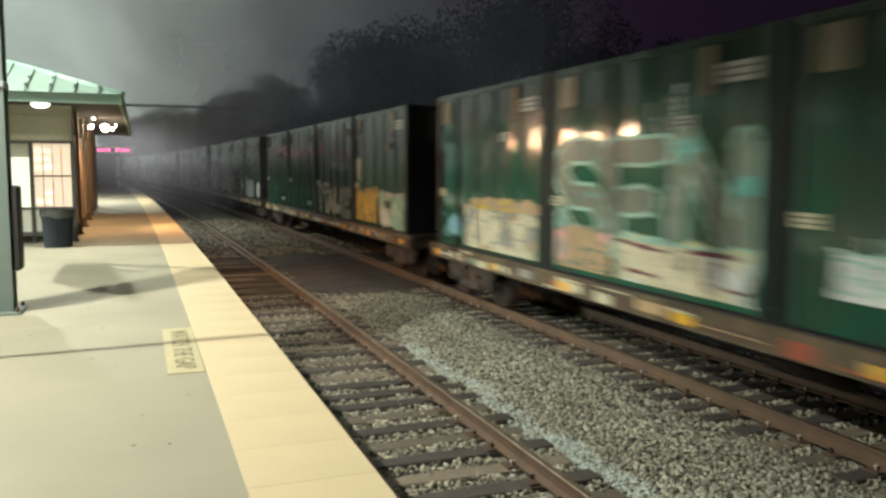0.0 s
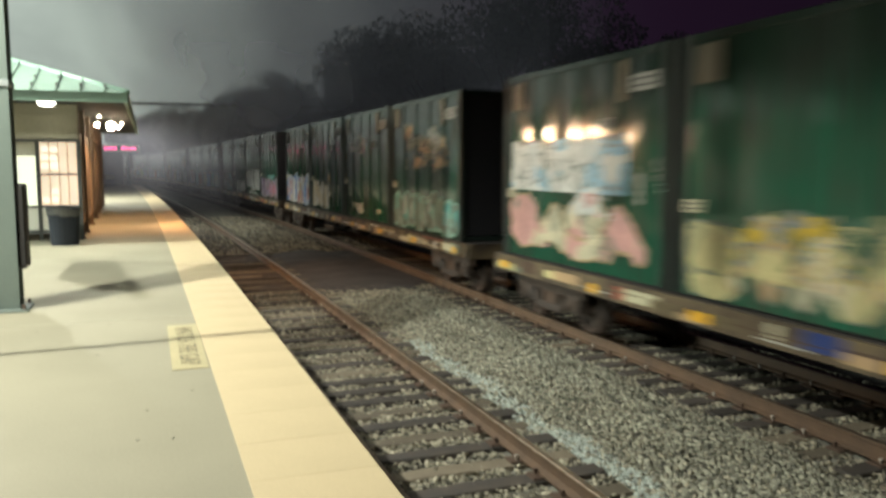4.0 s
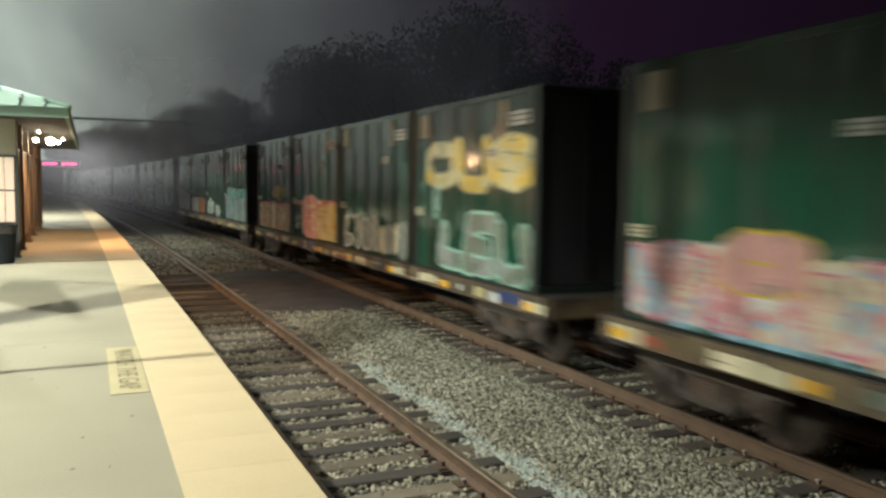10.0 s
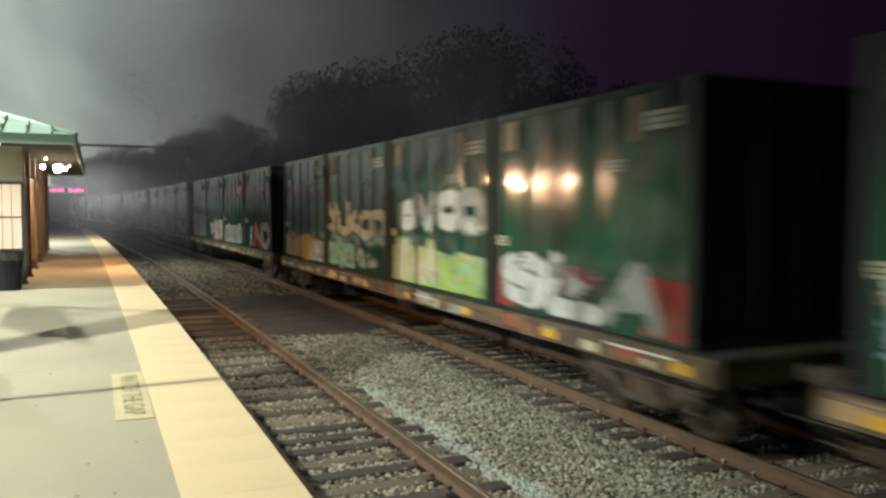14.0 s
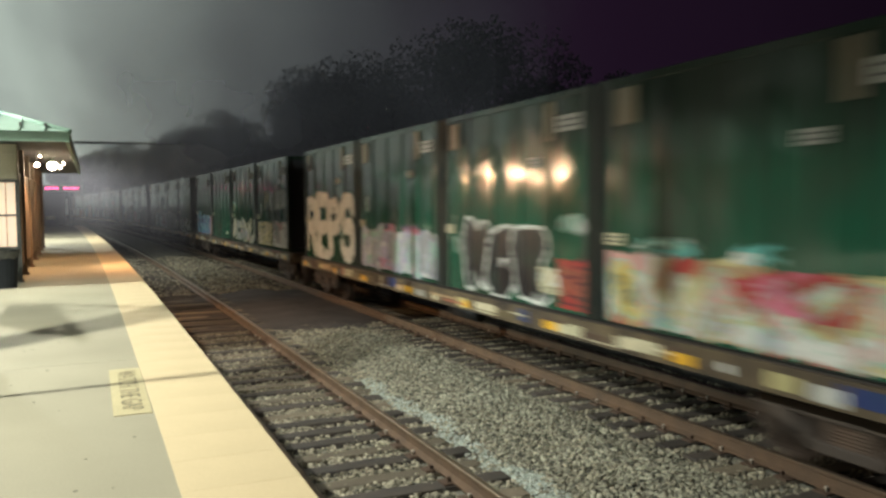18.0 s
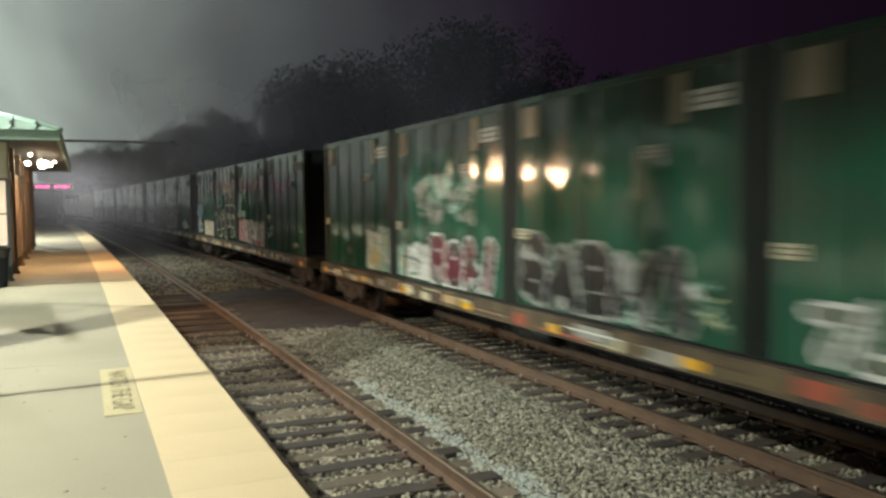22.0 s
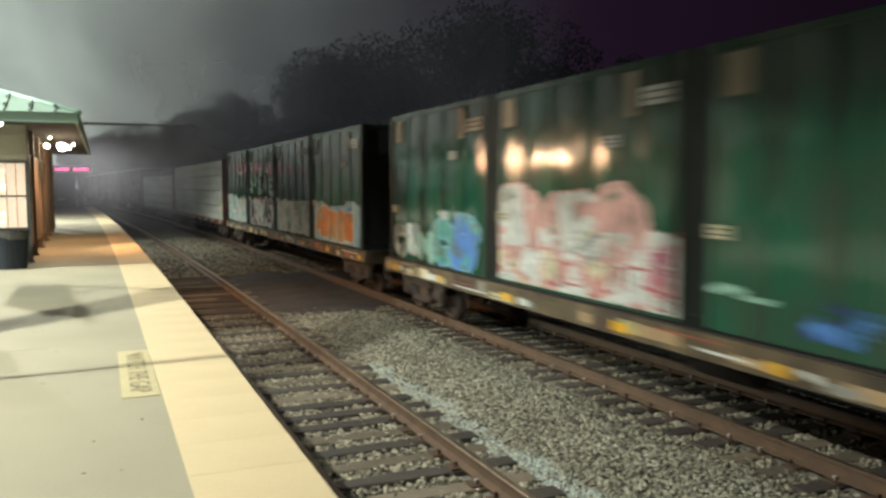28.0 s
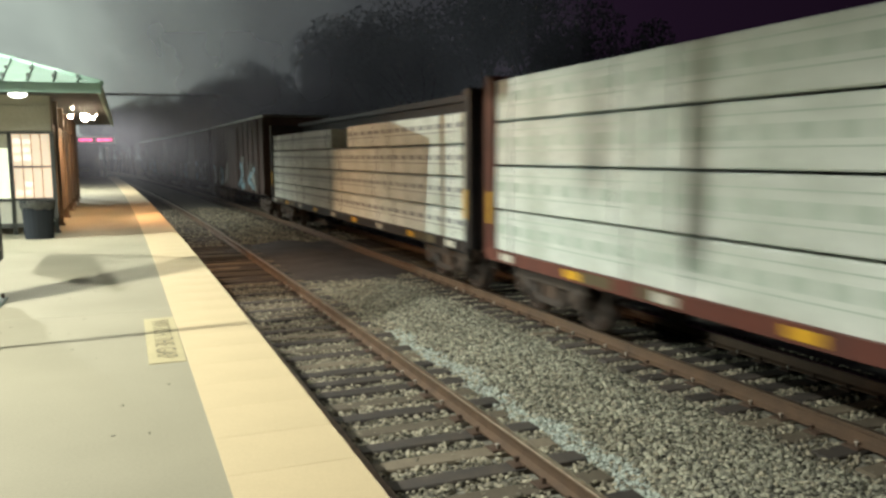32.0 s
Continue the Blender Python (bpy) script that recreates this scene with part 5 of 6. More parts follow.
class Canvas:
    """The platform side of one container as a fine grid that follows the ribs; pieces are painted cell by cell."""
    def __init__(self, seed):
        self.rnd = random.Random(seed)
        self.np = np.random.default_rng(seed)
        prof = side_profile()
        lines = [prof[0][0] + 0.004]
        for (a, da, _), (b, db, _) in zip(prof, prof[1:]):
            n = max(1, round((b - a) / 0.03))
            lines += [a + (b - a) * (k + 1) / n for k in range(n)]
        lines[-1] -= 0.004
        self.y = np.array(lines)
        self.z = np.linspace(0.035, HEIGHT - 0.12, 98)
        self.depth = np.interp(self.y, [p[0] for p in prof], [p[1] for p in prof])
        self.span = LENGTH - 0.26
        yc, zc = (self.y[1:] + self.y[:-1]) / 2, (self.z[1:] + self.z[:-1]) / 2
        self.U, self.Z = np.meshgrid(self.span / 2 - yc, zc)
        self.ink = np.full(self.U.shape, -1)
        self.owner = np.full(self.U.shape, -1)
        self.colours, self.count, self.loose = [], 0, set()

    def id(self, colour):
        if colour not in self.colours:
            self.colours.append(colour)
        return self.colours.index(colour)

    def cloud(self, size, stretch=1.0):
        """Smooth noise between 0 and 1, its lumps about size metres wide."""
        out = np.zeros(self.U.shape)
        for k, amp in ((1, 0.62), (2.3, 0.38)):
            nu, nz = int(6 / size * k) + 3, int(4 / (size * stretch) * k) + 3
            g = self.np.random((nz, nu))
            a, b = (self.U + 0.3) / size * k, (self.Z + 0.1) / (size * stretch) * k
            i, j = np.clip(a.astype(int), 0, nu - 2), np.clip(b.astype(int), 0, nz - 2)
            fa, fb = np.clip(a - i, 0, 1), np.clip(b - j, 0, 1)
            fa, fb = fa * fa * (3 - 2 * fa), fb * fb * (3 - 2 * fb)
            out += amp * ((g[j, i] * (1 - fa) + g[j, i + 1] * fa) * (1 - fb) + (g[j + 1, i] * (1 - fa) + g[j + 1, i + 1] * fa) * fb)
        return out

    def lay(self, mask, colour):
        self.ink[mask] = self.id(colour)
        self.owner[mask] = self.count

    def blend(self, mask, colours, size, lead=0.5):
        """Fills a mask with several colours in drifts; the first one covers most."""
        if len(colours) == 1:
            return self.lay(mask, colours[0])
        n = self.cloud(size)
        self.lay(mask, colours[0])
        rest = colours[1:]
        for i, c in enumerate(rest):
            lo, hi = lead + (1 - lead) * i / len(rest) * 0.55, lead + (1 - lead) * (i + 1) / len(rest) * 0.55
            self.lay(mask & (n > lo) & ((n <= hi) | (i == len(rest) - 1)), c)

    def near(self, strokes):
        """Distance of every cell from a set of strokes."""
        best = np.full(self.U.shape, 9.0)
        for pts in strokes:
            for a, b in zip(pts, pts[1:]):
                du, dz = b[0] - a[0], b[1] - a[1]
                t = np.clip(((self.U - a[0]) * du + (self.Z - a[1]) * dz) / max(1e-6, du * du + dz * dz), 0, 1)
                best = np.minimum(best, np.hypot(self.U - a[0] - t * du, self.Z - a[1] - t * dz))
        return best

    def letters(self, text, u0, u1, z0, z1, inset, wonk):
        """The strokes of each letter of a word, set in its box."""
        r, cell, made = self.rnd, (u1 - u0) / len(text), []
        for i, ch in enumerate(text):
            a = u0 + cell * i + inset * 0.8
            b = a + max(0.08, cell - inset * 1.6)
            lo, hi = z0 + inset + wonk * r.uniform(-0.05, 0.07), z1 - inset + wonk * r.uniform(-0.14, 0.10)
            lean = wonk * r.uniform(-0.16, 0.16)
            strokes = []
            for st in GLYPHS[ch].split("|"):
                pts = [(int(p[0]) / 4, int(p[1]) / 6) for p in st.split()]
                strokes.append([(a + (b - a) * (x + wonk * r.uniform(-0.07, 0.07)) + lean * (y - 0.5), lo + (hi - lo) * (y + wonk * r.uniform(-0.05, 0.05))) for x, y in pts])
            made.append(strokes)
        return made

    def word(self, width, tall, share):
        n = max(1, round(width / max(0.34, tall * share)))
        return "".join(self.rnd.choice("SERKOMANUHBCDGPZT") for _ in range(n))

    def paint(self, style, u0, u1, z0, z1, fills, line, text="", weight=0.0):
        r = self.rnd
        u0, u1 = u0 * self.span, u1 * self.span
        width, tall = u1 - u0, z1 - z0
        rag = 0.10 * (self.cloud(0.22) - 0.5)
        inside = (self.U > u0 + rag) & (self.U < u1 - rag) & (self.Z > z0) & (self.Z < z1 + 1.6 * rag)
        speck = self.np.random(self.U.shape)
        if style == "block":
            self.blend(inside & (speck < 0.985), fills, 0.5, 0.6)
            word = text or self.word(width, tall, 0.5)
            d = np.minimum.reduce([self.near(st) for st in self.letters(word, u0, u1, z0 + 0.06, z1 - 0.04, 0.07 * tall, 1.0)])
            self.lay(inside & (d < 0.018) & (self.cloud(0.3) > 0.42), line)
            for _ in range(5):
                z, a = r.uniform(z0 + 0.05, z1 - 0.05), r.uniform(u0, u1)
                d = self.near([[(a, z), (a + r.uniform(0.2, 0.9), z + r.uniform(-0.06, 0.04))]])
                self.lay(inside & (d < r.uniform(0.012, 0.024)), line)
            edge = inside & (self.Z > z1 + 1.6 * rag - 0.05) & (self.cloud(0.5) > 0.45)
            self.lay(edge, line)
        elif style == "haze":
            soft = np.minimum(1, 2.4 * np.minimum(np.minimum(self.U - u0, u1 - self.U) / width, np.minimum(self.Z - z0, z1 - self.Z) / tall))
            mask = (self.cloud(0.34, 0.8) * 0.75 + 0.25 * speck) * np.clip(soft + 0.35, 0, 1) > 0.47
            self.blend(mask & (soft > 0), fills, 0.3, 0.45)
        elif style == "drip":
            for _ in range(max(4, int(width * 5))):
                a, b = r.uniform(u0, u1), r.uniform(z0 + 0.4 * tall, z1)
                d = self.near([[(a, b), (a + r.uniform(-0.03, 0.03), b - r.uniform(0.15, 0.5) * tall)]])
                self.lay((d < r.uniform(0.015, 0.045)) & (speck < 0.9), r.choice(fills))
        elif style == "tag":
            word = text or self.word(width, tall, 0.55)
            for i, st in enumerate(self.letters(word, u0, u1, z0, z1, 0.03, 1.6)):
                self.lay((self.near(st) < (weight or 0.026)) & (speck < 0.95), fills[i % len(fills)])
        else:
            w = weight or {"bubble": 0.15, "outline": 0.14, "wild": 0.12}[style]
            if style == "wild":
                self.blend(inside & (self.cloud(0.4) > 0.2), fills, 0.8, 0.42)
            word = text or self.word(width, tall, 0.52 if style != "wild" else 0.42)
            half, edge = w * min(tall, 1.2), (0.055 if style == "outline" else 0.034)
            sets = self.letters(word, u0, u1, z0, z1, half, 1.0 if style != "wild" else 1.5)
            dists = [self.near(st) + 0.05 * (self.cloud(0.3) - 0.5) for st in sets]
            self.lay(np.minimum.reduce(dists) < half + edge, line)
            shade = self.cloud(0.5)
            for i, d in enumerate(dists):
                self.count += 1
                self.lay(d < half + edge, line)
                body = d < half
                if style == "outline":
                    self.blend(body, fills, 0.5, 0.62)
                elif style == "bubble":
                    self.blend(body, [fills[i % len(fills)]] + [f for f in fills if f != fills[i % len(fills)]], 0.45, 0.66)
                    self.lay(body & (shade > 0.7) & (speck < 0.6), "dull")
                else:
                    c = fills[(i + 1) % len(fills)]
                    self.blend(body, [c] + [f for f in fills if f != c], 0.65, 0.52)
                    self.lay(body & (np.abs(d - half * 0.35) < 0.012) & (shade > 0.45), line)
        if style in ("haze", "drip", "tag"):
            self.loose.add(self.count)
        self.count += 1

    def meshes(self):
        """One mesh for each piece, of those cells that nothing later covers."""
        nz, ny = self.ink.shape
        wob = 0.011 * (self.np.random((nz + 1, ny + 1)) - 0.5)
        wob[0] = wob[-1] = 0
        vz = self.z[:, None] + wob
        vy = np.broadcast_to(self.y, vz.shape)
        vx = np.broadcast_to(-(1.29 - self.depth) - 0.0035, vz.shape)
        co = np.stack([vx, vy, vz], -1).reshape(-1, 3)
        for k in range(self.count):
            iz, iy = np.nonzero(self.owner == k)
            if len(iz) < 4:
                continue
            a = iz * (ny + 1) + iy
            quads = np.stack([a, a + ny + 1, a + ny + 2, a + 1], 1)
            used, where = np.unique(quads, return_inverse=True)
            quads = where.reshape(-1, 4)
            ink = self.ink[iz, iy]
            shown = list(np.unique(ink))
            me = bpy.data.meshes.new("graffiti")
            me.vertices.add(len(used))
            me.vertices.foreach_set("co", co[used].ravel())
            me.loops.add(quads.size)
            me.loops.foreach_set("vertex_index", quads.ravel().astype(np.int32))
            me.polygons.add(len(quads))
            me.polygons.foreach_set("loop_start", np.arange(0, quads.size, 4, dtype=np.int32))
            for c in shown:
                me.materials.append(spray(self.colours[c]))
            me.polygons.foreach_set("material_index", np.searchsorted(shown, ink).astype(np.int32))
            me.update(calc_edges=True)
            yield me, k in self.loose


# Each car: four containers from the leading end; each a list of painted pieces
# (style, from, to, low, high, fills, line, word, weight). from and to run from the far end to the near end.
PAINT = {
    -1: [[], [("haze", 0.05, 1, 0.1, 1.1, ["mint", "white", "teal"], "white"), ("block", 0.12, 0.3, 0.35, 0.85, ["white", "mint"], "mint")],
         [("drip", 0.3, 0.7, 1.6, 2.6, ["dull", "grey"], "grey"), ("outline", 0.03, 0.97, 0.35, 2.0, ["dull", "dull", "teal"], "mint", "SEN", 0.13), ("block", 0.02, 0.36, 0.08, 0.72, ["tan", "pink", "grey"], "dull"),
          ("block", 0.4, 0.97, 0.10, 0.66, ["cream", "white"], "wine", "TIWIU"), ("block", 0.4, 0.97, 0.62, 0.72, ["paleyellow"], "mint")],
         [("block", 0.3, 0.97, 0.05, 0.85, ["cream", "tan", "grey"], "grey"), ("block", 0.36, 0.98, 0.80, 1.02, ["yellow", "tan"], "tan"), ("haze", 0.0, 0.3, 0.05, 0.85, ["sky", "teal", "mint"], "teal")]],
    0: [[("block", 0.5, 0.98, 0.72, 0.95, ["mint", "teal"], "white"), ("bubble", 0.54, 0.98, 0.05, 0.88, ["white", "mint"], "grey", "LE", 0.24), ("block", 0.0, 0.47, 0.10, 0.86, ["yellow", "paleyellow"], "black", "DASJ"),
         ("bubble", 0.0, 0.47, 0.12, 0.95, ["yellow"], "dull", "MAY", 0.16), ("haze", 0.0, 0.12, 0.95, 2.0, ["white", "mint"], "white")],
        # the high haze paints in pale blobs like reflections
        [("outline", 0.0, 0.34, 0.08, 0.95, ["dull", "black"], "white", "IT", 0.12), ("bubble", 0.3, 0.95, 0.08, 0.95, ["cream", "white", "grey"], "dull", "AUE"), ("haze", 0.3, 0.98, 1.45, 2.1, ["grey", "dull", "white"], "grey")], [], []],
    1: [[("block", 0.0, 0.6, 0.08, 0.9, ["grey", "white", "sky"], "white"), ("wild", 0.02, 0.55, 0.12, 0.85, ["white", "grey", "sky"], "grey"), ("haze", 0.45, 0.66, 0.3, 0.9, ["blue", "navy"], "blue"), ("bubble", 0.8, 0.99, 0.15, 0.78, ["white"], "grey", "S", 0.2),
         ("haze", 0.0, 0.12, 1.55, 2.2, ["mint", "white"], "mint"), ("haze", 0.15, 0.5, 1.6, 2.1, ["mint", "grey"], "mint"), ("haze", 0.0, 0.7, 0.02, 0.14, ["mint", "white"], "mint")],
        [("outline", 0.0, 1.0, 0.05, 1.22, ["black", "black", "purple"], "white", "USC", 0.17), ("haze", 0.72, 0.95, 0.35, 0.9, ["white"], "white"), ("drip", 0.4, 0.9, 1.6, 2.4, ["dull", "grey"], "grey")],
        [("bubble", 0.03, 0.75, 0.1, 0.95, ["paleyellow", "tan", "cream"], "dull", "BIAA"), ("wild", 0.7, 0.99, 0.05, 0.75, ["paleyellow", "yellow", "tan"], "tan"), ("haze", 0.0, 0.98, 0.2, 1.25, ["paleyellow", "tan", "grey", "yellow"], "tan")],
        [("block", 0.03, 0.82, 1.15, 1.95, ["white", "sky"], "grey"), ("haze", 0.0, 0.95, 0.1, 0.95, ["pink", "cream", "dull"], "dull"), ("bubble", 0.03, 0.9, 0.2, 1.0, ["pink", "cream", "cream"], "tan", "SASA", 0.17), ("haze", 0.45, 0.8, 0.7, 1.25, ["pink", "white"], "dull"), ("drip", 0.8, 1, 0.5, 1.9, ["mint", "dull", "grey"], "mint")]],
    2: [[("haze", 0.1, 0.98, 1.3, 2.7, ["tan", "dull", "grey"], "lilac"), ("outline", 0.02, 0.98, 0.08, 0.85, ["dull", "teal"], "mint"), ("drip", 0.05, 0.95, 0.1, 0.9, ["white", "mint"], "mint")],
        [("tag", 0.05, 0.5, 1.9, 2.5, ["grey", "white"], "grey"), ("haze", 0.1, 0.6, 0.1, 0.5, ["dull", "white"], "red")],
        [("bubble", 0.05, 0.6, 0.1, 0.95, ["cream", "white"], "dull"), ("drip", 0.5, 0.95, 0.2, 1.5, ["cream", "grey"], "grey")],
        [("wild", 0.0, 0.95, 0.08, 1.1, ["white", "blue", "red", "tan"], "white")]],
    3: [[("wild", 0.0, 0.98, 0.08, 0.85, ["brick", "lilac", "grey", "purple", "dull"], "purple"), ("haze", 0.04, 0.2, 1.75, 2.25, ["grey", "white", "mint"], "mint"), ("haze", 0.3, 0.95, 0.8, 1.15, ["teal", "dull"], "teal"), ("haze", 0.5, 1, 0.1, 0.9, ["hotpink", "lilac", "dull"], "teal")],
        [("bubble", 0.0, 0.46, 0.35, 1.2, ["white"], "white", "CHI", 0.2), ("bubble", 0.44, 0.99, 0.28, 1.3, ["white"], "white", "LIRS", 0.22), ("tag", 0.0, 0.98, 0.45, 1.1, ["grey"], "grey", "", 0.014), ("haze", 0.02, 0.95, 0.02, 0.2, ["mint", "white"], "mint")],
        [("wild", 0.25, 0.97, 0.05, 0.62, ["white", "dull", "white"], "white", "MERYG"), ("drip", 0.1, 0.9, 2.0, 2.7, ["mint", "white"], "mint")],
        [("bubble", 0.03, 0.28, 0.12, 0.9, ["grey", "dull"], "grey", "IE"), ("outline", 0.30, 0.8, 0.06, 0.95, ["dull", "teal"], "mint", "SR", 0.2), ("tag", 0.2, 0.3, 0.35, 0.5, ["white"], "white", "U", 0.03)]],
    4: [[("wild", 0.45, 0.98, 0.08, 0.95, ["white", "grey", "paleyellow", "lilac"], "mint"), ("haze", 0.75, 0.98, 0.7, 1.15, ["sky", "white"], "sky"), ("outline", 0.0, 0.36, 0.08, 0.85, ["teal", "dull"], "mint", "JE", 0.15)],
        [("haze", 0.02, 0.5, 0.75, 1.08, ["hotpink", "pink"], "pink"), ("bubble", 0.02, 0.5, 0.06, 0.92, ["cream", "paleyellow"], "wine", "AEIS", 0.19), ("block", 0.5, 0.99, 0.04, 0.9, ["blue", "sky"], "navy"), ("haze", 0.8, 0.98, 0.8, 1.12, ["hotpink", "pink"], "pink")],
        [("wild", 0.0, 0.36, 0.05, 0.85, ["sky", "white", "mint"], "white"), ("bubble", 0.1, 0.34, 0.92, 1.75, ["mint", "white"], "white", "S", 0.26), ("bubble", 0.38, 0.98, 0.06, 0.88, ["brick", "orange"], "red", "WMU", 0.22), ("haze", 0.5, 0.98, 0.75, 0.95, ["sky", "white"], "sky")],
        [("haze", 0.0, 0.7, 0.7, 1.12, ["sky", "white", "teal"], "sky"), ("block", 0.0, 0.97, 0.08, 0.72, ["pink", "white", "paleyellow"], "brick"), ("wild", 0.02, 0.95, 0.1, 0.98, ["pink", "white", "sky", "cream", "white"], "hotpink"), ("bubble", 0.34, 0.58, 0.6, 1.15, ["pink", "tan"], "yellow", "O", 0.26), ("haze", 0.0, 0.98, 0.02, 0.12, ["teal", "sky"], "blue")]],
    5: [[("bubble", 0.12, 0.99, 1.5, 2.4, ["paleyellow", "yellow"], "dull", "OUS", 0.14), ("outline", 0.25, 0.99, 0.1, 1.05, ["dull", "grey"], "mint", "LEU", 0.15), ("drip", 0.0, 0.3, 0.5, 1.9, ["mint", "grey"], "grey")],
        [("outline", 0.06, 0.62, 0.1, 0.78, ["grey", "black", "dull"], "white", "LISI", 0.15), ("haze", 0.1, 0.5, 0.72, 1.0, ["white", "mint"], "white"), ("bubble", 0.62, 0.98, 0.08, 0.8, ["cream", "grey"], "dull")],
        [("haze", 0.0, 0.26, 0.1, 0.95, ["sky", "white", "grey"], "sky"), ("block", 0.0, 0.25, 0.95, 1.1, ["orange"], "tan"), ("bubble", 0.24, 0.62, 0.05, 1.32, ["pink", "brick"], "lilac", "O", 0.3), ("tag", 0.3, 0.56, 0.2, 1.1, ["red", "white"], "red"), ("block", 0.6, 0.99, 0.05, 1.08, ["paleyellow", "yellow", "tan"], "orange"), ("block", 0.6, 0.99, 1.04, 1.14, ["white", "mint"], "red")],
        [("block", 0.02, 0.97, 0.05, 0.95, ["tan", "cream", "white"], "red"), ("haze", 0.4, 0.98, 1.0, 1.6, ["yellow", "dull", "tan"], "tan"), ("drip", 0.5, 0.98, 0.9, 1.7, ["grey", "dull", "paleyellow"], "tan")]],
    6: [[("wild", 0.02, 0.98, 0.06, 1.05, ["grey", "mint", "lilac", "teal", "white"], "dull"), ("block", 0.1, 0.98, 1.0, 1.36, ["teal", "teal", "dull"], "mint"), ("haze", 0.02, 0.6, 1.0, 1.5, ["grey", "mint", "white"], "mint"), ("haze", 0.0, 0.3, 1.5, 2.2, ["grey", "dull"], "grey")],
        [("bubble", 0.05, 0.42, 0.1, 0.78, ["white", "mint"], "white", "EBE", 0.2), ("bubble", 0.55, 0.75, 0.05, 0.5, ["white"], "dull")],
        [("block", 0.0, 0.51, 0.06, 0.82, ["white"], "grey", "EGEE"), ("block", 0.53, 0.99, 0.06, 0.86, ["orange"], "brick", "EFEP")],
        [("haze", 0.0, 0.16, 0.05, 0.9, ["sky", "teal", "mint"], "teal"), ("wild", 0.06, 0.99, 0.06, 1.0, ["lilac", "white", "grey", "lilac"], "white", "SNAKI"), ("haze", 0.0, 0.3, 0.75, 1.2, ["white", "brick"], "red"), ("haze", 0.5, 0.75, 0.1, 0.5, ["navy", "purple"], "red")]],
    7: [[("block", 0.0, 0.14, 0.05, 0.7, ["red", "brick"], "red"), ("block", 0.84, 1, 0.05, 0.78, ["red", "brick"], "red"), ("haze", 0.1, 0.9, 0.1, 0.9, ["black", "wine", "grey"], "black"), ("bubble", 0.05, 0.93, 0.05, 1.05, ["white", "white", "grey"], "black", "SLA", 0.13)],
        [("block", 0.0, 0.98, 0.05, 0.78, ["lime", "paleyellow", "cream"], "mint"), ("bubble", 0.05, 0.55, 0.1, 0.9, ["cream", "paleyellow"], "lime", "EMA", 0.2), ("bubble", 0.1, 0.98, 1.15, 1.85, ["white", "grey"], "dull", "CVCO", 0.2)],
        [("bubble", 0.0, 0.99, 0.9, 1.72, ["cream"], "white", "Yukon", 0.09), ("wild", 0.0, 0.5, 0.1, 0.68, ["mint", "dull", "teal"], "mint"), ("haze", 0.5, 0.98, 0.1, 0.7, ["mint", "teal", "white", "dull"], "mint")],
        [("block", 0.0, 0.5, 0.08, 0.78, ["tan", "pink"], "wine"), ("bubble", 0.46, 0.70, 0.05, 0.8, ["yellow", "paleyellow"], "yellow", "O", 0.3), ("block", 0.67, 0.99, 0.05, 0.72, ["sky", "sky", "white"], "red")]],
    8: [[("bubble", 0.1, 0.95, 0.08, 0.95, ["white", "red", "grey"], "wine", "INO")], [("outline", 0.05, 0.9, 0.1, 0.8, ["dull"], "white")],
        [("haze", 0.1, 0.9, 0.1, 1.2, ["mint", "white"], "white"), ("bubble", 0.45, 0.98, 0.08, 0.95, ["red", "white", "pink"], "grey")],
        [("wild", 0.03, 0.98, 0.08, 1.25, ["grey", "dull", "mint", "white"], "grey"), ("haze", 0.05, 0.5, 1.3, 1.9, ["dull", "grey"], "grey")]],
    9: [[("haze", 0.05, 0.75, 0.7, 1.2, ["mint", "teal", "white"], "teal"), ("wild", 0.0, 0.98, 0.06, 0.9, ["pink", "white", "paleyellow", "tan", "red"], "mint", "SINKA"), ("bubble", 0.0, 0.18, 0.1, 0.85, ["yellow", "paleyellow"], "mint", "I", 0.28), ("haze", 0.45, 0.75, 0.35, 0.95, ["red", "hotpink"], "red"), ("haze", 0, 0.98, 0.02, 0.35, ["white", "mint", "lilac"], "white")],
        [("outline", 0.18, 0.76, 0.1, 1.25, ["black", "black", "grey"], "white", "NCE", 0.2), ("drip", 0.02, 0.16, 0.4, 1.5, ["dull", "grey", "mint"], "mint"), ("haze", 0.7, 0.86, 0.1, 0.7, ["cream", "white"], "white"), ("block", 0.84, 1, 0.06, 0.78, ["red", "brick"], "wine"), ("haze", 0.78, 1, 1.0, 1.45, ["mint", "white"], "mint")],
        [("block", 0.05, 0.98, 0.08, 0.95, ["lilac", "white", "grey"], "hotpink"), ("wild", 0.02, 0.97, 0.08, 0.92, ["white", "lilac", "mint", "grey"], "lilac"), ("haze", 0.0, 0.6, 0.03, 0.4, ["hotpink", "navy", "white"], "blue"), ("haze", 0.2, 0.95, 0.88, 1.15, ["hotpink", "purple"], "red"), ("drip", 0.0, 0.12, 0.9, 1.7, ["mint", "grey"], "grey")],
        [("bubble", 0.0, 0.99, 0.06, 1.75, ["white"], "grey", "REPS", 0.15)]],
    10: [[("block", 0.0, 0.5, 0.08, 0.92, ["paleyellow", "cream"], "dull"), ("block", 0.54, 0.99, 0.08, 0.95, ["white", "pink", "grey"], "grey"), ("bubble", 0.24, 0.42, 1.4, 2.05, ["paleyellow", "dull"], "dull", "IS", 0.13), ("outline", 0.48, 0.95, 1.4, 1.95, ["dull", "grey"], "dull", "HEB", 0.13), ("drip", 0.0, 0.16, 0.9, 1.6, ["mint", "white"], "mint")],
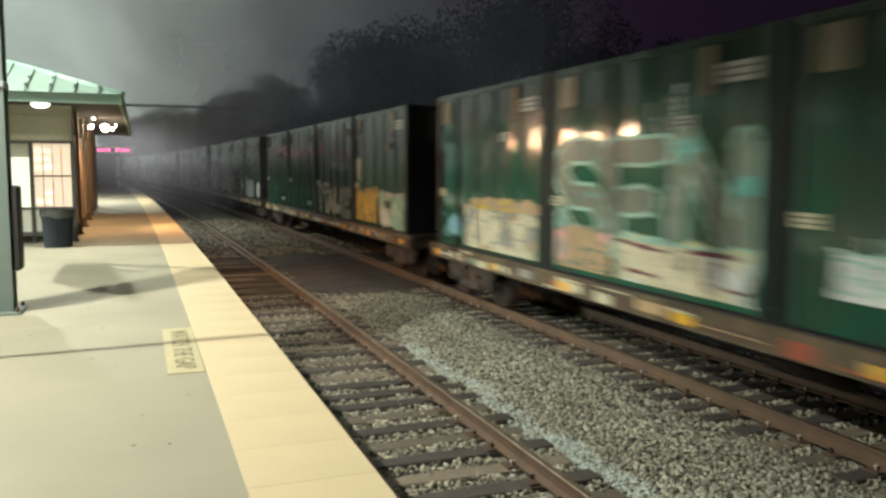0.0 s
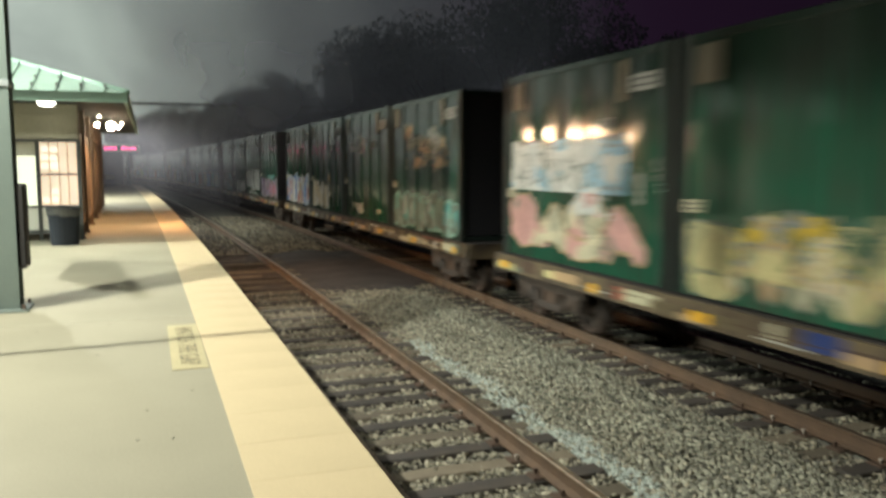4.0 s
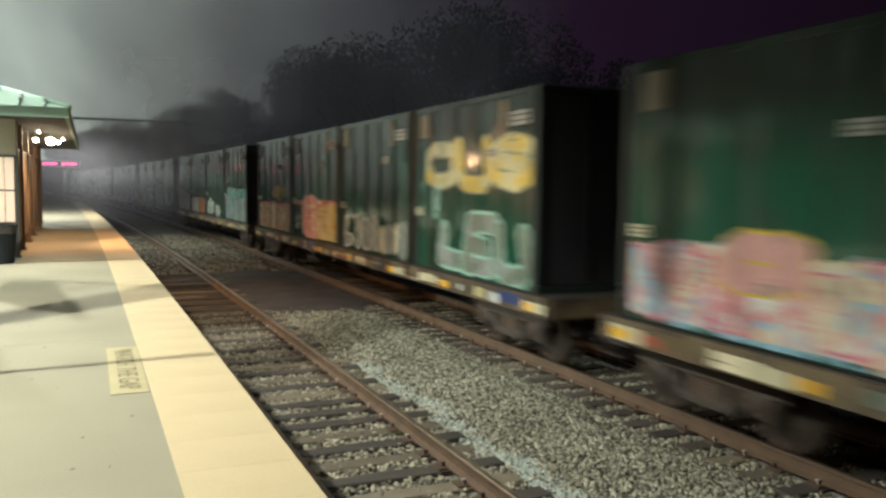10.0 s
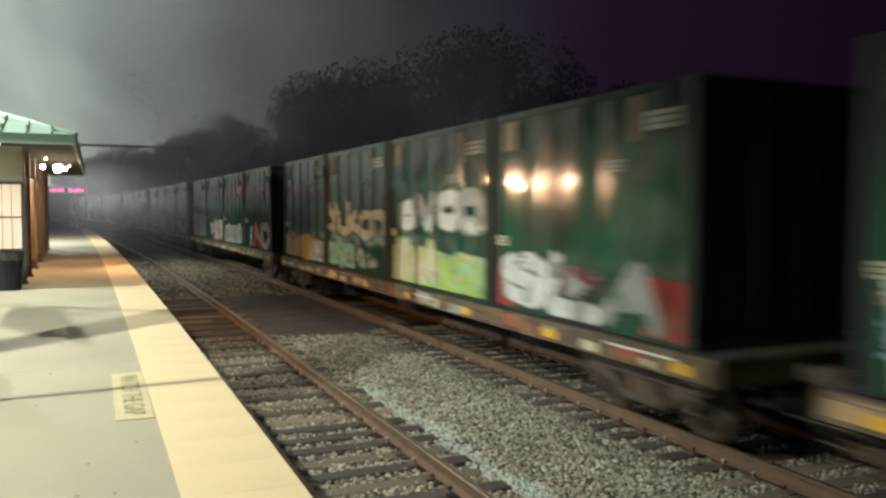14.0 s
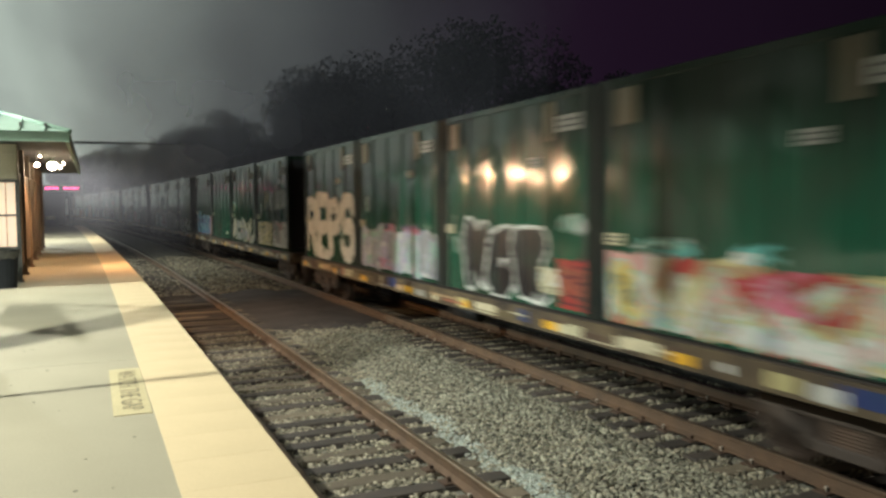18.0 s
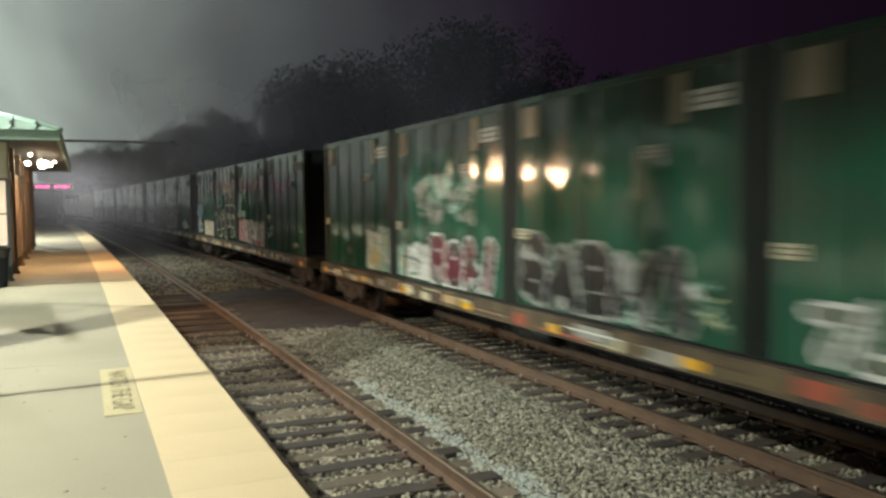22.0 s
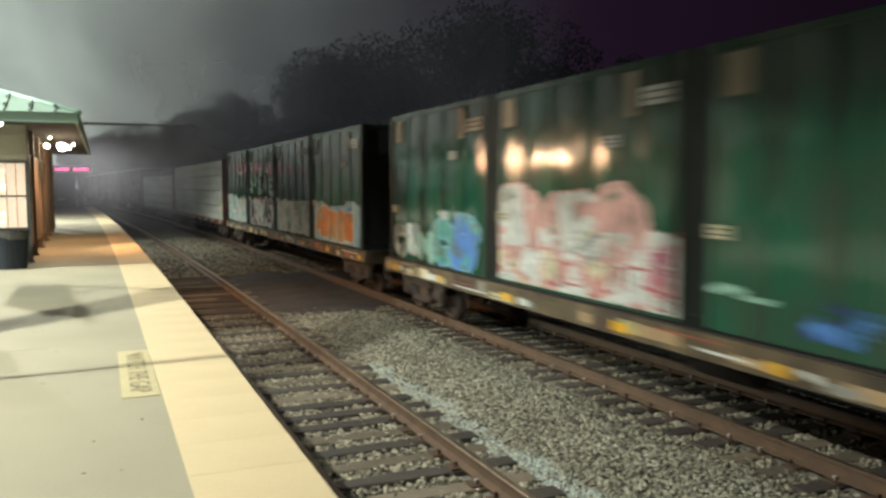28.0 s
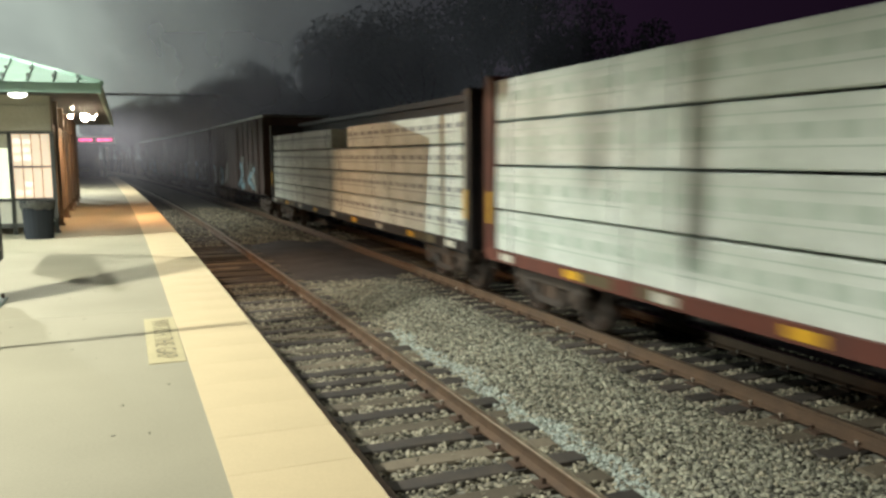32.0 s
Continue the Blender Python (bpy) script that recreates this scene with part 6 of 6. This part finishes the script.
         [("bubble", 0.0, 0.96, 0.08, 0.95, ["cream", "grey", "dull"], "dull", "ACSNU", 0.15), ("haze", 0.3, 0.9, 0.08, 0.6, ["pink", "grey", "lilac"], "grey"), ("haze", 0.0, 0.14, 1.1, 1.8, ["cream", "mint"], "grey")], [],
         [("block", 0.0, 0.99, 0.05, 0.95, ["pink", "hotpink", "pink"], "red"), ("bubble", 0.12, 0.26, 0.8, 1.1, ["pink"], "hotpink", "O", 0.3), ("wild", 0.03, 0.88, 0.08, 1.0, ["blue", "teal", "navy", "sky", "purple"], "sky", "KMBRA")]],
    11: [[("outline", 0.08, 0.36, 0.1, 0.68, ["dull", "black"], "white", "TL", 0.10), ("outline", 0.50, 0.92, 0.1, 0.66, ["dull", "black"], "white", "FZ", 0.10)],
         [("haze", 0.0, 0.98, 0.02, 0.3, ["mint", "white"], "mint"), ("outline", 0.02, 0.88, 0.1, 1.0, ["black", "black", "grey"], "grey", "SABMI", 0.15), ("haze", 0.8, 0.98, 0.1, 0.8, ["paleyellow", "mint", "white"], "mint")],
         [("haze", 0.05, 0.98, 1.0, 2.2, ["mint", "grey", "dull"], "mint"), ("block", 0.0, 0.4, 0.06, 0.75, ["white", "mint", "cream"], "dull"), ("outline", 0.38, 0.97, 0.06, 0.95, ["wine", "dull", "black"], "white", "RSAI")],
         [("block", 0.68, 0.99, 0.05, 0.9, ["white", "mint", "paleyellow"], "mint"), ("haze", 0.68, 0.82, 0.1, 0.6, ["yellow", "paleyellow"], "yellow"), ("haze", 0.36, 0.5, 0.25, 0.55, ["wine", "brick"], "wine")]],
    12: [[("drip", 0.02, 0.14, 0.15, 1.0, ["white", "mint"], "white")],
         [("block", 0.0, 0.36, 0.08, 0.92, ["pink", "white", "pink"], "red"), ("wild", 0.34, 0.99, 0.05, 0.85, ["white", "grey", "dull", "white"], "brick", "IEVAB"), ("haze", 0.3, 0.99, 0.02, 0.25, ["red", "wine", "white"], "red"), ("bubble", 0.02, 0.13, 0.95, 1.9, ["mint", "white"], "mint", "E"), ("bubble", 0.15, 0.28, 1.05, 1.35, ["white"], "mint", "Z"), ("haze", 0.15, 0.32, 1.6, 2.2, ["grey", "white"], "mint")],
         [("outline", 0.0, 1.0, 0.08, 1.35, ["black", "black", "dull"], "cream", "AHFR", 0.14), ("drip", 0.1, 0.8, 1.4, 2.7, ["grey", "cream"], "grey"), ("haze", 0.55, 0.72, 0.9, 1.2, ["cream", "paleyellow"], "cream")],
         [("bubble", 0.02, 0.3, 0.9, 1.6, ["sky", "blue"], "sky", "OS", 0.26), ("haze", 0.03, 0.28, 0.88, 1.55, ["sky", "blue", "white"], "sky"), ("block", 0.02, 0.22, 0.12, 0.8, ["white", "sky"], "dull"), ("tag", 0.22, 0.33, 0.25, 0.6, ["white", "mint"], "white"), ("block", 0.42, 0.96, 0.05, 0.75, ["cream", "white", "pink"], "pink")]],
    13: [[("bubble", 0.36, 0.72, 0.15, 0.6, ["white", "mint"], "dull", "EES")], [("outline", 0.05, 0.85, 0.1, 0.85, ["wine", "dull", "purple"], "white"), ("tag", 0.3, 0.9, 1.5, 2.0, ["red", "wine"], "red")],
         [("drip", 0.05, 0.95, 0.4, 2.5, ["grey", "white", "cream"], "grey"), ("haze", 0.3, 0.9, 0.1, 1.0, ["cream", "grey"], "grey")], [("bubble", 0.1, 0.8, 0.1, 0.95, ["white", "mint", "cream"], "dull")]],
    14: [[("block", 0.03, 0.98, 0.05, 0.95, ["cream", "white", "pink"], "pink"), ("bubble", 0.05, 0.95, 0.1, 1.0, ["white", "cream"], "pink", "CEES")], [("haze", 0.25, 0.55, 0.05, 0.6, ["blue", "navy"], "blue"), ("tag", 0.03, 0.2, 0.4, 0.6, ["mint"], "mint")],
         [("block", 0.0, 0.99, 0.05, 1.05, ["white", "pink", "cream"], "red"), ("bubble", 0.02, 0.85, 0.6, 1.55, ["white", "pink"], "pink", "ENBD", 0.24), ("haze", 0.85, 1, 0.05, 1.1, ["pink", "hotpink"], "pink"), ("haze", 0.3, 0.9, 0.4, 1.1, ["cream", "grey", "white"], "white")],
         [("bubble", 0.02, 0.48, 0.08, 0.8, ["white", "grey", "mint"], "dull", "CEN"), ("bubble", 0.5, 0.92, 0.05, 1.0, ["teal", "blue", "dull"], "sky", "OB", 0.17), ("haze", 0.45, 0.85, 0.9, 1.15, ["mint", "white"], "mint")]],
    15: [[("block", 0.0, 0.99, 0.04, 0.62, ["sky", "sky", "blue"], "sky"), ("bubble", 0.0, 0.97, 0.1, 1.05, ["sky"], "sky", "OSO", 0.26), ("bubble", 0.04, 0.86, 0.12, 0.98, ["tan", "orange", "tan"], "white", "ABRSE", 0.18), ("haze", 0.3, 0.98, 0.85, 1.08, ["sky", "blue"], "sky")],
         [("wild", 0.02, 0.98, 0.06, 1.1, ["white", "mint", "white", "grey"], "white"), ("haze", 0.5, 0.9, 0.1, 0.5, ["sky", "paleyellow", "white"], "white")],
         [("haze", 0.0, 1, 0.75, 1.25, ["brick", "wine", "red"], "red"), ("wild", 0.02, 0.98, 0.06, 1.05, ["white", "grey", "wine", "white", "black"], "white", "LENAS"), ("bubble", 0.05, 0.14, 1.3, 2.05, ["mint", "dull"], "mint", "S", 0.09), ("bubble", 0.22, 0.31, 1.6, 2.05, ["mint", "grey"], "mint", "D", 0.12), ("bubble", 0.41, 0.52, 1.2, 2.1, ["mint", "grey"], "mint", "E", 0.11), ("bubble", 0.60, 0.74, 1.3, 2.0, ["dull", "mint"], "grey", "A", 0.10), ("bubble", 0.82, 0.97, 1.2, 1.9, ["mint", "grey"], "grey", "E", 0.10)],
         [("haze", 0.0, 0.95, 0.05, 0.8, ["sky", "white", "mint", "tan"], "sky"), ("wild", 0.0, 0.93, 0.05, 1.05, ["white", "mint", "sky", "white", "tan"], "white", "ECASI"), ("bubble", 0.02, 0.5, 0.5, 1.2, ["white", "mint"], "white", "ES", 0.13), ("haze", 0.6, 0.9, 0.85, 1.25, ["white", "mint"], "white")]],
}


def centerbeam(front, rear, colour, tan_at, seed, frame_label):
    """Lumber on a centre-beam flatcar between bulkheads; front and rear are places along the train."""
    rnd = random.Random(seed)
    h = (rear - front) / 2
    car = ride(thing("lumber_flatcar", frame_label, "railway wagon", group="lumber flatcars"), (front + rear) / 2)
    top = 3.98 if seed == 1 else 3.86
    for sy in (-1, 1):
        bm = fresh()
        box(bm, -1.36, 1.36, sy * h - sy * 0.16, sy * h, 0.86, top, bevel=0.02)
        bk = part("bulkhead", bm, colour, car, "steel end bulkhead")
        for x in (-1.3, -0.65, 0, 0.65, 1.3):
            boxpart("stiffener", (x - 0.06, x + 0.06, sy * h, sy * (h + 0.10), 0.9, top), colour, bk)
        boxpart("reflector_strip", (-1.372, -1.364, sy * h - sy * 0.14, sy * h - sy * 0.02, 1.45, 2.0), YELLOW, bk, "yellow reflector strip")
        coupler(car, sy * h, sy)
        truck(car, sy * (h - 1.7))
    for sx in (-1, 1):
        bm = fresh()
        box(bm, sx * 1.30, sx * 1.38, -h, h, 0.82, 1.02)
        sill = part("side_sill", bm, colour, car, "painted side sill")
        for i in range(9):
            y = -h + 0.8 + i * (2 * h - 1.6) / 8
            boxpart("reflector_strip", (sx * 1.381, sx * 1.387, y - 0.22, y + 0.22, 0.86, 0.98), YELLOW if i % 2 else WHITE_TAPE, sill, "reflector strip")
        for i in range(5):
            y = rnd.uniform(-h + 1, h - 1)
            boxpart("stencil_panel", (sx * 1.3805, sx * 1.384, y - 0.4, y + 0.4, 0.85, 1.0), TAN_PATCH, sill, "faded stencil panel")
    boxpart("deck", (-1.3, 1.3, -h, h, 0.9, 0.98), DECK, car)
    boxpart("center_sill", (-0.3, 0.3, -h, h, 0.5, 0.9), BLACK_STEEL, car)
    boxpart("center_beam", (-0.07, 0.07, -h + 0.2, h - 0.2, 0.98, top - 0.05), colour, car)
    boxpart("top_chord", (-0.25, 0.25, -h + 0.16, h - 0.16, top - 0.06, top + 0.08), colour, car)
    # bundles: four tiers, four lengths on the platform side
    zs = (1.0, 1.72, 2.47, 3.21, 3.93) if seed == 1 else (1.0, 1.62, 2.24, 2.86, 3.47)
    ls = [(-h + 0.22) + i * (2 * h - 0.44) / 4 for i in range(5)]
    for tier in range(4):
        cuts = ls if tier % 2 == 0 else [ls[0], ls[1] + 0.35, ls[2] - 0.2, ls[3] + 0.3, ls[4]]
        for i in range(4):
            y0, y1 = cuts[i] + 0.012, cuts[i + 1] - 0.012
            if (seed, tier) == (2, 3) and i in (1, 2):
                y0, y1 = (y0, y1 - 1.2) if i == 1 else (y0 + 0.5, y1)
            tan = tan_at[0] < (y0 + y1) / 2 < tan_at[1]
            for sx in (-1, 1):
                x0, x1 = sorted((sx * 0.1, sx * (1.30 + rnd.uniform(-0.012, 0.012))))
                b = ride(tagged(new("wrapped_lumber", done("wrapped_lumber", box(fresh(), x0, x1, y0 - 0, y1, 0, zs[tier + 1] - zs[tier] - 0.035, bevel=0.02), WRAP_TAN if tan else WRAP)), "tan wrapped lumber bundle" if tan else "white wrapped lumber bundle strapped on the flatcar", "lumber", "wrapped lumber bundles"), (front + rear) / 2, zs[tier])
                if sx < 0:
                    n = max(3, int((y1 - y0) / 0.5))
                    dark = seed == 2
                    for k in range(n):
                        yy = y0 + (k + 0.5) * (y1 - y0) / n
                        w = (y1 - y0) / n * 0.62
                        part("wrap_print", box(fresh(), x0 - 0.003, x0 - 0.0005, yy - w / 2, yy + w / 2, 0.3, 0.3 + (0.1 if dark else 0.16)), WRAP_GREY if dark else WRAP_PRINT, b, "faded printed marks on the wrap")
                    for zz in (0.22, 0.56):
                        part("print_line", box(fresh(), x0 - 0.003, x0 - 0.0005, y0 + rnd.uniform(0.05, 0.4), y1 - rnd.uniform(0.05, 0.4), zz, zz + 0.018), WRAP_GREY if dark else WRAP_PRINT, b, "faded printed line on the wrap")
                    part("strap", box(fresh(), x0 - 0.005, x0 - 0.0005, y0 + 0.6, y0 + 0.63, 0.0, zs[tier + 1] - zs[tier] - 0.04), STRAP, b)
                    part("strap", box(fresh(), x0 - 0.005, x0 - 0.0005, y1 - 0.6, y1 - 0.57, 0.0, zs[tier + 1] - zs[tier] - 0.04), STRAP, b)
    return car


def boxcar(front, length, seed):
    rnd = random.Random(seed)
    h = length / 2
    car = ride(thing("boxcar", "brown steel boxcar with faded graffiti", "railway wagon", group="brown boxcars"), front + h)
    bm = fresh()
    box(bm, -1.42, 1.42, -h, h, 1.0, 4.25, bevel=0.03)
    part("body", bm, BROWN_CAR, car)
    n = 13
    for i in range(n + 1):
        y = -h + 0.04 + i * (2 * h - 0.08) / n
        boxpart("side_post", (-1.47, -1.42, y - 0.04, y + 0.04, 1.02, 4.2), BROWN_CAR, car)
    boxpart("door", (-1.50, -1.43, -1.5, 1.5, 1.1, 4.0), BROWN_CAR, car, "sliding door")
    part("roof", box(fresh(), -1.45, 1.45, -h, h, 4.25, 4.36, bevel=0.04), GALV, car, "grey metal roof")
    boxpart("center_sill", (-0.3, 0.3, -h, h, 0.6, 1.0), BLACK_STEEL, car)
    for sy in (-1, 1):
        coupler(car, sy * h, sy)
        truck(car, sy * (h - 1.7))
    lay = Layers(-1.475)
    paint_piece_at(lay, rnd, h, rnd.choice([["pink", "grey", "tan"], ["grey", "white", "sky"]]))
    part("graffiti", lay.mesh(), None, car, "faded graffiti letters")
    return car


def paint_piece_at(lay, rnd, h, fills):
    lim = (-h, h, 1.05, 4.1)
    y = h - 0.5
    while y > -h + 2:
        w = rnd.uniform(1.0, 2.4)
        tall = rnd.uniform(0.8, 1.4)
        for st in skeleton_letter(rnd, y, y - w, 1.15, 1.15 + tall), skeleton_letter(rnd, y - w * 0.5, y - w, 1.15, 1.15 + tall):
            for s in st:
                lay.stroke(s, 0.12, rnd.choice(fills), lim)
        lay.n += 1
        y -= w + rnd.uniform(0.1, 1.2)


def build_train():
    cars, box0 = [flatcar(7), flatcar(17), flatcar(27), flatcar(37)], container()
    first, used = True, set()
    for n, sides in PAINT.items():
        s0 = LEAD + n * PITCH
        k = (n * 7 + 8) % 4
        car = copy_thing(cars[k], Matrix()) if k in used else cars[k]
        used.add(k)
        ride(car, s0 + PITCH / 2)
        for j, pieces in enumerate(sides):
            c = box0 if first else copy_thing(box0, Matrix())
            first = False
            s = s0 + 0.95 + STEP * (j + 0.5)
            ride(c, s, DECK_Z)
            if pieces:
                tagged(c, "dark green container with graffiti in " + " and ".join(list(dict.fromkeys({"paleyellow": "pale yellow", "hotpink": "pink", "sky": "light blue", "dull": "dark green", "brick": "brick red", "wine": "dark red"}.get(f, f) for f in pieces[0][5]))[:2]))
                for ch in [o for o in c.children if o.name.startswith("warning_plate")]:
                    # painted over where a piece covers the low plate
                    if any(p[0] != "haze" and p[1] < 0.8 < p[2] and p[3] < 0.3 < p[4] for p in pieces):
                        for o in (*ch.children, ch):
                            bpy.data.objects.remove(o)
                canvas = Canvas(n * 10 + j + 500)
                for p in pieces:
                    canvas.paint(*p)
                made.append((c, canvas))
            else:
                tagged(c, "tall plain dark green steel freight container")
    for c, canvas in made:
        for me, loose in canvas.meshes():
            ob = part("paint_spatter" if loose else "graffiti", me, None, c, "spray painted marks" if loose else "spray painted graffiti")
            if loose:
                tagged(ob, kind="stuff")


made = []
build_train()
centerbeam(362.75, 381.35, RED_STEEL, (99.0, 99.0), 1, "oxide red centre-beam flatcar loaded with wrapped lumber")
centerbeam(382.25, 401.55, BLACK_STEEL, (99.0, 99.0), 2, "black centre-beam flatcar loaded with wrapped lumber")
for i_, f_ in enumerate((402.6, 419.6, 436.6, 453.6)):
    boxcar(f_, 16.0, 60 + i_)


def motions():
    for ob, s, z in MOVERS:
        walk(ob, [(t, on_track(s - travelled(t), z)) for t in range(33)])


motions()
